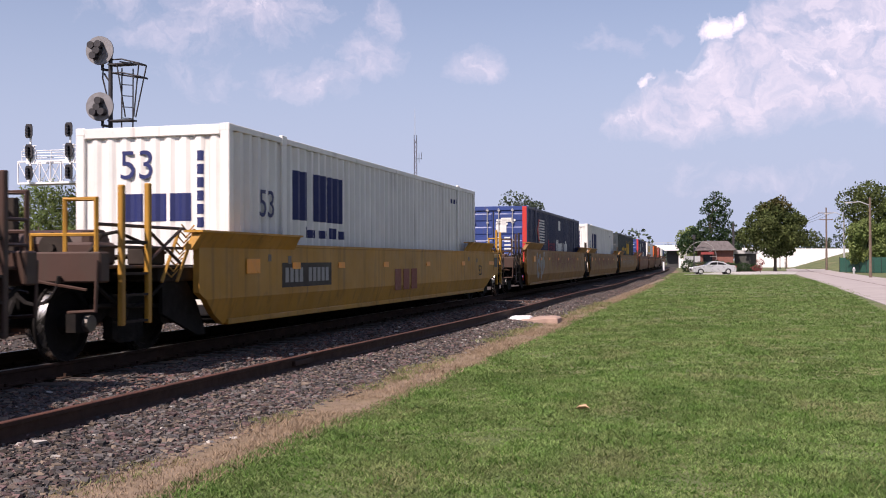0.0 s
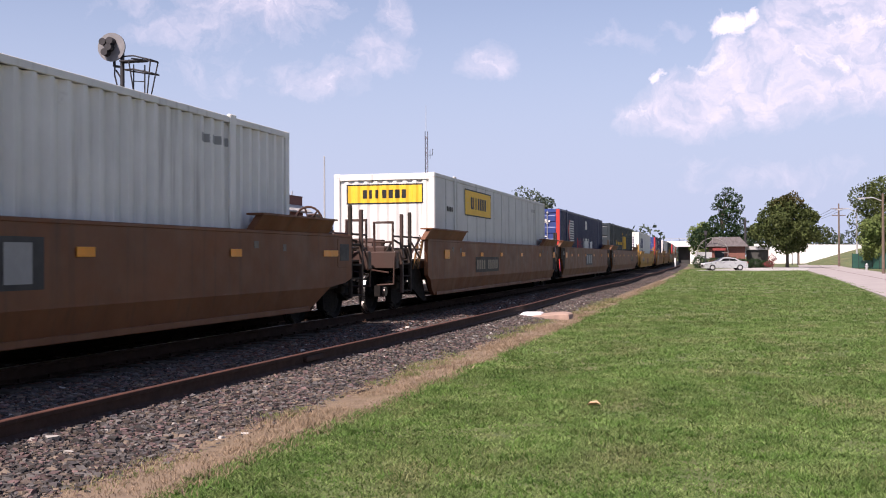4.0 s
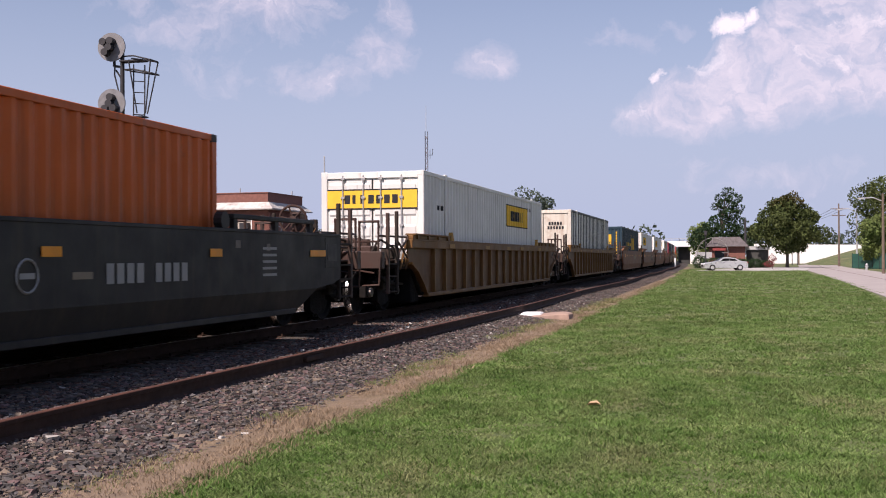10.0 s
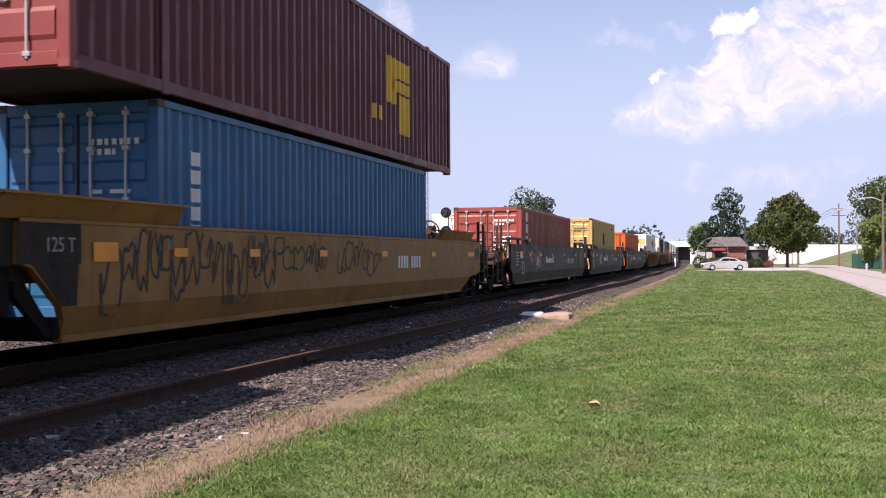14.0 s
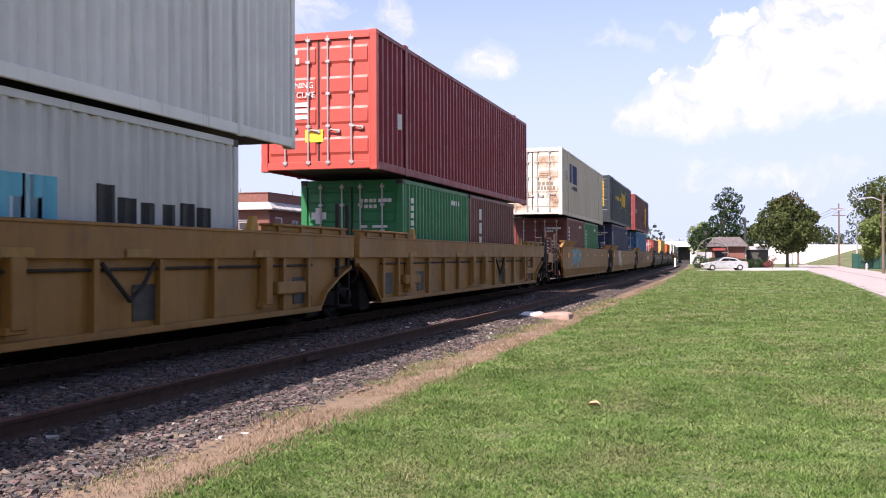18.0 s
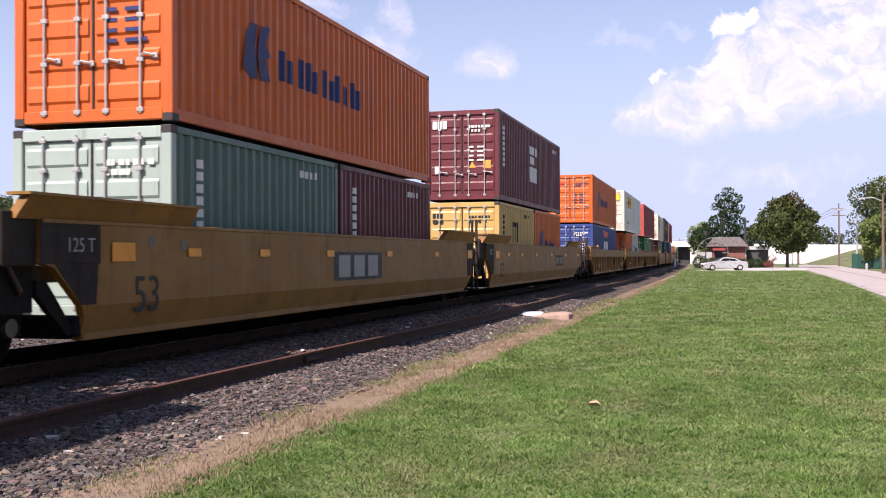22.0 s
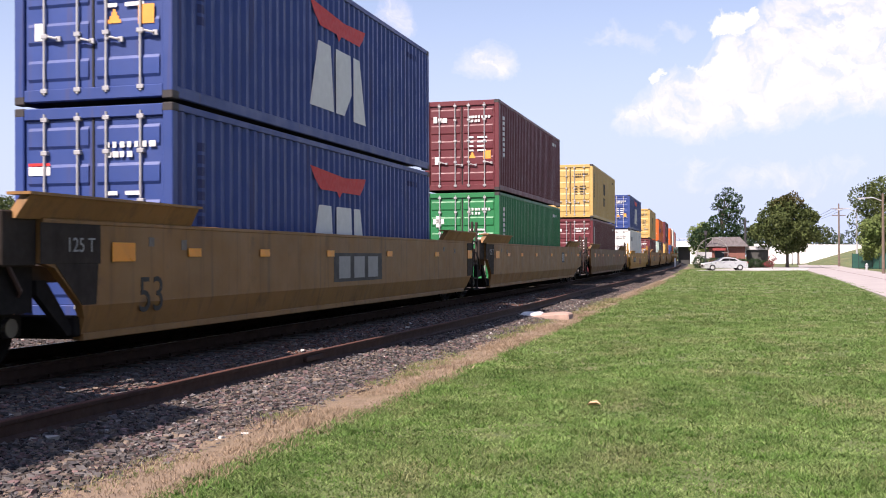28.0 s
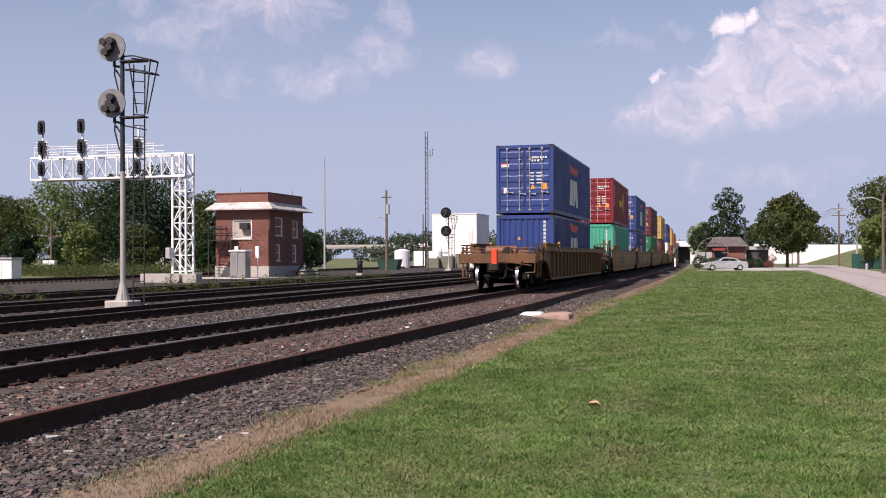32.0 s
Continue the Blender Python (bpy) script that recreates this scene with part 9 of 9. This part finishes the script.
    sizem = lambda: (size53(-7.37, 0.60, 0.62, "grey"), number_bars(3.1, 0.885, 9, 0.235, False, "grey", 0.21), round_emblem(1.72), lambda car, yc: diamond_emblem(car, yc),
                     lambda car, yc: part("name_mark", [g for g in [Geo()] if [g.box(HW + 0.002, HW + 0.005, yc - 2.58 + k * 0.19, yc - 2.44 + k * 0.19, 0.95, 1.19 if k % 9 == 0 else 1.13) for k in range(10)]][0], DECAL["white"], car),
                     lambda car, yc: part("notice_mark", [g for g in [Geo()] if [g.box(HW + 0.002, HW + 0.005, yc + yy, yc + yy + 0.5, zz, zz + 0.04) for yy in (-8.6, 7.2) for zz in (0.9, 1.0, 1.1, 1.2, 1.3)]][0], DECAL["grey"], car))
    well_car("dark grey three-well car with smooth sides and white lettering bars", sc, [-P3, 0, P3], "smooth", "grey", {0: sizem() + (scrawl(-5.9, -4.0, "grey", 41, 0.8, 1.35, 0.016),), 1: sizem(), 2: sizem()})
    rd = plain_iso("brick_red", "faded brick-red corrugated steel container", L40, STD, num=None, ribs=4)
    rd.mark([(0, -0.42 * k, 0.34, -0.42 * k + 0.32) for k in range(4)], 1.0, 2.1, "white", "name_mark")
    load(sc, -P3, rd)
    load(sc, 0, yellow_box(), dy=0.35)
    load(sc, P3, orange_box(L40, STD, "nose"), dy=0.2)
    # two single ribbed cars
    well_car("single brown ribbed well car", 444.4, [0], "ribbed", "old")
    load(444.4, 0, panel_box("fine", "door"))
    well_car("single brown-yellow ribbed well car", 468.5, [0], "ribbed", "old")
    cu = logo_box("white", "ribdoor", post=True)
    cu.mark([(0.13 * k, 0, 0.13 * k + 0.09, 0.14) for k in range(5)], 1.55, 2.3, "black", "registration_mark", "end").mark([(0.13 * k, 0, 0.13 * k + 0.09, 0.14) for k in range(6)], 1.5, 2.1, "black", "registration_mark", "end")
    load(468.5, 0, cu)
    # brown three-well
    sc = 512.8
    well_car("brown three-well car with smooth plate sides", sc, [-P3, 0, P3], "smooth", "brown", {0: (number_bars(0.4, 0.98, 9, 0.24, False),), 1: (number_bars(3.0, 0.92, 9, 0.3), size53(-7.0, 0.7, 0.6)), 2: (block_logo(0.4),)})
    load(sc, -P3, logo_box("teal_dark", "nose"), dy=0.3)
    load(sc, 0, panel_box("fine", "ribdoor"))
    load(sc, P3, panel_box("fine", "ribdoor"))
    # brown three-well ahead of it
    sc = 577.7
    well_car("brown three-well car with smooth plate sides", sc, [-P3, 0, P3], "smooth", "brown", {0: (number_bars(-4.5, 0.84, 10, 0.26, True, "faded", 0.28),), 1: (block_logo(0.2, 0.84, 1.9, 0.42),), 2: (number_bars(4.6, 0.95, 9, 0.26), size53(-7.2, 0.68, 0.66))})
    load(sc, -P3, panel_box("plate", "nose"))
    load(sc, 0, striped_box())
    load(sc, P3, logo_box("slate", "ribdoor", endlogo=False))
    # bright yellow single
    well_car("bright yellow single well car with tall yellow handrails", 622.3, [0], "smooth_low", "yellow", {0: (block_logo(0.3, 0.55, 1.6, 0.46, False, "brown"), number_bars(-6.5, 0.84, 10, 0.24, True, "grey", 0.20))}, bright="yellow")
    load(622.3, 0, logo_box("white", "nose"))
    # cars ahead
    sc = 667.0
    well_car("rusty yellow three-well car with old spray paint", sc, [-P3, 0, P3], "smooth", "ochre", {0: (scrawl(-7, -5, "grey", 31, 0.5, 1.5, 0.06), scrawl(-3, 5, "brown", 32)), 1: (scrawl(-6, 6, "brown", 33),), 2: (scrawl(-6, 6, "grey", 34),)})
    load(sc, -P3, striped_box())
    load(sc, 0, logo_box("white", "nose"))
    load(sc, P3, logo_box("slate", "ribdoor", endlogo=False))
    sc = 731.5
    well_car("brown three-well car with smooth plate sides", sc, [-P3, 0, P3], "smooth", "brown")
    load(sc, -P3, striped_box())
    load(sc, 0, panel_box("fine", "ribdoor"))
    load(sc, P3, orange_box())
    sc = 796.0
    well_car("brown three-well car with smooth plate sides", sc, [-P3, 0, P3], "smooth", "brown")
    load(sc, -P3, plain_iso("brick_red", "faded brick-red corrugated steel container"))
    load(sc, 0, panel_box("fine", "ribdoor"))
    load(sc, P3, plain_iso("blue", "blue corrugated steel container"))


build_train()


# ---------- what moves ----------
def motions():
    """The whole train rolls away along the track; its wheels turn."""
    for ob, s, off, z in MOVING:
        rows = []
        for k in range(0, 33):
            y = s - SPEED * (32 - k)
            rows.append((k, rail_pose(y) @ pose(0, off, z)))
        walk(ob, rows)
    turn = math.degrees(SPEED / FPS / WHEEL_R)
    for ws, y in ROLL_MASTERS:
        walk(ws, [(k / FPS, pose(0, y, WHEEL_R, -((turn * k) % 360.0))) for k in range(0, 32 * FPS + 1)])
    for ws, src in ROLLERS:
        ad = ws.animation_data_create()
        ad.action = src.animation_data.action
        ad.action_slot = src.animation_data.action_slot


motions()
